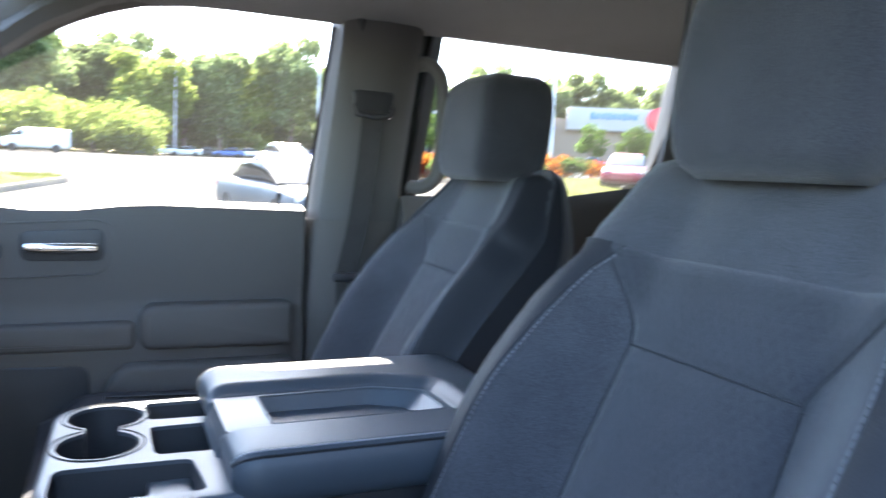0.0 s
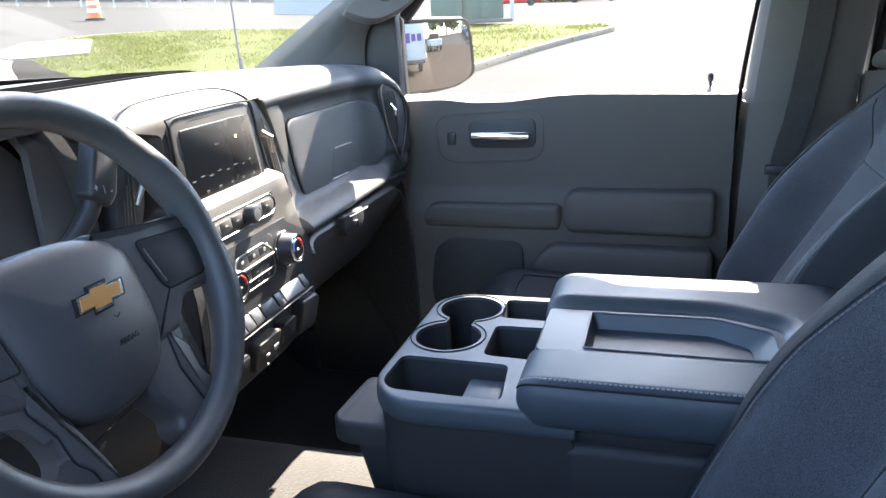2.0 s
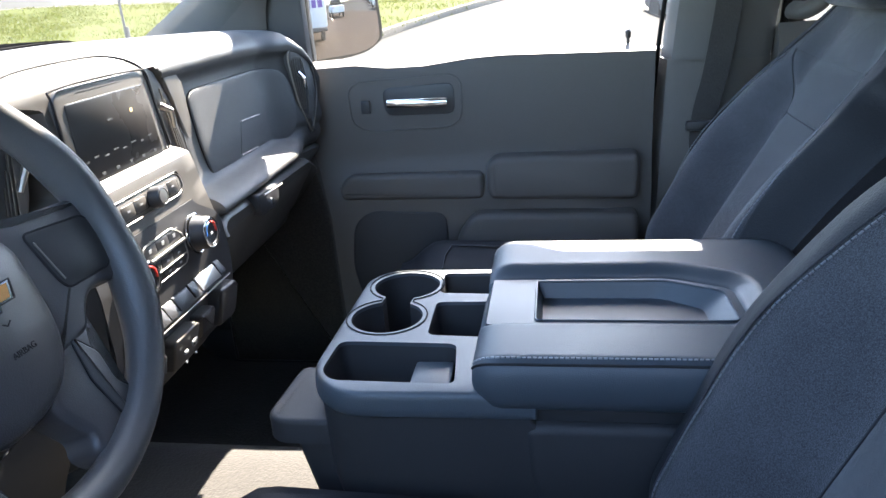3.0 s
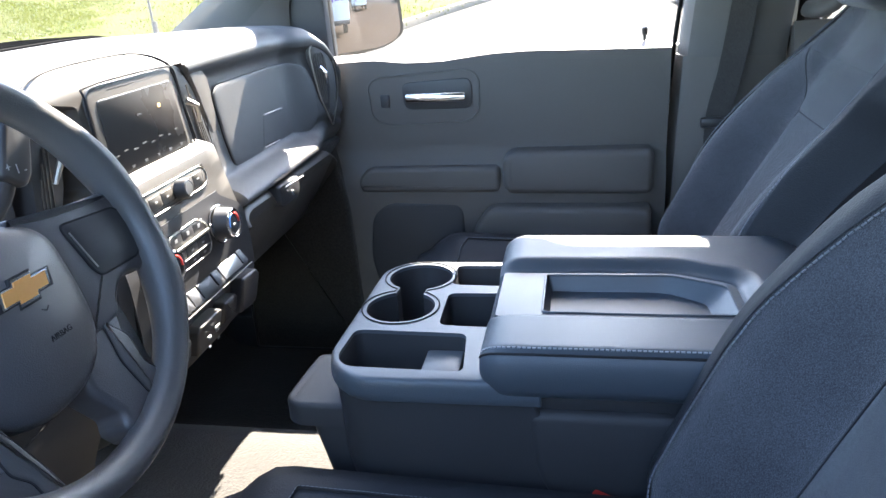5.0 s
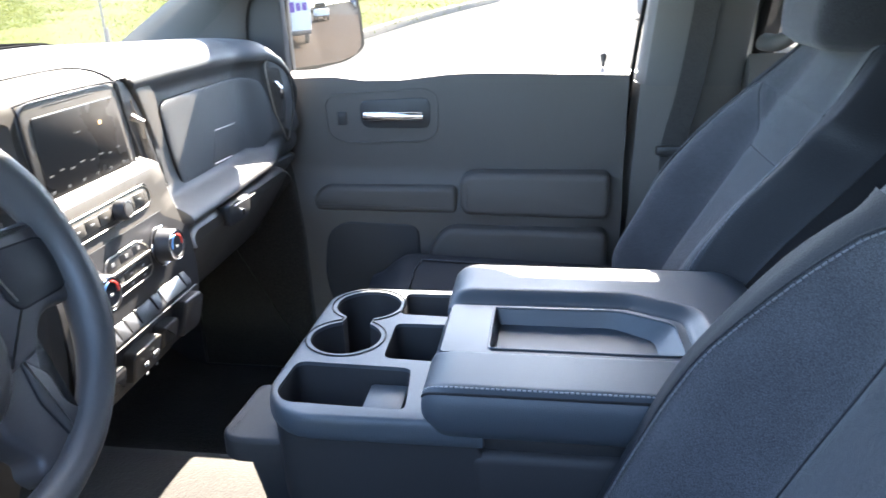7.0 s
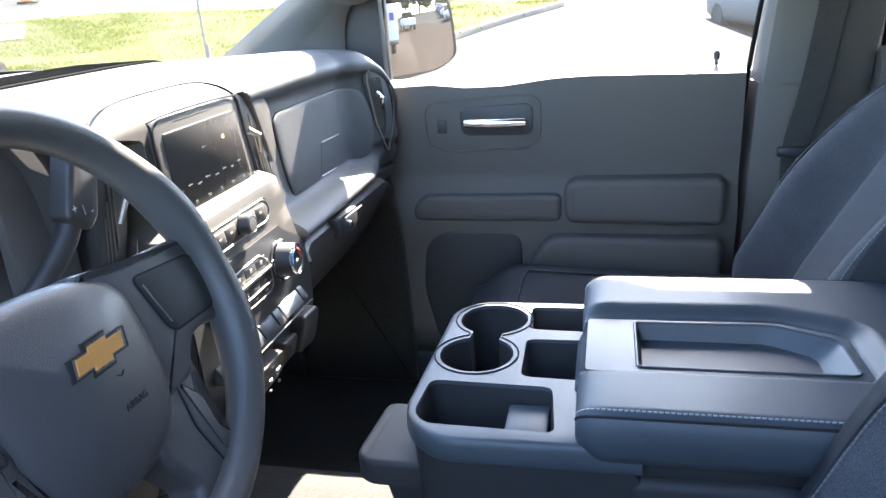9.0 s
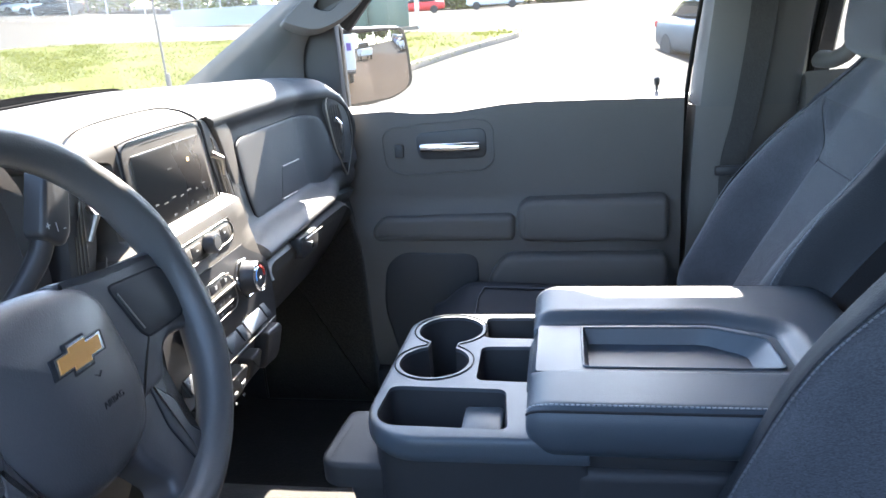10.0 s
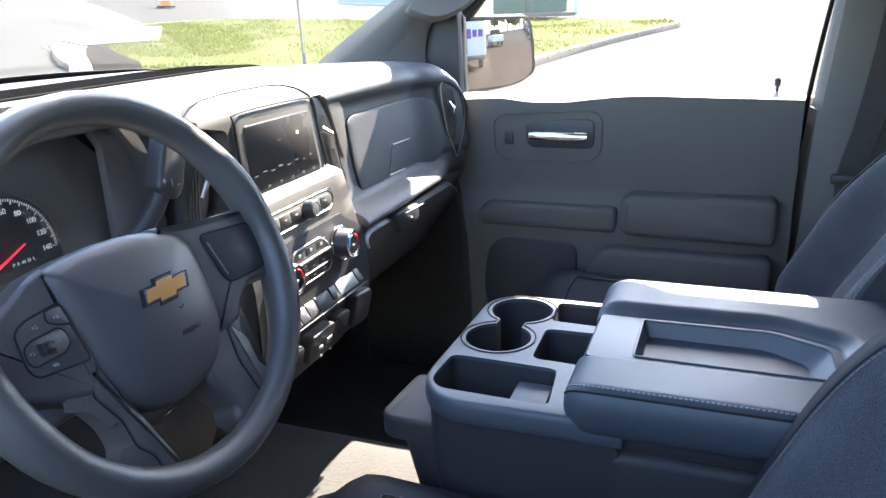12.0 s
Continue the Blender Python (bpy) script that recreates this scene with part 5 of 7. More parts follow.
# emblem: a plain cross with slanted ends
em = [Vector(p) for p in [(-0.033, -0.0078), (-0.0125, -0.0078), (-0.0145, -0.0128), (0.0095, -0.0128), (0.0115, -0.0078), (0.028, -0.0078), (0.033, 0.0078), (0.0125, 0.0078), (0.0145, 0.0128), (-0.0095, 0.0128), (-0.0115, 0.0078), (-0.028, 0.0078)]]
ew = lambda p, q, a: wp_(p * 0.86 - 0.001, q * 0.86 - 0.004, a)
emb = part("emblem_rim", slab([p * 0.96 for p in em], ew, 0.005, 0.0190), M_CHROME, wheel, "bright rim of the emblem", angle=20)
part("emblem_ground", slab([Vector((p.x * 1.07, p.y * 1.12)) for p in em], ew, 0.005, 0.0182), M_SEAM, emb, "dark ground under the emblem", angle=20)
part("emblem_face", slab([Vector((p.x * 0.85, p.y * 0.76)) for p in em], ew, 0.005, 0.0196), M_GOLD, emb, "gold cross emblem", angle=20)
words("AIRBAG", 0.0066, Matrix.Translation(wp_(0.008, -0.047, 0.0158)) @ facing((0, 0, 0), wout, wup), M_SEAM, wheel, "airbag_letters")
part("horn_mark", tube([wp_(0.003, -0.0235, 0.0166), wp_(0.007, -0.0260, 0.0166), wp_(0.011, -0.0235, 0.0166)], 0.0006, 5), M_SEAM, wheel, "small dark horn symbol")
# column shift lever
lever = part("shift_lever", tube(curve_pts([(-0.33, 0.755, 1.325), (-0.270, 0.752, 1.350), (-0.225, 0.746, 1.385), (-0.205, 0.745, 1.42)], 18), lambda t: 0.009 + 0.003 * t, 10), M_BLACK, wheel, "black column shift lever")
pad_ = round_poly([(-0.231, 1.408), (-0.206, 1.389), (-0.191, 1.398), (-0.173, 1.440), (-0.172, 1.466), (-0.200, 1.470)], 0.008)
part("lever_grip", slab(pad_, lambda p, q, a: (p, a + 0.10 * (q - 1.41), q), 0.752, 0.730, 0.006, 3), M_BLACK, lever, "flat grip of the lever")
for ch, x, z in (("+", -0.222, 1.4155), ("|", -0.2105, 1.4125), ("-", -0.200, 1.4085)):
    words(ch, 0.0125 if ch != "|" else 0.010, facing((x, 0.7295, z), (0, -1, 0.1)), M_PRINT, lever, "lever_mark")

# ---- centre console ----
con = thing("centre_console", "dark grey front console with cup holders and padded lid", "centre console", (0.0, 0.2, 0.78))
ZT = 1.165


def loop2(bm, pts, z):
    vs = [bm.verts.new((p[0], p[1], z)) for p in pts]
    return vs, [bm.edges.new((vs[i], vs[(i + 1) % len(vs)])) for i in range(len(vs))]


outer = round_poly([(-0.172, 0.222), (0.165, 0.222), (0.163, 0.43), (0.132, 0.462), (-0.128, 0.468), (-0.174, 0.43)], [0.002, 0.002, 0.03, 0.03, 0.035, 0.03], 6)
C1, C2, CRAD = Vector((0.104, 0.402)), Vector((0.006, 0.410)), 0.0445
cup = []
dirv = (C1 - C2).normalized()
base_a = math.atan2(dirv.y, dirv.x)
gap = radians(25)
for k in range(25):
    a = base_a - math.pi + gap + (2 * math.pi - 2 * gap) * k / 24
    cup.append(C1 + Vector((math.cos(a), math.sin(a))) * CRAD)
for k in range(25):
    a = base_a + gap + (2 * math.pi - 2 * gap) * k / 24
    cup.append(C2 + Vector((math.cos(a), math.sin(a))) * CRAD)
binA = round_poly([(-0.152, 0.306), (-0.064, 0.314), (-0.060, 0.452), (-0.128, 0.455), (-0.148, 0.44)], [0.012, 0.012, 0.014, 0.02, 0.02])
binB = round_poly([(-0.048, 0.25), (0.052, 0.25), (0.050, 0.354), (-0.043, 0.352)], 0.012)
binC = round_poly([(0.074, 0.25), (0.148, 0.25), (0.146, 0.356), (0.078, 0.354)], 0.010)


def console_top():
    bm = bmesh.new()
    pull = lambda p, d: Vector((p.x * (1 - d / 0.172), 0.222 + (p.y - 0.222) * (1 - d / 0.244)))
    vo, eo = loop2(bm, [pull(p, 0.0065) for p in outer], ZT)
    holes = []
    for pts in (cup, binA, binB, binC):
        holes.append((pts, loop2(bm, pts, ZT)))
    bmesh.ops.triangle_fill(bm, edges=eo + [e for _, (_, es) in holes for e in es], use_beauty=True)
    # rolled outer edge
    prev = vo
    for d, dz in ((0.0042, -0.0005), (0.0022, -0.0018), (0.0008, -0.0042), (0.0, -0.0085), (-0.0008, -0.0180), (-0.0002, -0.0245), (0.0018, -0.0285), (0.0075, -0.0300)):
        cur = [bm.verts.new((*pull(p, d), ZT + dz)) for p in outer]
        for i in range(len(cur)):
            j = (i + 1) % len(cur)
            bm.faces.new((prev[i], prev[j], cur[j], cur[i]))
        prev = cur
    for pts, (vs, _) in holes:
        low = [bm.verts.new((p.x, p.y, ZT - 0.006)) for p in pts]
        for i in range(len(vs)):
            j = (i + 1) % len(vs)
            bm.faces.new((vs[i], vs[j], low[j], low[i]))
    return bm


part("console_top", console_top(), M_CONS, con, angle=45)


def well(pts, depth, taper=0.9, grow=1.0):
    c = sum(pts, Vector((0, 0))) / len(pts)
    sh = [c + (p - c) * grow for p in pts]
    rr = [[(p.x, p.y, ZT - 0.005) for p in sh]]
    for k in range(1, 5):
        s = 1 - (1 - taper) * k / 4
        rr.append([(c.x + (p.x - c.x) * s, c.y + (p.y - c.y) * s, ZT - 0.005 - depth * k / 4) for p in sh])
    bm = loft(rr, caps=False)
    bm.verts.ensure_lookup_table()
    bm.faces.new([bm.verts[len(bm.verts) - len(pts) + i] for i in range(len(pts))])
    return bm


# wells take the darkened plastic, so recess shade sits in their colour
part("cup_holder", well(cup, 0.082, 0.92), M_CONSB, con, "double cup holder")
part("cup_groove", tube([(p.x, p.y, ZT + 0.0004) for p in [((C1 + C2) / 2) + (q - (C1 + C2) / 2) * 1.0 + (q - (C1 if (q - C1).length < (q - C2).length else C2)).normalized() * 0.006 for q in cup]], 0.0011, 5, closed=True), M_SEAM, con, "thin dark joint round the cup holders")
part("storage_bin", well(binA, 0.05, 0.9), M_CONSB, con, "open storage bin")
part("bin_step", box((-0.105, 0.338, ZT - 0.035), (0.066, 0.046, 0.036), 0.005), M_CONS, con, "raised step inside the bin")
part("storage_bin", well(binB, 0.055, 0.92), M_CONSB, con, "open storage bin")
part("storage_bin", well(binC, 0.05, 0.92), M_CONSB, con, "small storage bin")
part("bin_pad", box((0.112, 0.315, ZT - 0.04), (0.06, 0.06, 0.012), 0.004), M_CONS, con)


def skirt():
    rr = []
    for k, (z, gx, y1, y0) in enumerate(((1.146, 0.955, 0.455, 0.235), (1.11, 0.955, 0.453, 0.215), (1.05, 0.945, 0.452, 0.19), (0.95, 0.93, 0.43, 0.10), (0.86, 0.92, 0.40, -0.1), (0.77, 0.92, 0.36, -0.1))):
        rr.append([Vector((p.x, p.y, z)) for p in round_poly([(-0.174 * gx, y0), (0.166 * gx, y0), (0.166 * gx, y1), (-0.174 * gx, y1)], [0.005, 0.005, 0.04, 0.04], 5)])
    return loft(rr, caps=False)


# side takes the darkened plastic: its shade is in the colour
part("console_body", skirt(), M_CONSB, con, "plain console side with shade put into its colour")
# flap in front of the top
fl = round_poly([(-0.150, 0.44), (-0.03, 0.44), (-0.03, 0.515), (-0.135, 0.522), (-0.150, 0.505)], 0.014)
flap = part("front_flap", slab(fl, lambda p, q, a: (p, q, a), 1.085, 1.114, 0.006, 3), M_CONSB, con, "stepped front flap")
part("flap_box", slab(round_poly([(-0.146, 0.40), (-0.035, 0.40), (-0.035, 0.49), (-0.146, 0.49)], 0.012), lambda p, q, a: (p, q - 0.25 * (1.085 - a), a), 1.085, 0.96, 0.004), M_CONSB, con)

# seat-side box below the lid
part("side_box", slab(round_poly([(0.240, 1.128), (0.232, 1.05), (0.20, 0.99), (0.14, 0.965), (-0.10, 0.955), (-0.10, 1.128)], 0.02), lambda p, q, a: (a, p, q), 0.15, -0.168, 0.012, 3), M_CONSB, con, "dark moulded box under the lid, shade put into its colour")
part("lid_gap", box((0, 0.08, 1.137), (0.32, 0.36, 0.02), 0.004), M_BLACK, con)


# ---- console lid ----
LX0, LX1, LY0, LY1 = -0.180, 0.180, -0.104, 0.286


plate_o = round_poly([(-0.072, 0.279), (0.054, 0.279), (0.058, 0.066), (0.026, -0.002), (-0.072, -0.004)], [0.006, 0.006, 0.014, 0.014, 0.014])


def off_plate(x, y):
    """Distance to the outline of the centre plate, negative inside; the plate runs out at the nose."""
    best, inside = 1.0, False
    p = Vector((x, min(y, 0.25)))
    for a, b in zip(plate_o, plate_o[1:] + plate_o[:1]):
        d = b - a
        k = min(max((p - a).dot(d) / d.length_squared, 0.0), 1.0)
        best = min(best, (p - a - d * k).length)
        if (a.y > p.y) != (b.y > p.y) and p.x < a.x + d.x * (p.y - a.y) / d.y:
            inside = not inside
    return -best if inside else best


def lid_z(x, y):
    """Top of the lid: cushions that roll down to the centre plate."""
    d = off_plate(x, y)
    return 1.2065 - 0.0122 * smooth(0.026, 0.0, d) - 0.020 * smooth(0.001, -0.006, d)


def lid_at(x, z, y):
    """A point of the lid's section, drawn in where the nose and the tail round off."""
    zm = 1.181
    t = max(0.0, 1 - (LY1 - y) / 0.032, 1 - (y - LY0) / 0.046)
    h = 0.30 + 0.70 * math.sqrt(max(0.0, 1 - t * t))
    cx = (LX0 + LX1) / 2
    return Vector((cx + (x - cx) * (1 - (0.07 if y > 0.1 else 0.13) * t * t), y, zm + (z - zm) * h))


LEFT = [(-0.168, 1.1470), (-0.1745, 1.1520), (-0.1790, 1.163), (-0.1810, 1.178), (-0.1800, 1.190), (-0.1765, 1.1990), (-0.1710, 1.2045)]
RIGHT = [(0.166, 1.2045), (0.174, 1.2000), (0.181, 1.191), (0.184, 1.178), (0.181, 1.160), (0.172, 1.152)]


def lid_bm():
    rings = []
    N = 96
    ys = [LY0 + (LY1 - LY0) * k / 90 for k in range(91)]
    ys = [LY0, LY0 + 0.002, LY0 + 0.005] + ys[1:-1] + [LY1 - 0.005, LY1 - 0.002, LY1 - 0.0004]
    for y in sorted(ys):
        ring = [lid_at(x, z, y) for x, z in LEFT]
        for i in range(N + 1):
            x = -0.165 + 0.325 * i / N
            ring.append(lid_at(x, lid_z(x, y), y))
        ring += [lid_at(x, z, y) for x, z in RIGHT]
        ring.append(lid_at(0.0, 1.150, y))
        rings.append(ring)
    return loft(rings)


lid = thing("console_lid", "padded dark vinyl console lid with a sunken tray", "console lid", (0.0, 0.1, 1.145))
part("lid_cushion", lid_bm(), M_VINYL, lid, angle=60)
# smooth centre plate with its tray
tray_o = round_poly([(-0.062, 0.225), (0.047, 0.225), (0.050, 0.070), (0.018, 0.008), (-0.062, 0.006)], [0.005, 0.005, 0.012, 0.012, 0.012])
tray_i = round_poly([(-0.055, 0.217), (0.040, 0.217), (0.040, 0.078), (0.010, 0.034), (-0.055, 0.032)], [0.005, 0.005, 0.012, 0.012, 0.010])


def lid_plate():
    bm = bmesh.new()
    z = 1.1935
    vo, eo = loop2(bm, plate_o, z)
    vi, ei = loop2(bm, tray_o, z)
    bmesh.ops.triangle_fill(bm, edges=eo + ei, use_beauty=True)
    lo = [bm.verts.new((v.co.x, v.co.y + (0.012 if v.co.y > 0.27 else 0), z - (0.03 if v.co.y > 0.27 else 0.012))) for v in vo]
    li = [bm.verts.new((p.x, p.y, z - 0.021)) for p in tray_i]
    for a, b in ((vo, lo), (vi, li)):
        for i in range(len(a)):
            j = (i + 1) % len(a)
            bm.faces.new((a[i], a[j], b[j], b[i]))
    bm.faces.new(li)
    return bm


plate = part("tray_plate", lid_plate(), M_CONS, lid, "smooth plastic plate with a sunken tray", angle=30)
part("tray_lip", tube([(p.x, p.y, 1.1942) for p in tray_o], 0.0016, 6, closed=True), M_CONS, plate, "slim raised lip of the tray")
tin = [Vector((-0.006, 0.125)) + (p - Vector((-0.006, 0.125))) * 0.95 for p in tray_i]
part("tray_mat", tube([(p.x, p.y, 1.1732) for p in tin], 0.0012, 6, closed=True), M_SEAM, plate, "fine groove in the tray floor")


def stitches(path, parent, step=0.0052, ln=0.0036, r=0.00065, mat_=None, label="pale grey double stitching"):
    """A row of thread stitches along a path, one mesh."""
    path = [Vector(p) for p in path]
    seglen = [(b - a).length for a, b in zip(path, path[1:])]
    total = sum(seglen)

    def at(s):
        for a, b, L in zip(path, path[1:], seglen):
            if s <= L:
                return a.lerp(b, s / L if L else 0)
            s -= L
        return path[-1]
    s = 0.0
    bm = bmesh.new()
    while s + ln < total:
        a, b = at(s), at(s + ln)
        d = (b - a).normalized()
        u = d.orthogonal().normalized() * r
        w = d.cross(u)
        va = [bm.verts.new(a + q) for q in (u, w, -u, -w)]
        vb = [bm.verts.new(b + q) for q in (u, w, -u, -w)]
        for i in range(4):
            bm.faces.new((va[i], va[(i + 1) % 4], vb[(i + 1) % 4], vb[i]))
        bm.faces.new(va)
        bm.faces.new(vb[::-1])
        s += step
    return tagged(part("stitching", bm, mat_ or M_THREAD, parent, label), kind="stuff")


seam_y = [LY1 - 0.0006, LY1 - 0.0025, LY1 - 0.006, LY1 - 0.012, LY1 - 0.020, LY1 - 0.030] + [LY1 - 0.045 - 0.03 * k for k in range(12)]
seam = [lid_at(-0.1755, 1.2018, y) for y in seam_y]
part("lid_piping", tube(seam, 0.0015, 6), M_SEAM, lid, "dark seam round the lid edge")
stitches([lid_at(-0.1695, 1.2064, y) for y in seam_y], lid, r=0.0009)
seam2 = [lid_at(0.1735, 1.2010, y) for y in [LY1 - 0.012, LY1 - 0.03] + [LY1 - 0.05 - 0.03 * k for k in range(11)]]
part("lid_piping", tube(seam2, 0.0014, 6), M_SEAM, lid, "dark seam round the lid edge")


# ---- front seats ----
def front_seat(name, cx, y0, z0, recline, label, hr_dy, hr_z, inset=0.0, slim=1.0, hr_w=1.0, hr_low=-0.112):
    st = thing(name, label, "car seat", (cx, y0 + 0.2, 0.75), group="front seats")
    up = Vector((0, -math.sin(radians(recline)), math.cos(radians(recline))))
    fwd = Vector((0, math.cos(radians(recline)), math.sin(radians(recline))))
    base = Vector((cx, y0, z0))
    L, T = 0.625, 0.115
    edge_u = lambda v: -inset * (1.9 - 0.5 * smooth(0.3, 0.76, v)) + lerp_table([(0, 0.92), (0.25, 0.92), (0.48, 0.88), (0.61, 0.83), (0.71, 0.78), (0.765, 0.71 if inset else 0.76), (1.0, 0.71 if inset else 0.72)], v)

    def hw(v):
        w = lerp_table([(0, 0.232), (0.15, 0.25), (0.45, 0.262), (0.66, 0.256), (0.80, 0.236), (0.90, 0.215), (0.96, 0.195), (1.0, 0.16)], v)
        return w * slim - (0.020 * smooth(0.74, 0.92, v) if slim < 1 else 0.0)

    def depth(u, v):
        a = abs(u)
        b = 0.078 * smooth(1.0, 0.35, v) * smooth(-0.1, 0.15, v) + 0.014
        d = b * smooth(0.40, 0.80, a) - 0.062 * smooth(min(0.86, edge_u(v) + inset * (1.9 - 0.5 * smooth(0.3, 0.76, v)) + 0.04 + 0.4 * smooth(0.72, 0.85, v)), 1.0, a) ** 1.2
        d += 0.012 * math.cos(u * 2.2) + 0.016 * math.exp(-((v - 0.25) / 0.22) ** 2) * smooth(0.5, 0.2, a)
        d -= 0.05 * smooth(0.90, 1.0, v) ** 2
        return max(d, -0.036)

    def pt(u, v, lift=0.0):
        return base + Vector((hw(v) * u, 0, 0)) + up * (L * v) + fwd * (depth(u, v) + lift)

    rings = []
    US = [-1 + 2 * i / 34 for i in range(35)]
    for k in range(30):
        v = k / 29
        ring = [pt(u, v) for u in US]
        tt = T * (1 - 0.35 * smooth(0.8, 1.0, v))
        ring += [base + Vector((hw(v) * x, 0, 0)) + up * (L * v) + fwd * (-d) for x, d in ((1.01, tt * 0.62), (0.97, tt * 0.93), (0.6, tt * 1.08), (0, tt * 1.12), (-0.6, tt * 1.08), (-0.97, tt * 0.93), (-1.01, tt * 0.62))]
        rings.append(ring)
    part("backrest", loft(rings), M_CLOTH, st, "dark woven cloth backrest", angle=70)
    # centre inserts, slightly raised, in patterned cloth
    ui, vm = 0.40, 0.612

    wide = lambda v: 1 + (0.78 * smooth(vm, 0.79, v) if v > vm else 0.25 * (vm - v))

    def insert(v0, v1):
        def fn(a, b):
            u = -ui + 2 * ui * a
            v = v0 + (v1 - v0) * b
            e = min(a, 1 - a, b * (v1 - v0) / 0.3, (1 - b) * (v1 - v0) / 0.3) * 14
            return pt(u * wide(v), v, 0.0005 + 0.0055 * min(1, e) ** 0.5)
        return sheet(fn, 26, 24)
    part("lower_insert", insert(0.02, vm), M_QUILT, st, "quilted cloth insert")
    part("upper_insert", insert(vm, 0.765), M_QUILT, st, "quilted cloth insert")
    sm = [pt(ui * wide(v), v, 0.002) for v in (0.02 + 0.745 * i / 30 for i in range(31))]
    sm2 = [pt(-ui * wide(v), v, 0.002) for v in (0.02 + 0.745 * i / 30 for i in range(31))]
    cr = [pt(-ui + 2 * ui * i / 20, vm, 0.002) for i in range(21)]
    for path in (sm, sm2, cr):
        part("seam", tube(path, 0.0010, 6), M_SEAMC, st, "sunken dark seam")
    # vinyl outer wings with a stitched edge
    vtop = 0.765 if inset else 0.965
    for s in (1, -1):
        def wing(a, b):
            v = vtop * b
            u = s * (edge_u(v) + (1 - edge_u(v)) * a)
            return pt(u, v, 0.0035 - 0.0015 * a ** 4 - 0.003 * b ** 8) + Vector((s * 0.0055 * a * a, 0, 0))
        part("side_wing", sheet(wing, 24, 60), M_SEATV, st, "smooth vinyl side wing")

        def flank(a, b):
            v = 0.98 * b
            tt = T * (1 - 0.35 * smooth(0.8, 1.0, v))
            return pt(s, v).lerp(base + Vector((hw(v) * 1.01 * s, 0, 0)) + up * (L * v) - fwd * (tt * 0.62), -0.02 + 1.0 * a) + Vector((s * 0.006, 0, 0))
        # sheet laid over the cloth so the shaded flank comes out dark
        part("side_panel", sheet(flank, 6, 50), M_SEATV, st, "dark vinyl flank with shade put into its tone")
        edge = [pt(s * edge_u(vtop * i / 40), vtop * i / 40, 0.0025) for i in range(41)]
        part("seam", tube(edge, 0.0010, 6), M_SEAMC, st, "dark seam along the wing")
        stitches([pt(s * (edge_u(0.765 * i / 40) - 0.018), 0.765 * i / 40, 0.0024) for i in range(41)], st, 0.0060, 0.0044, 0.0010, M_THREADC, "grey stitching along the wing")
    # headrest
    hc = Vector((cx, y0 + hr_dy, hr_z))
    rr = []
    for k in range(16):
        t = k / 15
        z = hr_low + (0.095 - hr_low) * t
        e = max(0.0, 1 - abs(2 * t - 1) ** 5) ** 0.5
        w = (0.106 + 0.012 * math.sin(t * math.pi) - 0.008 * t) * (0.82 + 0.18 * e) * hr_w
        d = 0.076 * (0.66 + 0.34 * e)
        ring = []
        for i in range(28):
            a = 2 * math.pi * i / 28
            c_, s_ = math.cos(a), math.sin(a)
            px = math.copysign(abs(c_) ** 0.24, c_) * w
            py = math.copysign(abs(s_) ** 0.28, s_) * d
            ring.append(hc + Vector((px, py - 0.10 * z, z)))
        rr.append(ring)
    hr = part("headrest", loft(rr), M_HEADREST, st, "blocky cloth headrest", angle=60)
    part("headrest_seam", tube([hc + Vector((s_ * 0.112 * hr_w, 0.062 - 0.10 * z, z)) for s_, z in ((1, -0.075), (1, 0.0), (1, 0.07))], 0.0015, 6), M_SEAM, hr, "dark seam")
    for s in (1, -1):
        part("headrest_post", tube([hc + Vector((s * 0.062, -0.012, -0.08)), hc + Vector((s * 0.062, 0.012, -0.19))], 0.006, 8), M_CHROME, st, "steel headrest post")
    # cushion
    ctop = z0 + 0.045

    def cush(u, v):
        y = y0 + 0.03 + 0.50 * v
        x = cx + 0.262 * (2 * u - 1)
        a = abs(2 * u - 1)
        z = ctop + 0.022 * smooth(0.45, 0.8, a) - 0.05 * smooth(0.82, 1.0, a) ** 1.5 - 0.055 * smooth(0.80, 1.0, v) ** 1.6 + 0.02 * v
        return (x, y, z)
    crings = []
    for j in range(22):
        v = j / 21
        ring = [Vector(cush(i / 26, v)) for i in range(27)]
        zb = ctop - 0.15
        ring += [Vector((cx + 0.262, ring[0].y, zb)), Vector((cx, ring[0].y, zb - 0.01)), Vector((cx - 0.262, ring[0].y, zb))]
        crings.append(ring)
    part("cushion", loft(crings), M_SEATV, st, "seat cushion", angle=60)
    ce = [Vector(cush(0.5 + s_ * 0.36, v)) + Vector((0, 0, 0.002)) for s_, v in [(1, 0.1 + 0.68 * i / 12) for i in range(13)] + [(1 - 2 * i / 12, 0.80) for i in range(1, 12)] + [(-1, 0.78 - 0.68 * i / 12) for i in range(13)]]
    part("seam", tube(ce, 0.0018, 6), M_SEAM, st, "dark cushion seam")
    stitches([p + Vector((0, 0, 0.0014)) for p in ce], st, mat_=M_THREADC, label="grey stitching round the cushion")
    part("seat_base", box((cx, y0 + 0.26, 0.835), (0.42, 0.42, 0.17), 0.03), M_BLACK, st, "black seat base")
    return st


front_seat("driver_seat", -0.41, 0.062, 0.975, 23.0, "dark cloth driver's seat with stitched side wings", -0.245, 1.61, inset=0.062)
front_seat("passenger_seat", 0.39, -0.012, 0.965, 27.0, "dark cloth passenger seat with stitched side wings", -0.262, 1.580, slim=0.92, hr_w=0.90, hr_low=-0.100)

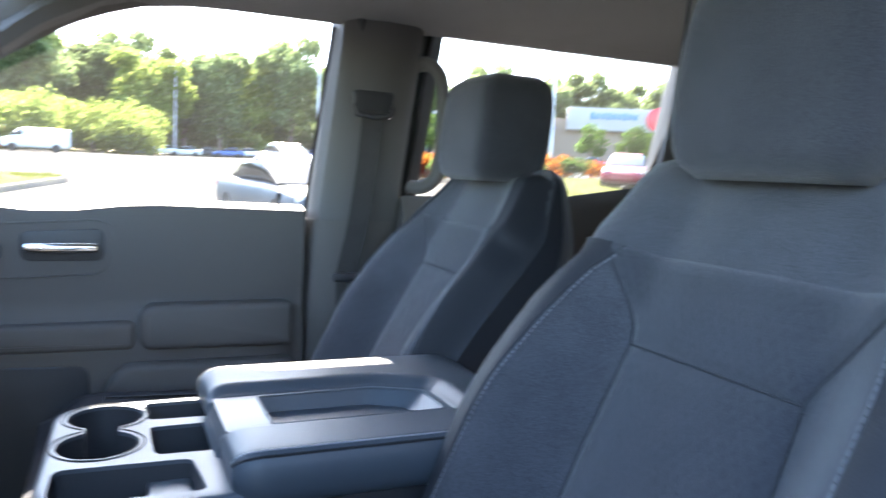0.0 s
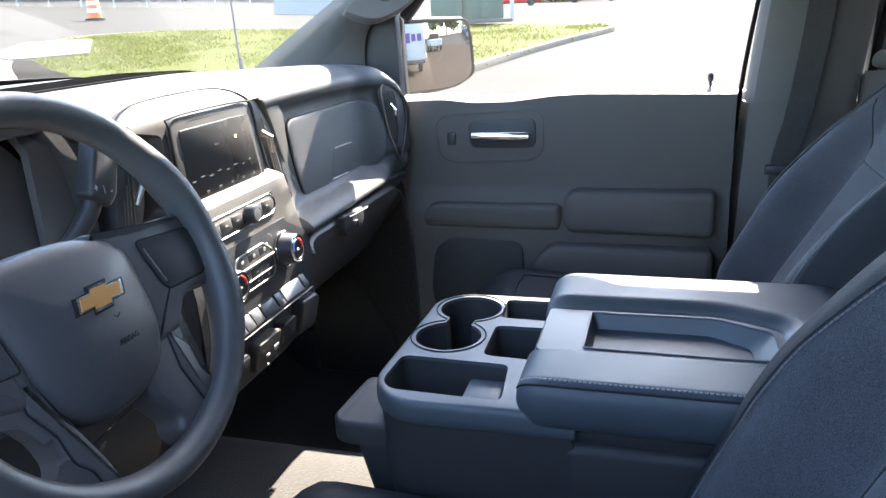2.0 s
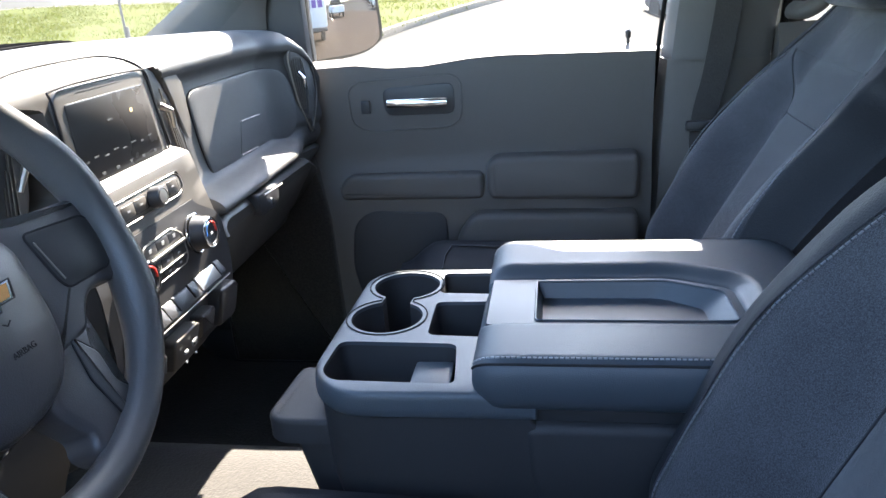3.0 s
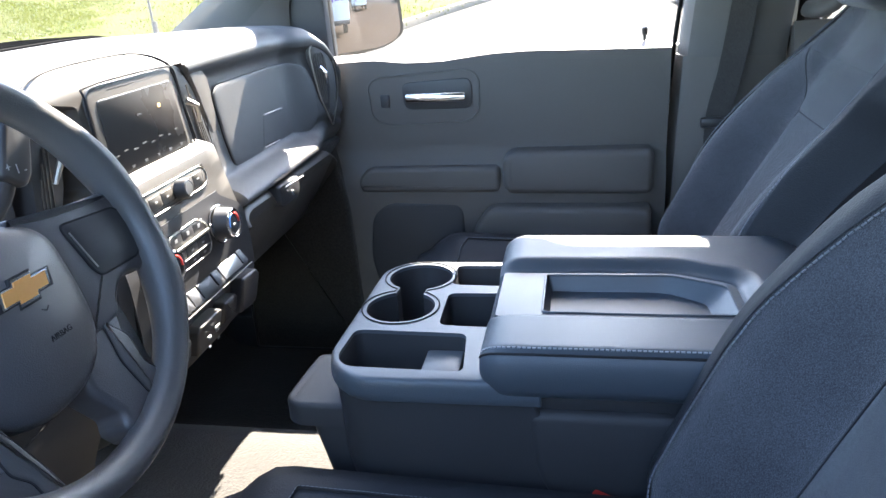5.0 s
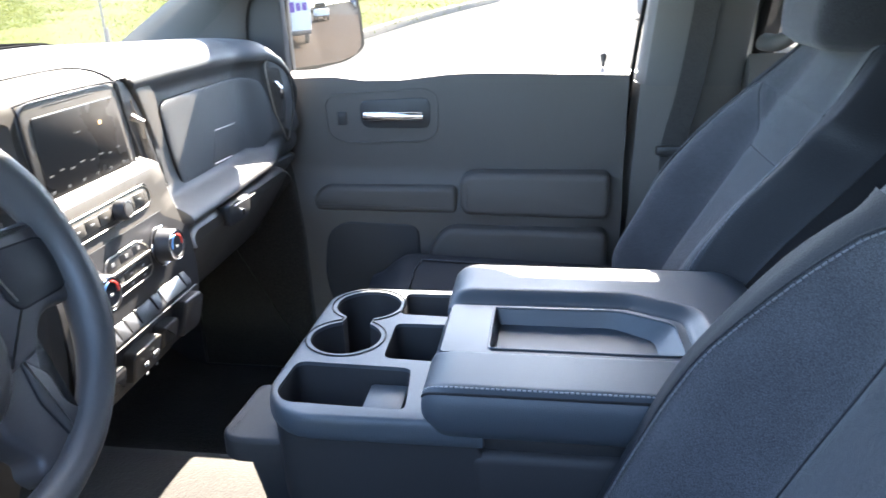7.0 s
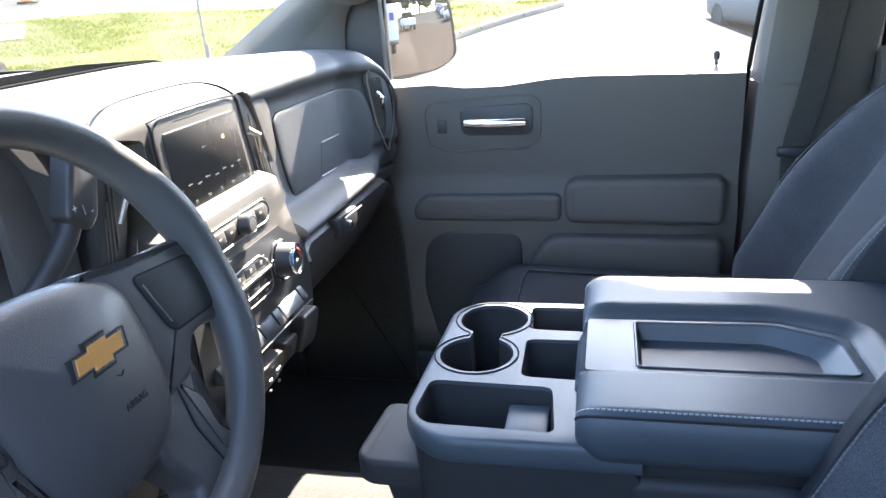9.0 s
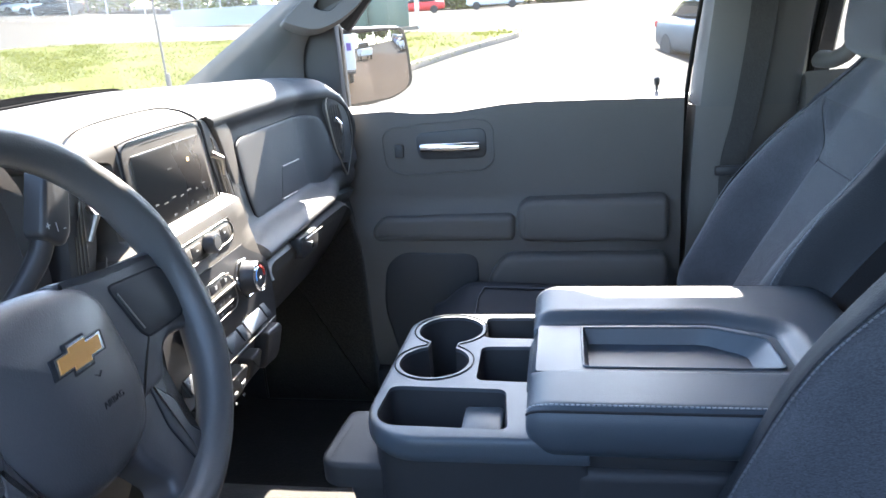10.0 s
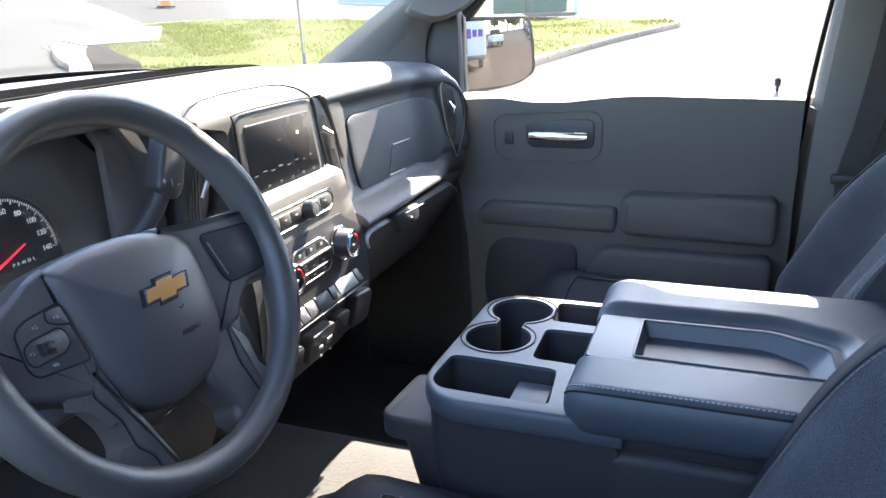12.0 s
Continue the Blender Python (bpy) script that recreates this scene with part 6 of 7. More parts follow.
# buckle beside the driver's cushion
bk = thing("belt_buckle", "black belt buckle with a red release button", "belt buckle", (-0.165, 0.16, 0.94))
part("buckle_body", box((-0.162, 0.172, 0.984), (0.02, 0.036, 0.085), 0.006, 2, pose(0, 0, 0, 25, 0, 0)), M_BLACK, bk)
part("release_button", box((-0.162, 0.157, 1.021), (0.016, 0.028, 0.02), 0.004, 2, pose(0, 0, 0, 25, 0, 0)), M_REDP, bk, "red release button")

# scraps on the floor
sp_ = thing("paper_scrap", "crumpled white scrap on the dark carpet", "paper", (0.73, 0.895, 0.70))
part("sheet", sheet(lambda u, v: (0.715 + 0.032 * u + 0.01 * v, 0.885 + 0.02 * v, 0.705 + 0.012 * abs(math.sin(5 * u + 3 * v)) * u), 6, 4, 0.001), M_PAPER, sp_)

# ---- mirrors ----
mo = thing("side_mirror", "white passenger side mirror showing the street behind", "side mirror", (0.92, 0.80, 1.40))
ma, mb = Vector((0.905, 0.800, 0)), Vector((1.165, 0.652, 0))
mx_ = (mb - ma).normalized()
mn = Vector((-0.49, -0.87, 0.024)).normalized()
mo_pt = lambda p, q, a: Vector((ma.x, ma.y, 0)) + mx_ * p + Vector((0, 0, q)) + mn * a
mout = round_poly([(0.0, 1.376), (0.10, 1.376), (0.240, 1.386), (0.302, 1.412), (0.294, 1.50), (0.280, 1.549), (0.0, 1.556)], [0.01, 0.02, 0.03, 0.02, 0.03, 0.022, 0.01])
part("housing", slab([Vector((0.15, 1.465)) + (p - Vector((0.15, 1.465))) * 1.075 for p in mout], mo_pt, -0.10, 0.003, 0.004, 3), M_RUBBER, mo, "black mirror housing")
part("cap", slab([Vector((0.15 + (p.x - 0.15) * 1.06, 1.469 + (p.y - 1.465) * 1.075)) for p in mout], mo_pt, -0.13, -0.006, 0.004), M_WHITEPAINT, mo, "white mirror cap")
GLASS_EDGE = [(1.377, 0.10), (1.380, 0.18), (1.386, 0.24), (1.396, 0.279), (1.412, 0.298), (1.430, 0.300), (1.50, 0.293), (1.535, 0.284), (1.546, 0.275), (1.553, 0.255), (1.555, 0.21)]


def mirror_pt(u, v):
    """Slightly convex glass behind the rim."""
    q = 1.383 + 0.166 * v
    p = u * (lerp_table(GLASS_EDGE, q) - 0.006)
    return mo_pt(p, q, 0.0125 - ((p - 0.15) ** 2 + (q - 1.465) ** 2) / 3.2)


part("mirror_glass", sheet(mirror_pt, 30, 24), M_MIRROR, mo, "convex mirror glass")
part("mirror_arm", tube([(0.83, 0.86, 1.40), (0.90, 0.85, 1.43), (0.98, 0.83, 1.45)], 0.03, 10), M_BLACK, mo, "mirror foot")

rv = thing("rear_view_mirror", "black rear-view mirror hanging at the windshield", "mirror", (0.03, 0.66, 1.70))
part("mirror_shell", box((0, 0, 0), (0.255, 0.036, 0.072), 0.015, 3, Matrix()), M_BLACK, rv).matrix_basis = pose(0.055, 0.672, 1.706, 0, 0, 10)
part("mirror_knob", box((-0.01, 0.655, 1.665), (0.016, 0.014, 0.014), 0.003), M_BLACK, rv)
part("mirror_stalk", tube([(0.03, 0.685, 1.73), (0.02, 0.70, 1.76), (0.01, 0.69, 1.80)], 0.012, 8), M_BLACK, rv)

an = thing("antenna", "thin black whip antenna on the fender", "antenna", (0.80, 1.142, 1.35))
part("mast", tube([(0.80, 1.142, 1.36), (0.80, 1.145, 1.48), (0.80, 1.16, 2.15)], lambda t: 0.0045 - 0.0028 * t, 8), M_BLACK, an)
part("foot", lathe([(0.014, 0), (0.012, 0.015), (0.007, 0.03), (0.006, 0.15), (0.0055, 0.155)], Matrix.Translation((0.80, 1.142, 1.335)), 14), M_BLACK, an)


# ---- outdoor materials ----
def leaf_mat(name, c1, c2):
    m = bpy.data.materials.new(name)
    m.use_nodes = True
    n, l = m.node_tree.nodes, m.node_tree.links
    n.remove(n["Principled BSDF"])
    geo, mix = n.new("ShaderNodeNewGeometry"), n.new("ShaderNodeMix")
    mix.data_type = "RGBA"
    mix.inputs["A"].default_value, mix.inputs["B"].default_value = (*c1, 1), (*c2, 1)
    l.new(geo.outputs["Random Per Island"], mix.inputs["Factor"])
    info, hsv, rng = n.new("ShaderNodeObjectInfo"), n.new("ShaderNodeHueSaturation"), n.new("ShaderNodeMapRange")
    rng.inputs["To Min"].default_value, rng.inputs["To Max"].default_value = 0.75, 1.2
    l.new(info.outputs["Random"], rng.inputs["Value"])
    l.new(rng.outputs[0], hsv.inputs["Value"])
    l.new(mix.outputs["Result"], hsv.inputs["Color"])
    d, t, x = n.new("ShaderNodeBsdfDiffuse"), n.new("ShaderNodeBsdfTranslucent"), n.new("ShaderNodeMixShader")
    l.new(hsv.outputs[0], d.inputs["Color"])
    l.new(hsv.outputs[0], t.inputs["Color"])
    x.inputs[0].default_value = 0.6
    l.new(d.outputs[0], x.inputs[1])
    l.new(t.outputs[0], x.inputs[2])
    l.new(x.outputs[0], n["Material Output"].inputs["Surface"])
    return m


M_LEAF = leaf_mat("oak_leaves", (0.10, 0.135, 0.055), (0.19, 0.235, 0.10))
M_LEAF2 = leaf_mat("bright_brush_leaves", (0.11, 0.145, 0.03), (0.20, 0.24, 0.07))
M_BLADE = leaf_mat("grass_blades", (0.032, 0.048, 0.004), (0.070, 0.072, 0.013))
# blades toned down with their lawn, for the same lower exposure
M_BLADE2 = leaf_mat("mown_blades_toned_down", (0.030, 0.038, 0.001), (0.055, 0.058, 0.003))
M_REDLEAF = leaf_mat("red_shrub_leaves", (0.14, 0.02, 0.01), (0.26, 0.06, 0.03))
M_ORLEAF = leaf_mat("orange_shrub_leaves", (0.20, 0.06, 0.01), (0.30, 0.12, 0.025))
M_DKLEAF = leaf_mat("dark_shrub_leaves", (0.03, 0.06, 0.015), (0.08, 0.12, 0.03))
M_BARK = surface("bark", (0.09, 0.07, 0.05), (0.16, 0.13, 0.1), 0.95, fine=8, coarse=1.5, bump=0.6, depth=0.02)
M_CARGLASS = surface("dark_car_glass", (0.012, 0.014, 0.016), (0.02, 0.022, 0.025), 0.08, fine=2, bump=0, spec=0.3)
M_TYRE = surface("tyre_rubber", (0.015, 0.015, 0.015), (0.025, 0.025, 0.025), 0.85, fine=60, bump=0.2)
M_ALLOY = surface("alloy", (0.3, 0.3, 0.31), (0.38, 0.38, 0.39), 0.55, 0.3, fine=30, bump=0)
M_CARWHITE = surface("white_vehicle_paint", (0.55, 0.55, 0.54), (0.62, 0.62, 0.61), 0.45, fine=4, bump=0, spec=0.3)
M_LAMP = surface("lamp_lens", (0.4, 0.4, 0.39), (0.5, 0.5, 0.48), 0.45, fine=10, bump=0)
M_TAIL = surface("tail_lens", (0.35, 0.01, 0.01), (0.45, 0.02, 0.02), 0.45, fine=10, bump=0)
M_GREENBOX = surface("cabinet_green", (0.05, 0.085, 0.065), (0.075, 0.115, 0.09), 0.5, fine=12, coarse=1.2, bump=0.1)
M_STUCCO = surface("stucco", (0.17, 0.125, 0.09), (0.23, 0.175, 0.13), 0.9, fine=4, coarse=0.2, bump=0.2, depth=0.01)
M_WHITEWALL = surface("white_fascia", (0.27, 0.26, 0.245), (0.33, 0.315, 0.30), 0.8, fine=4, coarse=0.2, bump=0.1, depth=0.01)
M_BLUESIGN = surface("blue_sign", (0.03, 0.12, 0.5), (0.05, 0.16, 0.58), 0.4, fine=3, bump=0)
M_REDSIGN = surface("red_sign", (0.55, 0.02, 0.03), (0.62, 0.04, 0.05), 0.4, fine=3, bump=0)
M_ORANGE = surface("orange_plastic", (0.7, 0.12, 0.02), (0.8, 0.17, 0.04), 0.5, fine=20, bump=0)
M_GALV = surface("galvanised_steel", (0.42, 0.43, 0.44), (0.52, 0.53, 0.54), 0.5, 0.6, fine=30, bump=0.05)
M_PURPLE = surface("purple_print", (0.09, 0.03, 0.22), (0.12, 0.05, 0.28), 0.5, fine=3, bump=0)


def paint(name, c):
    return surface(name, c, tuple(min(1, v * 1.12) for v in c), 0.42, fine=4, bump=0, spec=0.35)


P_RED, P_GREY, P_BLACK, P_SILVER, P_BLUE, P_CRIMSON = paint("red_paint", (0.5, 0.02, 0.02)), paint("grey_paint", (0.055, 0.066, 0.076)), paint("black_paint", (0.02, 0.02, 0.022)), paint("silver_paint", (0.5, 0.51, 0.52)), paint("blue_paint", (0.04, 0.09, 0.25)), paint("crimson_paint", (0.14, 0.006, 0.022))


# ---- verges with kerbs ----
def within(poly, x, y):
    ins = False
    for (x0, y0), (x1, y1) in zip(poly, poly[1:] + poly[:1]):
        if (y0 > y) != (y1 > y) and x < x0 + (x1 - x0) * (y - y0) / (y1 - y0):
            ins = not ins
    return ins


def ground_slab(poly, low, high, r, soft=0.02):
    """A slab that follows the ground between two heights over it."""
    return slab(round_poly(poly, r, 5), lambda p, q, a: (p, q, gz(p, q) + a), low, high, soft, 3)


def verge(pts, h, r, lawn_label, kerb_label, blades, tall, seed, soil, blade, name="grass", bare=()):
    out = round_poly(pts, r, 8)
    c = sum(out, Vector((0, 0))) / len(out)
    inner = [c + (p - c) * 0.985 for p in out]
    # kerb: one solid ring of concrete
    rings = []
    for k, p in enumerate(out):
        q = inner[k]
        z0, z1 = gz(p.x, p.y), gz(q.x, q.y)
        rings.append([(p.x, p.y, z0 - 0.2), (p.x, p.y, z0 + h - 0.03), (p.x + (q.x - p.x) * 0.15, p.y + (q.y - p.y) * 0.15, z0 + h), (q.x, q.y, z1 + h), (q.x, q.y, z1 - 0.2)])
    rings.append(rings[0])
    bm = loft(rings, caps=False)
    bmesh.ops.remove_doubles(bm, verts=bm.verts, dist=1e-5)
    tagged(part("kerb", bm, M_CONCRETE), kerb_label, "kerb", kind="structure")
    lr = []
    for k in range(13):
        s = 1 - k / 12.5
        lr.append([(c.x + (p.x - c.x) * s, c.y + (p.y - c.y) * s, gz(c.x + (p.x - c.x) * s, c.y + (p.y - c.y) * s) + h - 0.01 + 0.05 * (1 - s)) for p in inner])
    bm = loft(lr, caps=False)
    bm.faces.new(bm.verts[-len(inner):])
    tagged(part("lawn", bm, soil), lawn_label, "lawn", kind="structure")
    rg = np.random.default_rng(seed)
    verts, faces = [], []
    while len(faces) < blades:
        k = rg.integers(len(inner))
        s = math.sqrt(rg.random())
        p = c + (inner[k].lerp(inner[(k + 1) % len(inner)], rg.random()) - c) * s
        x, y = p.x + rg.normal() * 0.3, p.y + rg.normal() * 0.3
        if noise.noise(Vector((x * 0.45, y * 0.45, seed))) < -0.18 and rg.random() < 0.8:
            continue
        if any(within(bp_, x, y) for bp_ in bare):
            continue
        z = gz(x, y) + h - 0.01 + 0.04 * (1 - s)
        ht = tall * (0.5 + rg.random()) * (0.7 + 0.8 * max(0, noise.noise(Vector((x * 0.8, y * 0.8, 3.0)))))
        a = rg.random() * 6.283
        wx, wy = math.cos(a) * 0.011, math.sin(a) * 0.011
        lx, ly = rg.normal() * ht * 0.35, rg.normal() * ht * 0.35
        n = len(verts)
        verts += [(x - wx, y - wy, z), (x + wx, y + wy, z), (x + lx * 0.45 + wx * 0.6, y + ly * 0.45 + wy * 0.6, z + ht * 0.6), (x + lx, y + ly, z + ht)]
        faces += [(n, n + 1, n + 2), (n, n + 2, n + 3)]
    me = bpy.data.meshes.new(name)
    me.from_pydata(verts, [], faces)
    me.materials.append(blade)
    tagged(new(name, me), "uncut sunlit green and straw grass blades", "grass", kind="stuff")


APRON = [(14.75, 15.95), (16.2, 14.75), (19.3, 17.2), (18.2, 18.75), (15.5, 17.45)]
MULCH = [(10.6, 10.4), (12.3, 12.0), (13.3, 13.4), (14.9, 15.4), (14.9, 15.95), (14.3, 15.45), (13.3, 14.45), (12.1, 13.15), (10.4, 11.4)]
KERB_END = [(10.4, 11.4), (12.1, 13.15), (13.3, 14.45), (14.3, 15.45), (14.9, 15.95), (15.6, 17.5), (14.8, 17.1), (13.7, 15.95), (12.5, 14.5), (11.8, 13.5), (10.1, 11.75)]
verge([(9.2, 4.0), (15.8, 2.75), (20.8, 1.25), (24.3, 6.5), (24.6, 12.6), (22.9, 16.4), (20.9, 18.6), (18.0, 18.5), (15.7, 17.2), (14.0, 15.8), (12.2, 13.5), (9.2, 10.4)], 0.105, [0.8, 3.0, 0.8, 3.0, 3.0, 1.0, 1.0, 1.0, 1.5, 2.0, 2.0, 1.0], "uneven sunlit grass verge with sandy patches", "worn pale concrete kerb round the verge", 44000, 0.062, 4, M_LAWN, M_BLADE, bare=(APRON, MULCH, KERB_END))
tagged(part("kerb", ground_slab(KERB_END, -0.1, 0.122, 0.25, 0.05), M_CONCRETE), "broad pale concrete kerb round the verge's end", "kerb", kind="structure")
tagged(part("pavement", ground_slab(APRON, -0.1, 0.160, 0.12), M_CONCRETE), "pale concrete slab at the verge's end", "pavement", kind="structure")
tagged(part("ground", ground_slab(MULCH, -0.1, 0.130, 0.15), M_MULCH), "dark bare mulch bed beside the grass", "soil", kind="structure")
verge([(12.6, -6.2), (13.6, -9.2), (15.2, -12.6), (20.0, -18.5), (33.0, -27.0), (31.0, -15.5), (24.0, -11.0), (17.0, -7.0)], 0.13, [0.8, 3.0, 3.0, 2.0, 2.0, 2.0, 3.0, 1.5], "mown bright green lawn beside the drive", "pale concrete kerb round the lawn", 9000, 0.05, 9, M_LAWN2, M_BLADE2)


# ---- vehicles ----
def wheel_part(x, y, r, parent):
    m = Matrix.Translation((x, y, r)) @ pose(0, 0, 0, 90, 0, 0)
    t = part("wheel", lathe([(r * 0.62, -0.10), (r * 0.93, -0.105), (r, -0.07), (r, 0.07), (r * 0.93, 0.105), (r * 0.62, 0.10)], m, 22), M_TYRE, parent, "black tyre")
    part("rim", lathe([(r * 0.64, -0.09), (r * 0.58, -0.08), (r * 0.2, -0.05), (r * 0.2, 0.05), (r * 0.58, 0.08), (r * 0.64, 0.09)], m, 14), M_ALLOY, t, "metal rim")


def body_loft(st, W, e=0.35):
    """st: (x, z bottom, z top, half-width share) stations along the car."""
    rings = []
    for x, zb, zt, w in st:
        ring = []
        for i in range(20):
            a = 2 * math.pi * i / 20
            cy, sz = math.cos(a), math.sin(a)
            ring.append((x, math.copysign(abs(cy) ** e, cy) * W * w, (zb + zt) / 2 + math.copysign(abs(sz) ** e, sz) * (zt - zb) / 2))
        rings.append(ring)
    return loft(rings)


def vehicle(name, label, category, style, mat_, m, group=""):
    """A road vehicle along +x from its middle, set down by m."""
    v = thing(name, label, category, (0, 0, 0), group)
    if style == "sedan":
        L, W, r = 4.6, 0.90, 0.33
        low = [(-2.28, 0.42, 0.78, 0.78), (-2.2, 0.30, 0.98, 0.92), (-1.6, 0.22, 1.03, 1.0), (-0.8, 0.2, 0.99, 1.0), (0.5, 0.2, 0.97, 1.0), (1.1, 0.2, 0.92, 1.0), (1.8, 0.24, 0.82, 0.97), (2.2, 0.3, 0.70, 0.88), (2.3, 0.4, 0.60, 0.72)]
        cab = [(-1.75, 0.95, 1.02, 0.72), (-1.15, 0.94, 1.36, 0.74), (-0.5, 0.94, 1.45, 0.76), (0.1, 0.94, 1.43, 0.76), (0.55, 0.93, 1.25, 0.78), (1.12, 0.9, 0.95, 0.82)]
        roof = [(-1.05, 1.33, 1.40, 0.62), (-0.5, 1.40, 1.475, 0.66), (0.08, 1.38, 1.455, 0.66), (0.25, 1.33, 1.38, 0.62)]
        wx, lamps, tails = (1.42, -1.35), (2.17, 0.66), (-2.2, 0.85)
    elif style == "van":
        L, W, r = 5.4, 1.0, 0.36
        low = [(-2.7, 0.45, 1.95, 0.9), (-2.6, 0.35, 2.05, 0.96), (-1.0, 0.3, 2.1, 1.0), (0.9, 0.3, 2.1, 0.98), (1.3, 0.3, 1.95, 0.96), (1.95, 0.3, 1.28, 0.97), (2.5, 0.35, 1.12, 0.93), (2.68, 0.5, 0.9, 0.8)]
        cab = [(0.95, 1.32, 1.86, 1.005), (1.35, 1.32, 1.80, 0.985), (1.9, 1.3, 1.36, 0.97)]
        roof = None
        wx, lamps, tails = (1.75, -1.6), (2.58, 0.82), (-2.62, 1.0)
    elif style == "pickup":
        L, W, r = 5.6, 0.98, 0.40
        low = [(-2.8, 0.55, 1.18, 0.94), (-2.7, 0.5, 1.22, 0.98), (-0.6, 0.42, 1.2, 1.0), (1.0, 0.42, 1.2, 1.0), (2.2, 0.45, 1.16, 0.99), (2.65, 0.5, 1.05, 0.94), (2.78, 0.6, 0.9, 0.85)]
        cab = [(-0.72, 1.15, 1.78, 0.84), (-0.55, 1.15, 1.84, 0.84), (0.6, 1.15, 1.84, 0.84), (1.35, 1.12, 1.22, 0.9)]
        roof = [(-0.66, 1.74, 1.84, 0.74), (-0.5, 1.80, 1.90, 0.76), (0.55, 1.80, 1.90, 0.76), (0.72, 1.74, 1.82, 0.72)]
        wx, lamps, tails = (1.85, -1.75), (2.66, 0.95), (-2.76, 1.0)
    else:
        L, W, r = 7.0, 1.15, 0.42
        low = [(-0.2, 0.5, 1.5, 0.9), (0.9, 0.45, 2.5, 0.95), (1.6, 0.45, 2.45, 0.95), (2.4, 0.45, 1.5, 0.95), (3.0, 0.5, 1.3, 0.92), (3.15, 0.6, 1.1, 0.85)]
        cab = [(1.55, 1.55, 2.36, 0.955), (2.3, 1.5, 1.6, 0.955)]
        roof = None
        wx, lamps, tails = (2.2, -2.3), (3.05, 0.9), (-3.6, 1.0)
    part("body", body_loft(low, W, 0.3 if style != "sedan" else 0.42), mat_, v)
    part("greenhouse", body_loft(cab, W, 0.4), M_CARGLASS, v, "dark car windows")
    if roof:
        part("roof", body_loft(roof, W, 0.5), mat_, v)
    if style == "truck":
        part("cargo_box", box((-1.5, 0, 1.95), (4.3, 2.3, 2.5), 0.03), mat_, v, "white cargo box")
        part("chassis", box((-1.5, 0, 0.6), (4.3, 1.2, 0.2), 0.02), M_BLACK, v)
        for s in (1, -1):
            for k, w in enumerate((0.5, 0.42, 0.46)):
                part("lettering_bar", box((-0.2 - 0.7 * k, s * 1.155, 2.55), (w, 0.01, 0.42 if k else 0.55), 0.05, 1), M_PURPLE, v, "purple bar in place of lettering")
        for k, w in enumerate((0.30, 0.26, 0.28)):
            part("lettering_bar", box((-3.656, 0.10 + 0.36 * k, 1.62), (0.012, w, 0.30 if k else 0.40), 0.004, 1), M_PURPLE, v, "purple bar in place of lettering")
        part("rear_door_joint", box((-3.655, 0, 1.95), (0.01, 0.02, 2.4), 0.002, 1), M_BLACK, v)
        part("rear_bumper", box((-3.70, 0, 0.62), (0.14, 2.2, 0.16), 0.02), M_BLACK, v)
    if style == "pickup":
        part("bed_floor", box((-1.75, 0, 1.205), (1.95, 1.6, 0.04), 0.01), M_BLACK, v, "dark open load bed")
        for k in range(3):
            part("tailgate_bar", box((-2.775, 0, 0.78 + 0.15 * k), (0.03, 1.5, 0.05), 0.01), M_BLACK, v)
    for x in wx:
        for s in (1, -1):
            wheel_part(x, s * (W - 0.10), r, v)
    for s in (1, -1):
        part("headlight", box((lamps[0], s * W * 0.70, lamps[1]), (0.10, 0.34, 0.14), 0.03), M_LAMP, v, "clear headlight")
        part("tail_light", box((tails[0], s * W * 0.80, tails[1]), (0.08, 0.26, 0.16), 0.03), M_TAIL, v, "red tail light")
    v.matrix_basis = m
    return v


def at(x, y, turn, lift=0.0):
    return pose(x, y, gz(x, y) + lift - 0.03, 0, 0, turn)


vehicle("van", "white work van stopped at the far kerb", "van", "van", M_CARWHITE, at(73.5, 6.6, 95))
vehicle("car", "red sedan on the far street", "car", "sedan", P_RED, at(66.0, 12.6, 98))
vehicle("car", "grey sedan on the bright side street", "car", "sedan", P_GREY, at(16.1, -3.2, 193))
vehicle("car", "pale sedan further along the street", "car", "sedan", M_CARWHITE, at(37.0, -7.6, 190))
vehicle("car", "crimson sedan waiting beside the lawn", "car", "sedan", P_CRIMSON, at(24.5, -19.0, 140))
vehicle("pickup", "white pickup driving away behind the cab", "pickup truck", "pickup", M_CARWHITE, at(8.5, -29.0, -84))
vehicle("delivery_truck", "white delivery truck parked behind the cab, rear doors shut", "truck", "truck", M_CARWHITE, at(1.95, -13.6, -90))
silver = vehicle("car", "silver sedan parked in the lot", "car", "sedan", P_SILVER, at(78, -45, 60), "cars parked in the lot")
black = vehicle("car", "black sedan parked in the lot", "car", "sedan", P_BLACK, at(80, -48, 60), "cars parked in the lot")
blue = vehicle("car", "blue sedan parked in the lot", "car", "sedan", P_BLUE, at(79.5, -51, 60), "cars parked in the lot")
pal = vehicle("car", "white sedan parked in the lot", "car", "sedan", M_CARWHITE, at(82, -54, 60), "cars parked in the lot")
random.seed(11)
kinds = [silver, black, blue, pal]
for k in range(15):
    copy_thing(kinds[(k * 7 + k // 3) % 4], at(83.5 - 1.2 * k, -28 - 2.9 * k, 62 + random.uniform(-3, 3)))
for k in range(9):
    copy_thing(kinds[(k * 5 + 2) % 4], at(112 + 3 * (k % 2), -3 - 3.0 * k, 80 + random.uniform(-5, 5)))
for k in range(5):
    copy_thing(kinds[(k * 3 + 1) % 4], at(62 + 4 * k, 44 + 4.5 * k, 130 + random.uniform(-8, 8)))
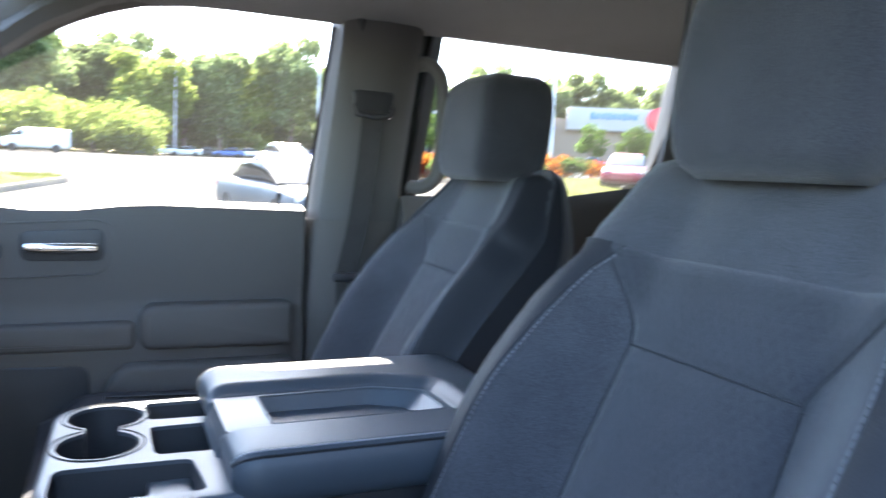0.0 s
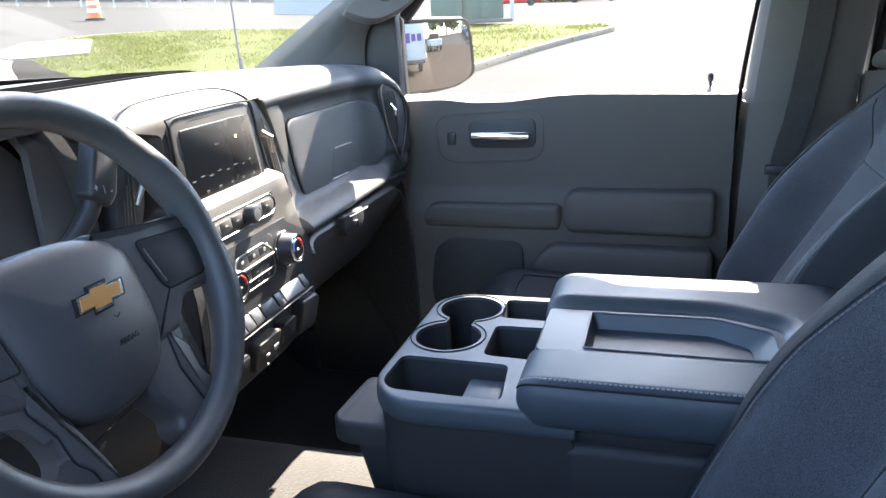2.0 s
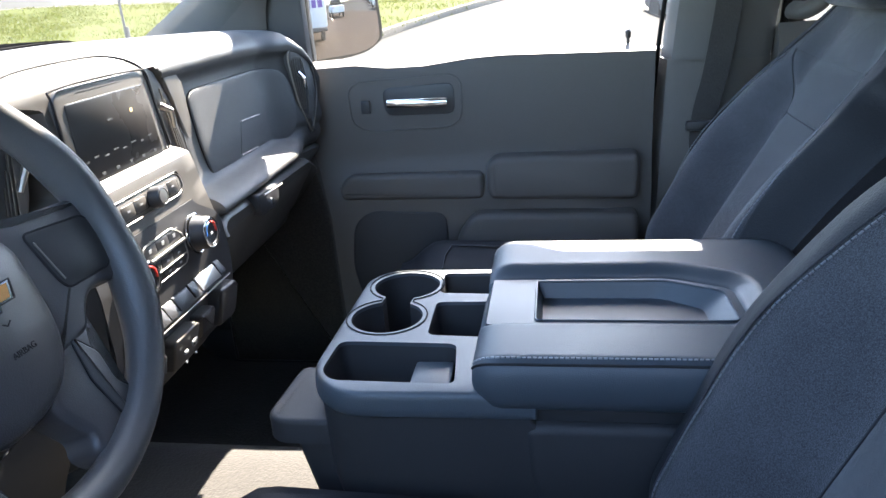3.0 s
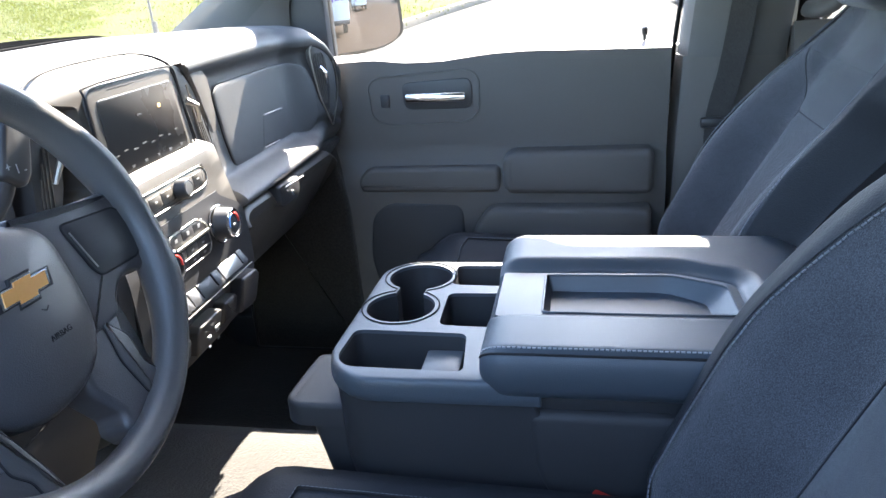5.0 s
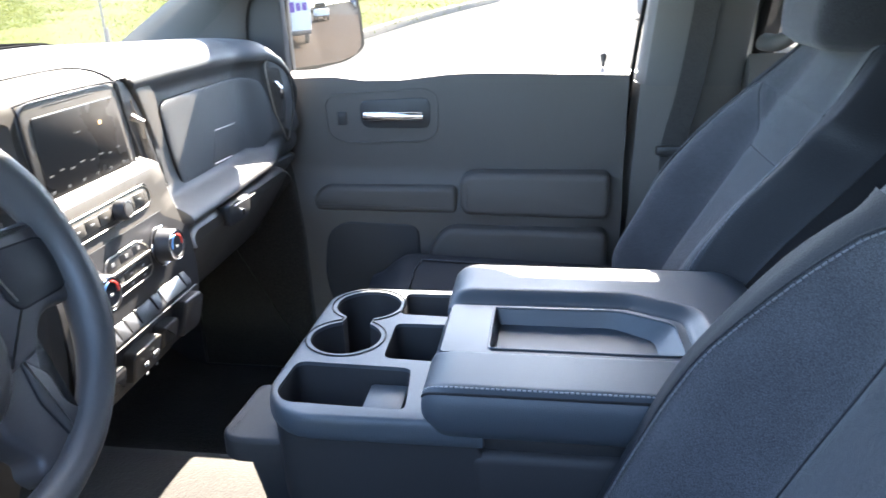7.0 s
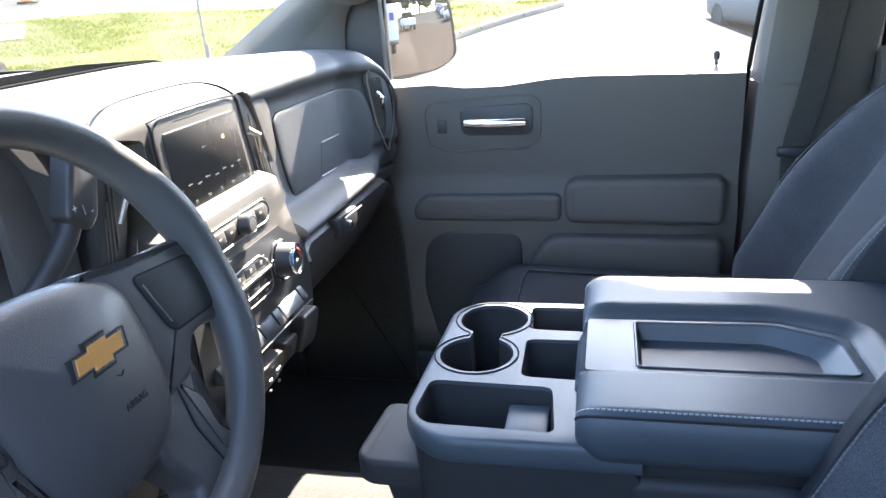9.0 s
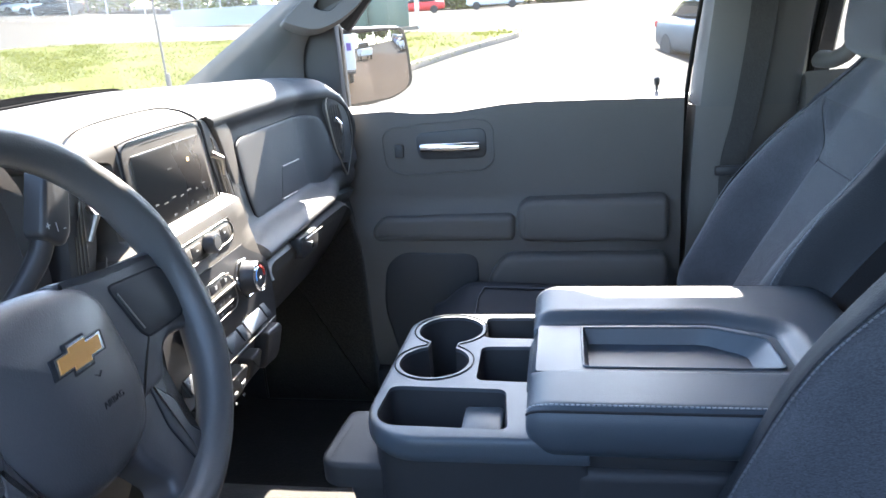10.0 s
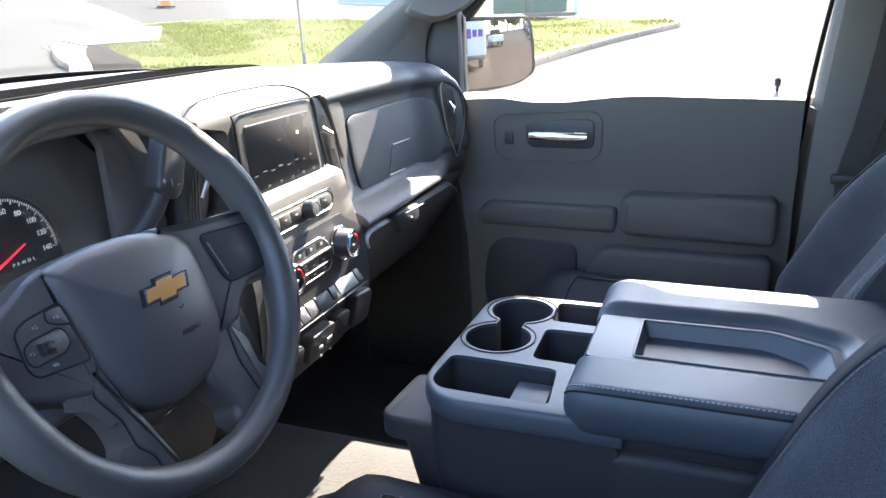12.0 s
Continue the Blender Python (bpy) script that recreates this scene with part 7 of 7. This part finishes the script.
for k in range(5):
    copy_thing(kinds[(k * 3) % 4], at(16.2 + 3.2 * k, -27 - 8.2 * k, -76))

# ---- green utility cabinet ----
uc = thing("utility_cabinet", "dull green metal utility cabinet on the verge", "utility cabinet", (0, 0, 0))
part("main_cabinet", box((0, 0, 0.80), (0.9, 1.35, 1.6), 0.03), M_GREENBOX, uc)
part("side_cabinet", box((-0.15, 1.15, 0.66), (1.0, 1.0, 1.32), 0.03), M_GREENBOX, uc, "lower side cabinet")
part("cabinet_lid", box((0, 0, 1.63), (1.0, 1.45, 0.06), 0.015), M_GREENBOX, uc)
part("cabinet_lid", box((-0.15, 1.15, 1.35), (1.08, 1.06, 0.05), 0.012), M_GREENBOX, uc)
for y, w in ((-0.33, 0.6), (0.33, 0.6)):
    part("cabinet_door", box((-0.455, y, 0.82), (0.02, w, 1.35), 0.008), M_GREENBOX, uc)
part("cabinet_door", box((-0.655, 1.15, 0.66), (0.02, 0.84, 1.1), 0.008), M_GREENBOX, uc)
part("concrete_pad", box((-0.05, 0.45, 0.03), (1.5, 2.8, 0.12), 0.02), M_CONCRETE, uc, "concrete pad")
part("meter_post", box((-0.3, -0.95, 0.85), (0.14, 0.14, 1.7), 0.01), M_GALV, uc, "grey meter post")
part("meter_arm", box((-0.3, -0.95, 1.9), (0.08, 0.55, 0.12), 0.01), M_GALV, uc)
uc.matrix_basis = pose(24.2, 5.9, gz(24.2, 5.9) + 0.13, 0, 0, 12)

# ---- street furniture ----
sg = thing("stop_sign", "red octagonal stop sign on a steel post", "road sign", (0, 0, 0))
oct_ = [(0.40 * math.cos(radians(22.5 + 45 * k)), 0.40 * math.sin(radians(22.5 + 45 * k))) for k in range(8)]
part("post", box((0.03, 0, 1.05), (0.05, 0.05, 2.1), 0.005), M_GALV, sg)
part("plate", slab([Vector(p) for p in oct_], lambda p, q, a: (-a, p, q + 2.15), 0.0, 0.012, 0.002), M_REDSIGN, sg, "red octagonal plate")
words("STOP", 0.27, facing((-0.0135, 0, 2.15), (-1, 0, 0)), M_PRINT, sg, "stop_letters")
sg.matrix_basis = pose(20.2, -9.7, gz(20.2, -9.7), 0, 0, -25)

lp_ = thing("light_pole", "tall grey parking lot light pole", "street lamp", (0, 0, 0))
part("mast", tube([(0, 0, 0), (0, 0, 6), (0, 0, 13)], lambda t: 0.17 - 0.07 * t, 12), M_GALV, lp_)
part("pole_foot", lathe([(0.32, 0), (0.32, 0.8), (0.28, 0.85)], Matrix(), 16), M_CONCRETE, lp_, "concrete foot")
part("lamp_arm", tube([(0, -0.9, 13), (0, 0.9, 13)], 0.05, 8), M_GALV, lp_)
for s in (1, -1):
    part("lamp_head", box((0, s * 1.0, 12.98), (0.35, 0.6, 0.14), 0.04), M_GALV, lp_, "flat lamp head")
lp_.matrix_basis = pose(62, -38.5, gz(62, -38.5))
copy_thing(lp_, pose(118, -8, gz(118, -8)))
copy_thing(lp_, pose(104, -26, gz(104, -26)))

br = thing("traffic_barrel", "orange traffic barrel with white bands", "traffic barrel", (0, 0, 0))
part("barrel_body", lathe([(0.30, 0.05), (0.29, 0.3), (0.27, 0.32), (0.26, 0.6), (0.245, 0.62), (0.235, 1.0), (0.2, 1.05)], Matrix(), 24), M_ORANGE, br)
for z, r in ((0.40, 0.282), (0.72, 0.254)):
    part("white_band", lathe([(r, z - 0.08), (r + 0.004, z - 0.078), (r - 0.006, z + 0.078), (r - 0.01, z + 0.08)], Matrix(), 24), M_WHITEPAINT, br, "white reflective band")
part("rubber_base", lathe([(0.42, 0), (0.42, 0.06), (0.34, 0.09)], Matrix(), 20), M_RUBBER, br)
br.matrix_basis = pose(28.5, 24.6, gz(28.5, 24.6))

fn = thing("chain_link_fence", "rusty chain-link fence along the far lot", "fence", (0, 0, 0))
random.seed(3)
fx = [(46 - 0.25 * k, 14 + 2.4 * k) for k in range(18)]
for x, y in fx:
    part("post", tube([(x, y, gz(x, y)), (x, y, gz(x, y) + 1.8)], 0.035, 6), M_GALV, fn)
part("top_rail", tube([(x, y, gz(x, y) + 1.78) for x, y in fx], 0.022, 6), M_GALV, fn)
wv, wf = [], []
for (x0, y0), (x1, y1) in zip(fx, fx[1:]):
    for k in range(12):
        for sgn in (0, 1):
            a = k / 12
            b = a + (0.62 if sgn else -0.62)
            za, zb = 0.05, 1.75
            pa, pb = (x0 + (x1 - x0) * a, y0 + (y1 - y0) * a), (x0 + (x1 - x0) * b, y0 + (y1 - y0) * b)
            n_ = len(wv)
            wv += [(pa[0], pa[1], gz(*pa) + za), (pa[0], pa[1] + 0.012, gz(*pa) + za), (pb[0], pb[1] + 0.012, gz(*pb) + zb), (pb[0], pb[1], gz(*pb) + zb)]
            wf.append((n_, n_ + 1, n_ + 2, n_ + 3))
me = bpy.data.meshes.new("wire")
me.from_pydata(wv, [], wf)
me.materials.append(M_GALV)
wire = new("wire", me)
wire.parent = fn
tagged(wire, "fine crossed wires", kind="stuff")

wb = thing("concrete_barrier", "white concrete road barrier beyond the verge", "barrier", (0, 0, 0))
part("barrier_block", slab([Vector(p) for p in ((-0.3, 0), (0.3, 0), (0.14, 0.35), (0.09, 0.95), (-0.09, 0.95), (-0.14, 0.35))], lambda p, q, a: (p, a, q), -3.0, 3.0, 0.02), M_WHITEWALL, wb)
wb.matrix_basis = pose(40, 18.5, gz(40, 18.5), 0, 0, 12)

# ---- store building ----
sb_ = thing("store_building", "low beige store with a white fascia behind the lot", "store", (0, 0, 0))
part("wall", box((0, 0, 1.2), (12, 34, 8.0), 0.05), M_STUCCO, sb_)
part("fascia", box((-6.6, -13, 5.2), (1.4, 16, 3.6), 0.05), M_WHITEWALL, sb_, "white raised fascia")
part("parapet", box((-6.1, 8, 5.3), (0.5, 18, 0.5), 0.05), M_WHITEWALL, sb_)
part("canopy", box((-7.2, 1.5, 3.7), (2.6, 9, 1.0), 0.05), M_STUCCO, sb_, "beige entrance canopy")
part("canopy_band", box((-8.52, 1.5, 3.35), (0.06, 9, 0.25), 0.01), M_BLUESIGN, sb_, "blue edge band")
for y in (-2.5, 1.5, 5.5):
    part("column", box((-8.1, y, 0.3), (0.5, 0.5, 5.8), 0.03), M_STUCCO, sb_)
part("entrance_window", box((-6.06, 1.5, 1.5), (0.1, 7.5, 2.7), 0.02), M_CARGLASS, sb_, "dark glass entrance")
for k in range(5):
    part("shop_window", box((-6.06, 9 + 1.8 * k, 1.6), (0.1, 1.5, 2.0), 0.02), M_CARGLASS, sb_, "dark shop window")
for k in range(9):
    part("sign_bar", box((-7.36, -9.0 - 0.85 * k, 5.7), (0.08, 0.62, 0.9 if k % 3 else 1.15), 0.05), M_BLUESIGN, sb_, "blue bar in place of sign lettering")
part("round_sign", lathe([(1.9, 0), (1.9, 0.25), (1.8, 0.3)], facing((-7.35, -19.4, 5.4), (-1, 0, 0)), 28), M_REDSIGN, sb_, "red round shop sign")
sb_.matrix_basis = pose(112, -66, gz(112, -66) + 2.5, 0, 0, -30)
lw = thing("store_building", "long low pinkish store beyond the trees", "store", (0, 0, 0))
part("wall", box((0, 0, 2.3), (10, 42, 4.6), 0.05), M_STUCCO, lw)
part("parapet", box((-5.1, 0, 4.7), (0.4, 42, 0.5), 0.05), M_WHITEWALL, lw)
for k in range(10):
    part("shop_window", box((-5.06, -18 + 4 * k, 1.6), (0.1, 2.6, 2.2), 0.02), M_CARGLASS, lw, "dark shop window")
lw.matrix_basis = pose(132, -52, gz(132, -52), 0, 0, -22)


# ---- trees and shrubs ----
def foliage(rg, blobs, n, size):
    """Many small leaves round a few blobs (x, y, z, rx, ry, rz), thinner inside."""
    b = np.array(blobs)
    w = (b[:, 3] * b[:, 4] * b[:, 5]) ** 0.67
    pick = rg.choice(len(b), n, p=w / w.sum())
    d = rg.normal(size=(n, 3))
    d /= np.linalg.norm(d, axis=1)[:, None]
    rad = rg.random(n) ** 0.4 * (0.82 + 0.3 * rg.random(n))
    c = b[pick, :3] + d * rad[:, None] * b[pick, 3:]
    s = size * (0.5 + rg.random(n))
    u = rg.normal(size=(n, 3))
    u /= np.linalg.norm(u, axis=1)[:, None]
    t = rg.normal(size=(n, 3))
    v = np.cross(u, t)
    v /= np.linalg.norm(v, axis=1)[:, None]
    quad = np.stack([c - u * s[:, None], c + v * s[:, None] * 0.55, c + u * s[:, None], c - v * s[:, None] * 0.55], 1)
    me = bpy.data.meshes.new("crown")
    me.from_pydata(quad.reshape(-1, 3).tolist(), [], np.arange(4 * n).reshape(-1, 4).tolist())
    return me


def tree(seed, h, wdt, mat_, label, n=2600, low=0.3, group="", leaf=0.34, name="tree", category="tree"):
    rg = np.random.default_rng(seed)
    t = thing(name, label, category, (0, 0, 0), group)
    lean = rg.normal(size=2) * 0.03 * h
    part("trunk", tube([(0, 0, -0.3), (lean[0] * 0.3, lean[1] * 0.3, h * 0.3), (lean[0], lean[1], h * 0.8)], lambda k: 0.024 * h * (1 - 0.8 * k) + 0.02, 9), M_BARK, t)
    blobs = [(lean[0], lean[1], h * (low + 1) / 2, wdt * 0.36, wdt * 0.36, h * (1 - low) * 0.46)]
    for k in range(15):
        a, z = rg.random() * 6.283, h * (low + (0.95 - low) * rg.random())
        rr = wdt * 0.42 * math.sqrt(max(0.05, 1 - ((z / h - (low + 1) / 2) / ((1.05 - low) / 2)) ** 2))
        q = wdt * (0.13 + 0.10 * rg.random())
        x, y = rr * math.cos(a), rr * math.sin(a)
        blobs.append((x, y, z, q, q, q * 0.8))
        if k < 5:
            part("limb", tube([(lean[0] * 0.4, lean[1] * 0.4, z * 0.55), (x * 0.5, y * 0.5, z * 0.8), (x * 0.9, y * 0.9, z)], lambda s: 0.008 * h * (1 - 0.8 * s) + 0.01, 6), M_BARK, t)
    me = foliage(rg, blobs, n, leaf)
    me.materials.append(mat_)
    cr = new("crown", me)
    cr.parent = t
    return t


def bush(seed, h, wdt, mat_, label, n, leaf, name="bush", category="bush", group=""):
    rg = np.random.default_rng(seed)
    t = thing(name, label, category, (0, 0, 0), group)
    part("stem", tube([(0, 0, -0.1), (0.02, 0, h * 0.5)], 0.02 * h, 6), M_BARK, t)
    blobs = []
    for k in range(8):
        a = rg.random() * 6.283
        q = wdt * (0.2 + 0.14 * rg.random())
        blobs.append((wdt * 0.3 * math.cos(a) * rg.random() ** 0.5, wdt * 0.3 * math.sin(a), h * (0.25 + 0.45 * rg.random()), q, q, h * 0.3))
    me = foliage(rg, blobs, n, leaf)
    me.materials.append(mat_)
    cr = new("crown", me)
    cr.parent = t
    return t


protos = [tree(21, 17, 11, M_LEAF, "tall leafy oak in the tree line", 9000, 0.16, "tree line", 0.40), tree(22, 20, 12, M_LEAF, "tall leafy oak in the tree line", 9000, 0.18, "tree line", 0.40),
          tree(23, 15, 12, M_LEAF2, "pale green tree in the tree line", 9000, 0.12, "tree line", 0.40), tree(24, 18, 10, M_LEAF, "slim dark tree in the tree line", 9000, 0.15, "tree line", 0.40)]
brush = [bush(31, 7.0, 12, M_LEAF2, "dense sunlit yellow-green brush", 6500, 0.22, group="roadside brush"), bush(32, 5.0, 10, M_LEAF2, "dense sunlit yellow-green brush", 5500, 0.22, group="roadside brush")]
rt = random.Random(8)


def put(proto, az, r, used=set()):
    x, y = -0.88 + r * math.cos(radians(az)), 0.15 + r * math.sin(radians(az))
    m = pose(x, y, gz(x, y) - 0.2, 0, 0, rt.uniform(0, 360)) @ Matrix.Scale(1.0, 4)
    if id(proto) not in used:
        used.add(id(proto))
        proto.matrix_basis = m
        return proto
    return copy_thing(proto, m)


k = 0
az = -62.0
while az < 66:
    r = 128 + rt.uniform(-10, 16) + (4 if -16 < az < -2 else 0)
    if az < -18:
        r = 150 + rt.uniform(-6, 14)
    if az > 18:
        r = 92 + rt.uniform(-10, 14)
    put(protos[(k * 5 + k // 4) % 4], az, r)
    put(protos[(k * 3 + 1) % 4], az + 1.3, r + 16)
    az += 2.5 if az < 18 else 4.2
    k += 1
under = bush(33, 8.0, 14, M_LEAF, "dense dark undergrowth below the tree line", 7000, 0.34, group="undergrowth")
az = -64.0
while az < 20:
    put(under, az, (136 if az > -18 else 160) + rt.uniform(0, 8))
    az += 2.6
az = -150.0
while az < -64:
    put(protos[(k * 3 + 2) % 4], az, 78 + rt.uniform(-8, 14))
    az += 4.2
    k += 1
az = -1.2
while az < 17:
    put(brush[k % 2], az, 93 + rt.uniform(-4, 6))
    if k % 2:
        put(brush[(k + 1) % 2], az + 0.8, 104 + rt.uniform(-3, 5))
    az += 2.6
    k += 1
for az in (22, 27, 33, 40, 47):
    put(brush[k % 2], az, 84 + rt.uniform(-4, 6))
    k += 1
small = tree(25, 5.5, 4.2, M_DKLEAF, "small round parking lot tree", 2200, 0.3, "lot trees", 0.17)
for i, (x, y) in enumerate(((78, -34), (82, -57), (80, -62), (86, -70))):
    m = pose(x, y, gz(x, y), 0, 0, 60 * i)
    if i:
        copy_thing(small, m)
    else:
        small.matrix_basis = m
shr = [bush(41, 1.0, 1.7, M_REDLEAF, "red-leaved shrub in a mulched bed", 700, 0.09, "shrub", "shrub", "bed shrubs"), bush(42, 1.1, 1.8, M_ORLEAF, "orange flowering shrub in a mulched bed", 700, 0.09, "shrub", "shrub", "bed shrubs"),
       bush(43, 1.2, 1.9, M_DKLEAF, "clipped dark green shrub in a mulched bed", 800, 0.09, "shrub", "shrub", "bed shrubs")]
rs = random.Random(2)
for i in range(42):
    u, v = rs.random(), rs.random()
    x, y = 27.5 + 7.0 * u + 6 * v, -12.5 - 15.5 * u + 2.0 * v
    m = pose(x, y, gz(x, y) + 0.1, 0, 0, rs.uniform(0, 360)) @ Matrix.Scale(rs.uniform(0.8, 1.25), 4)
    p = shr[(i * 7 + int(u * 5)) % 3]
    if i < 3:
        shr[i].matrix_basis = m
    else:
        copy_thing(p, m)
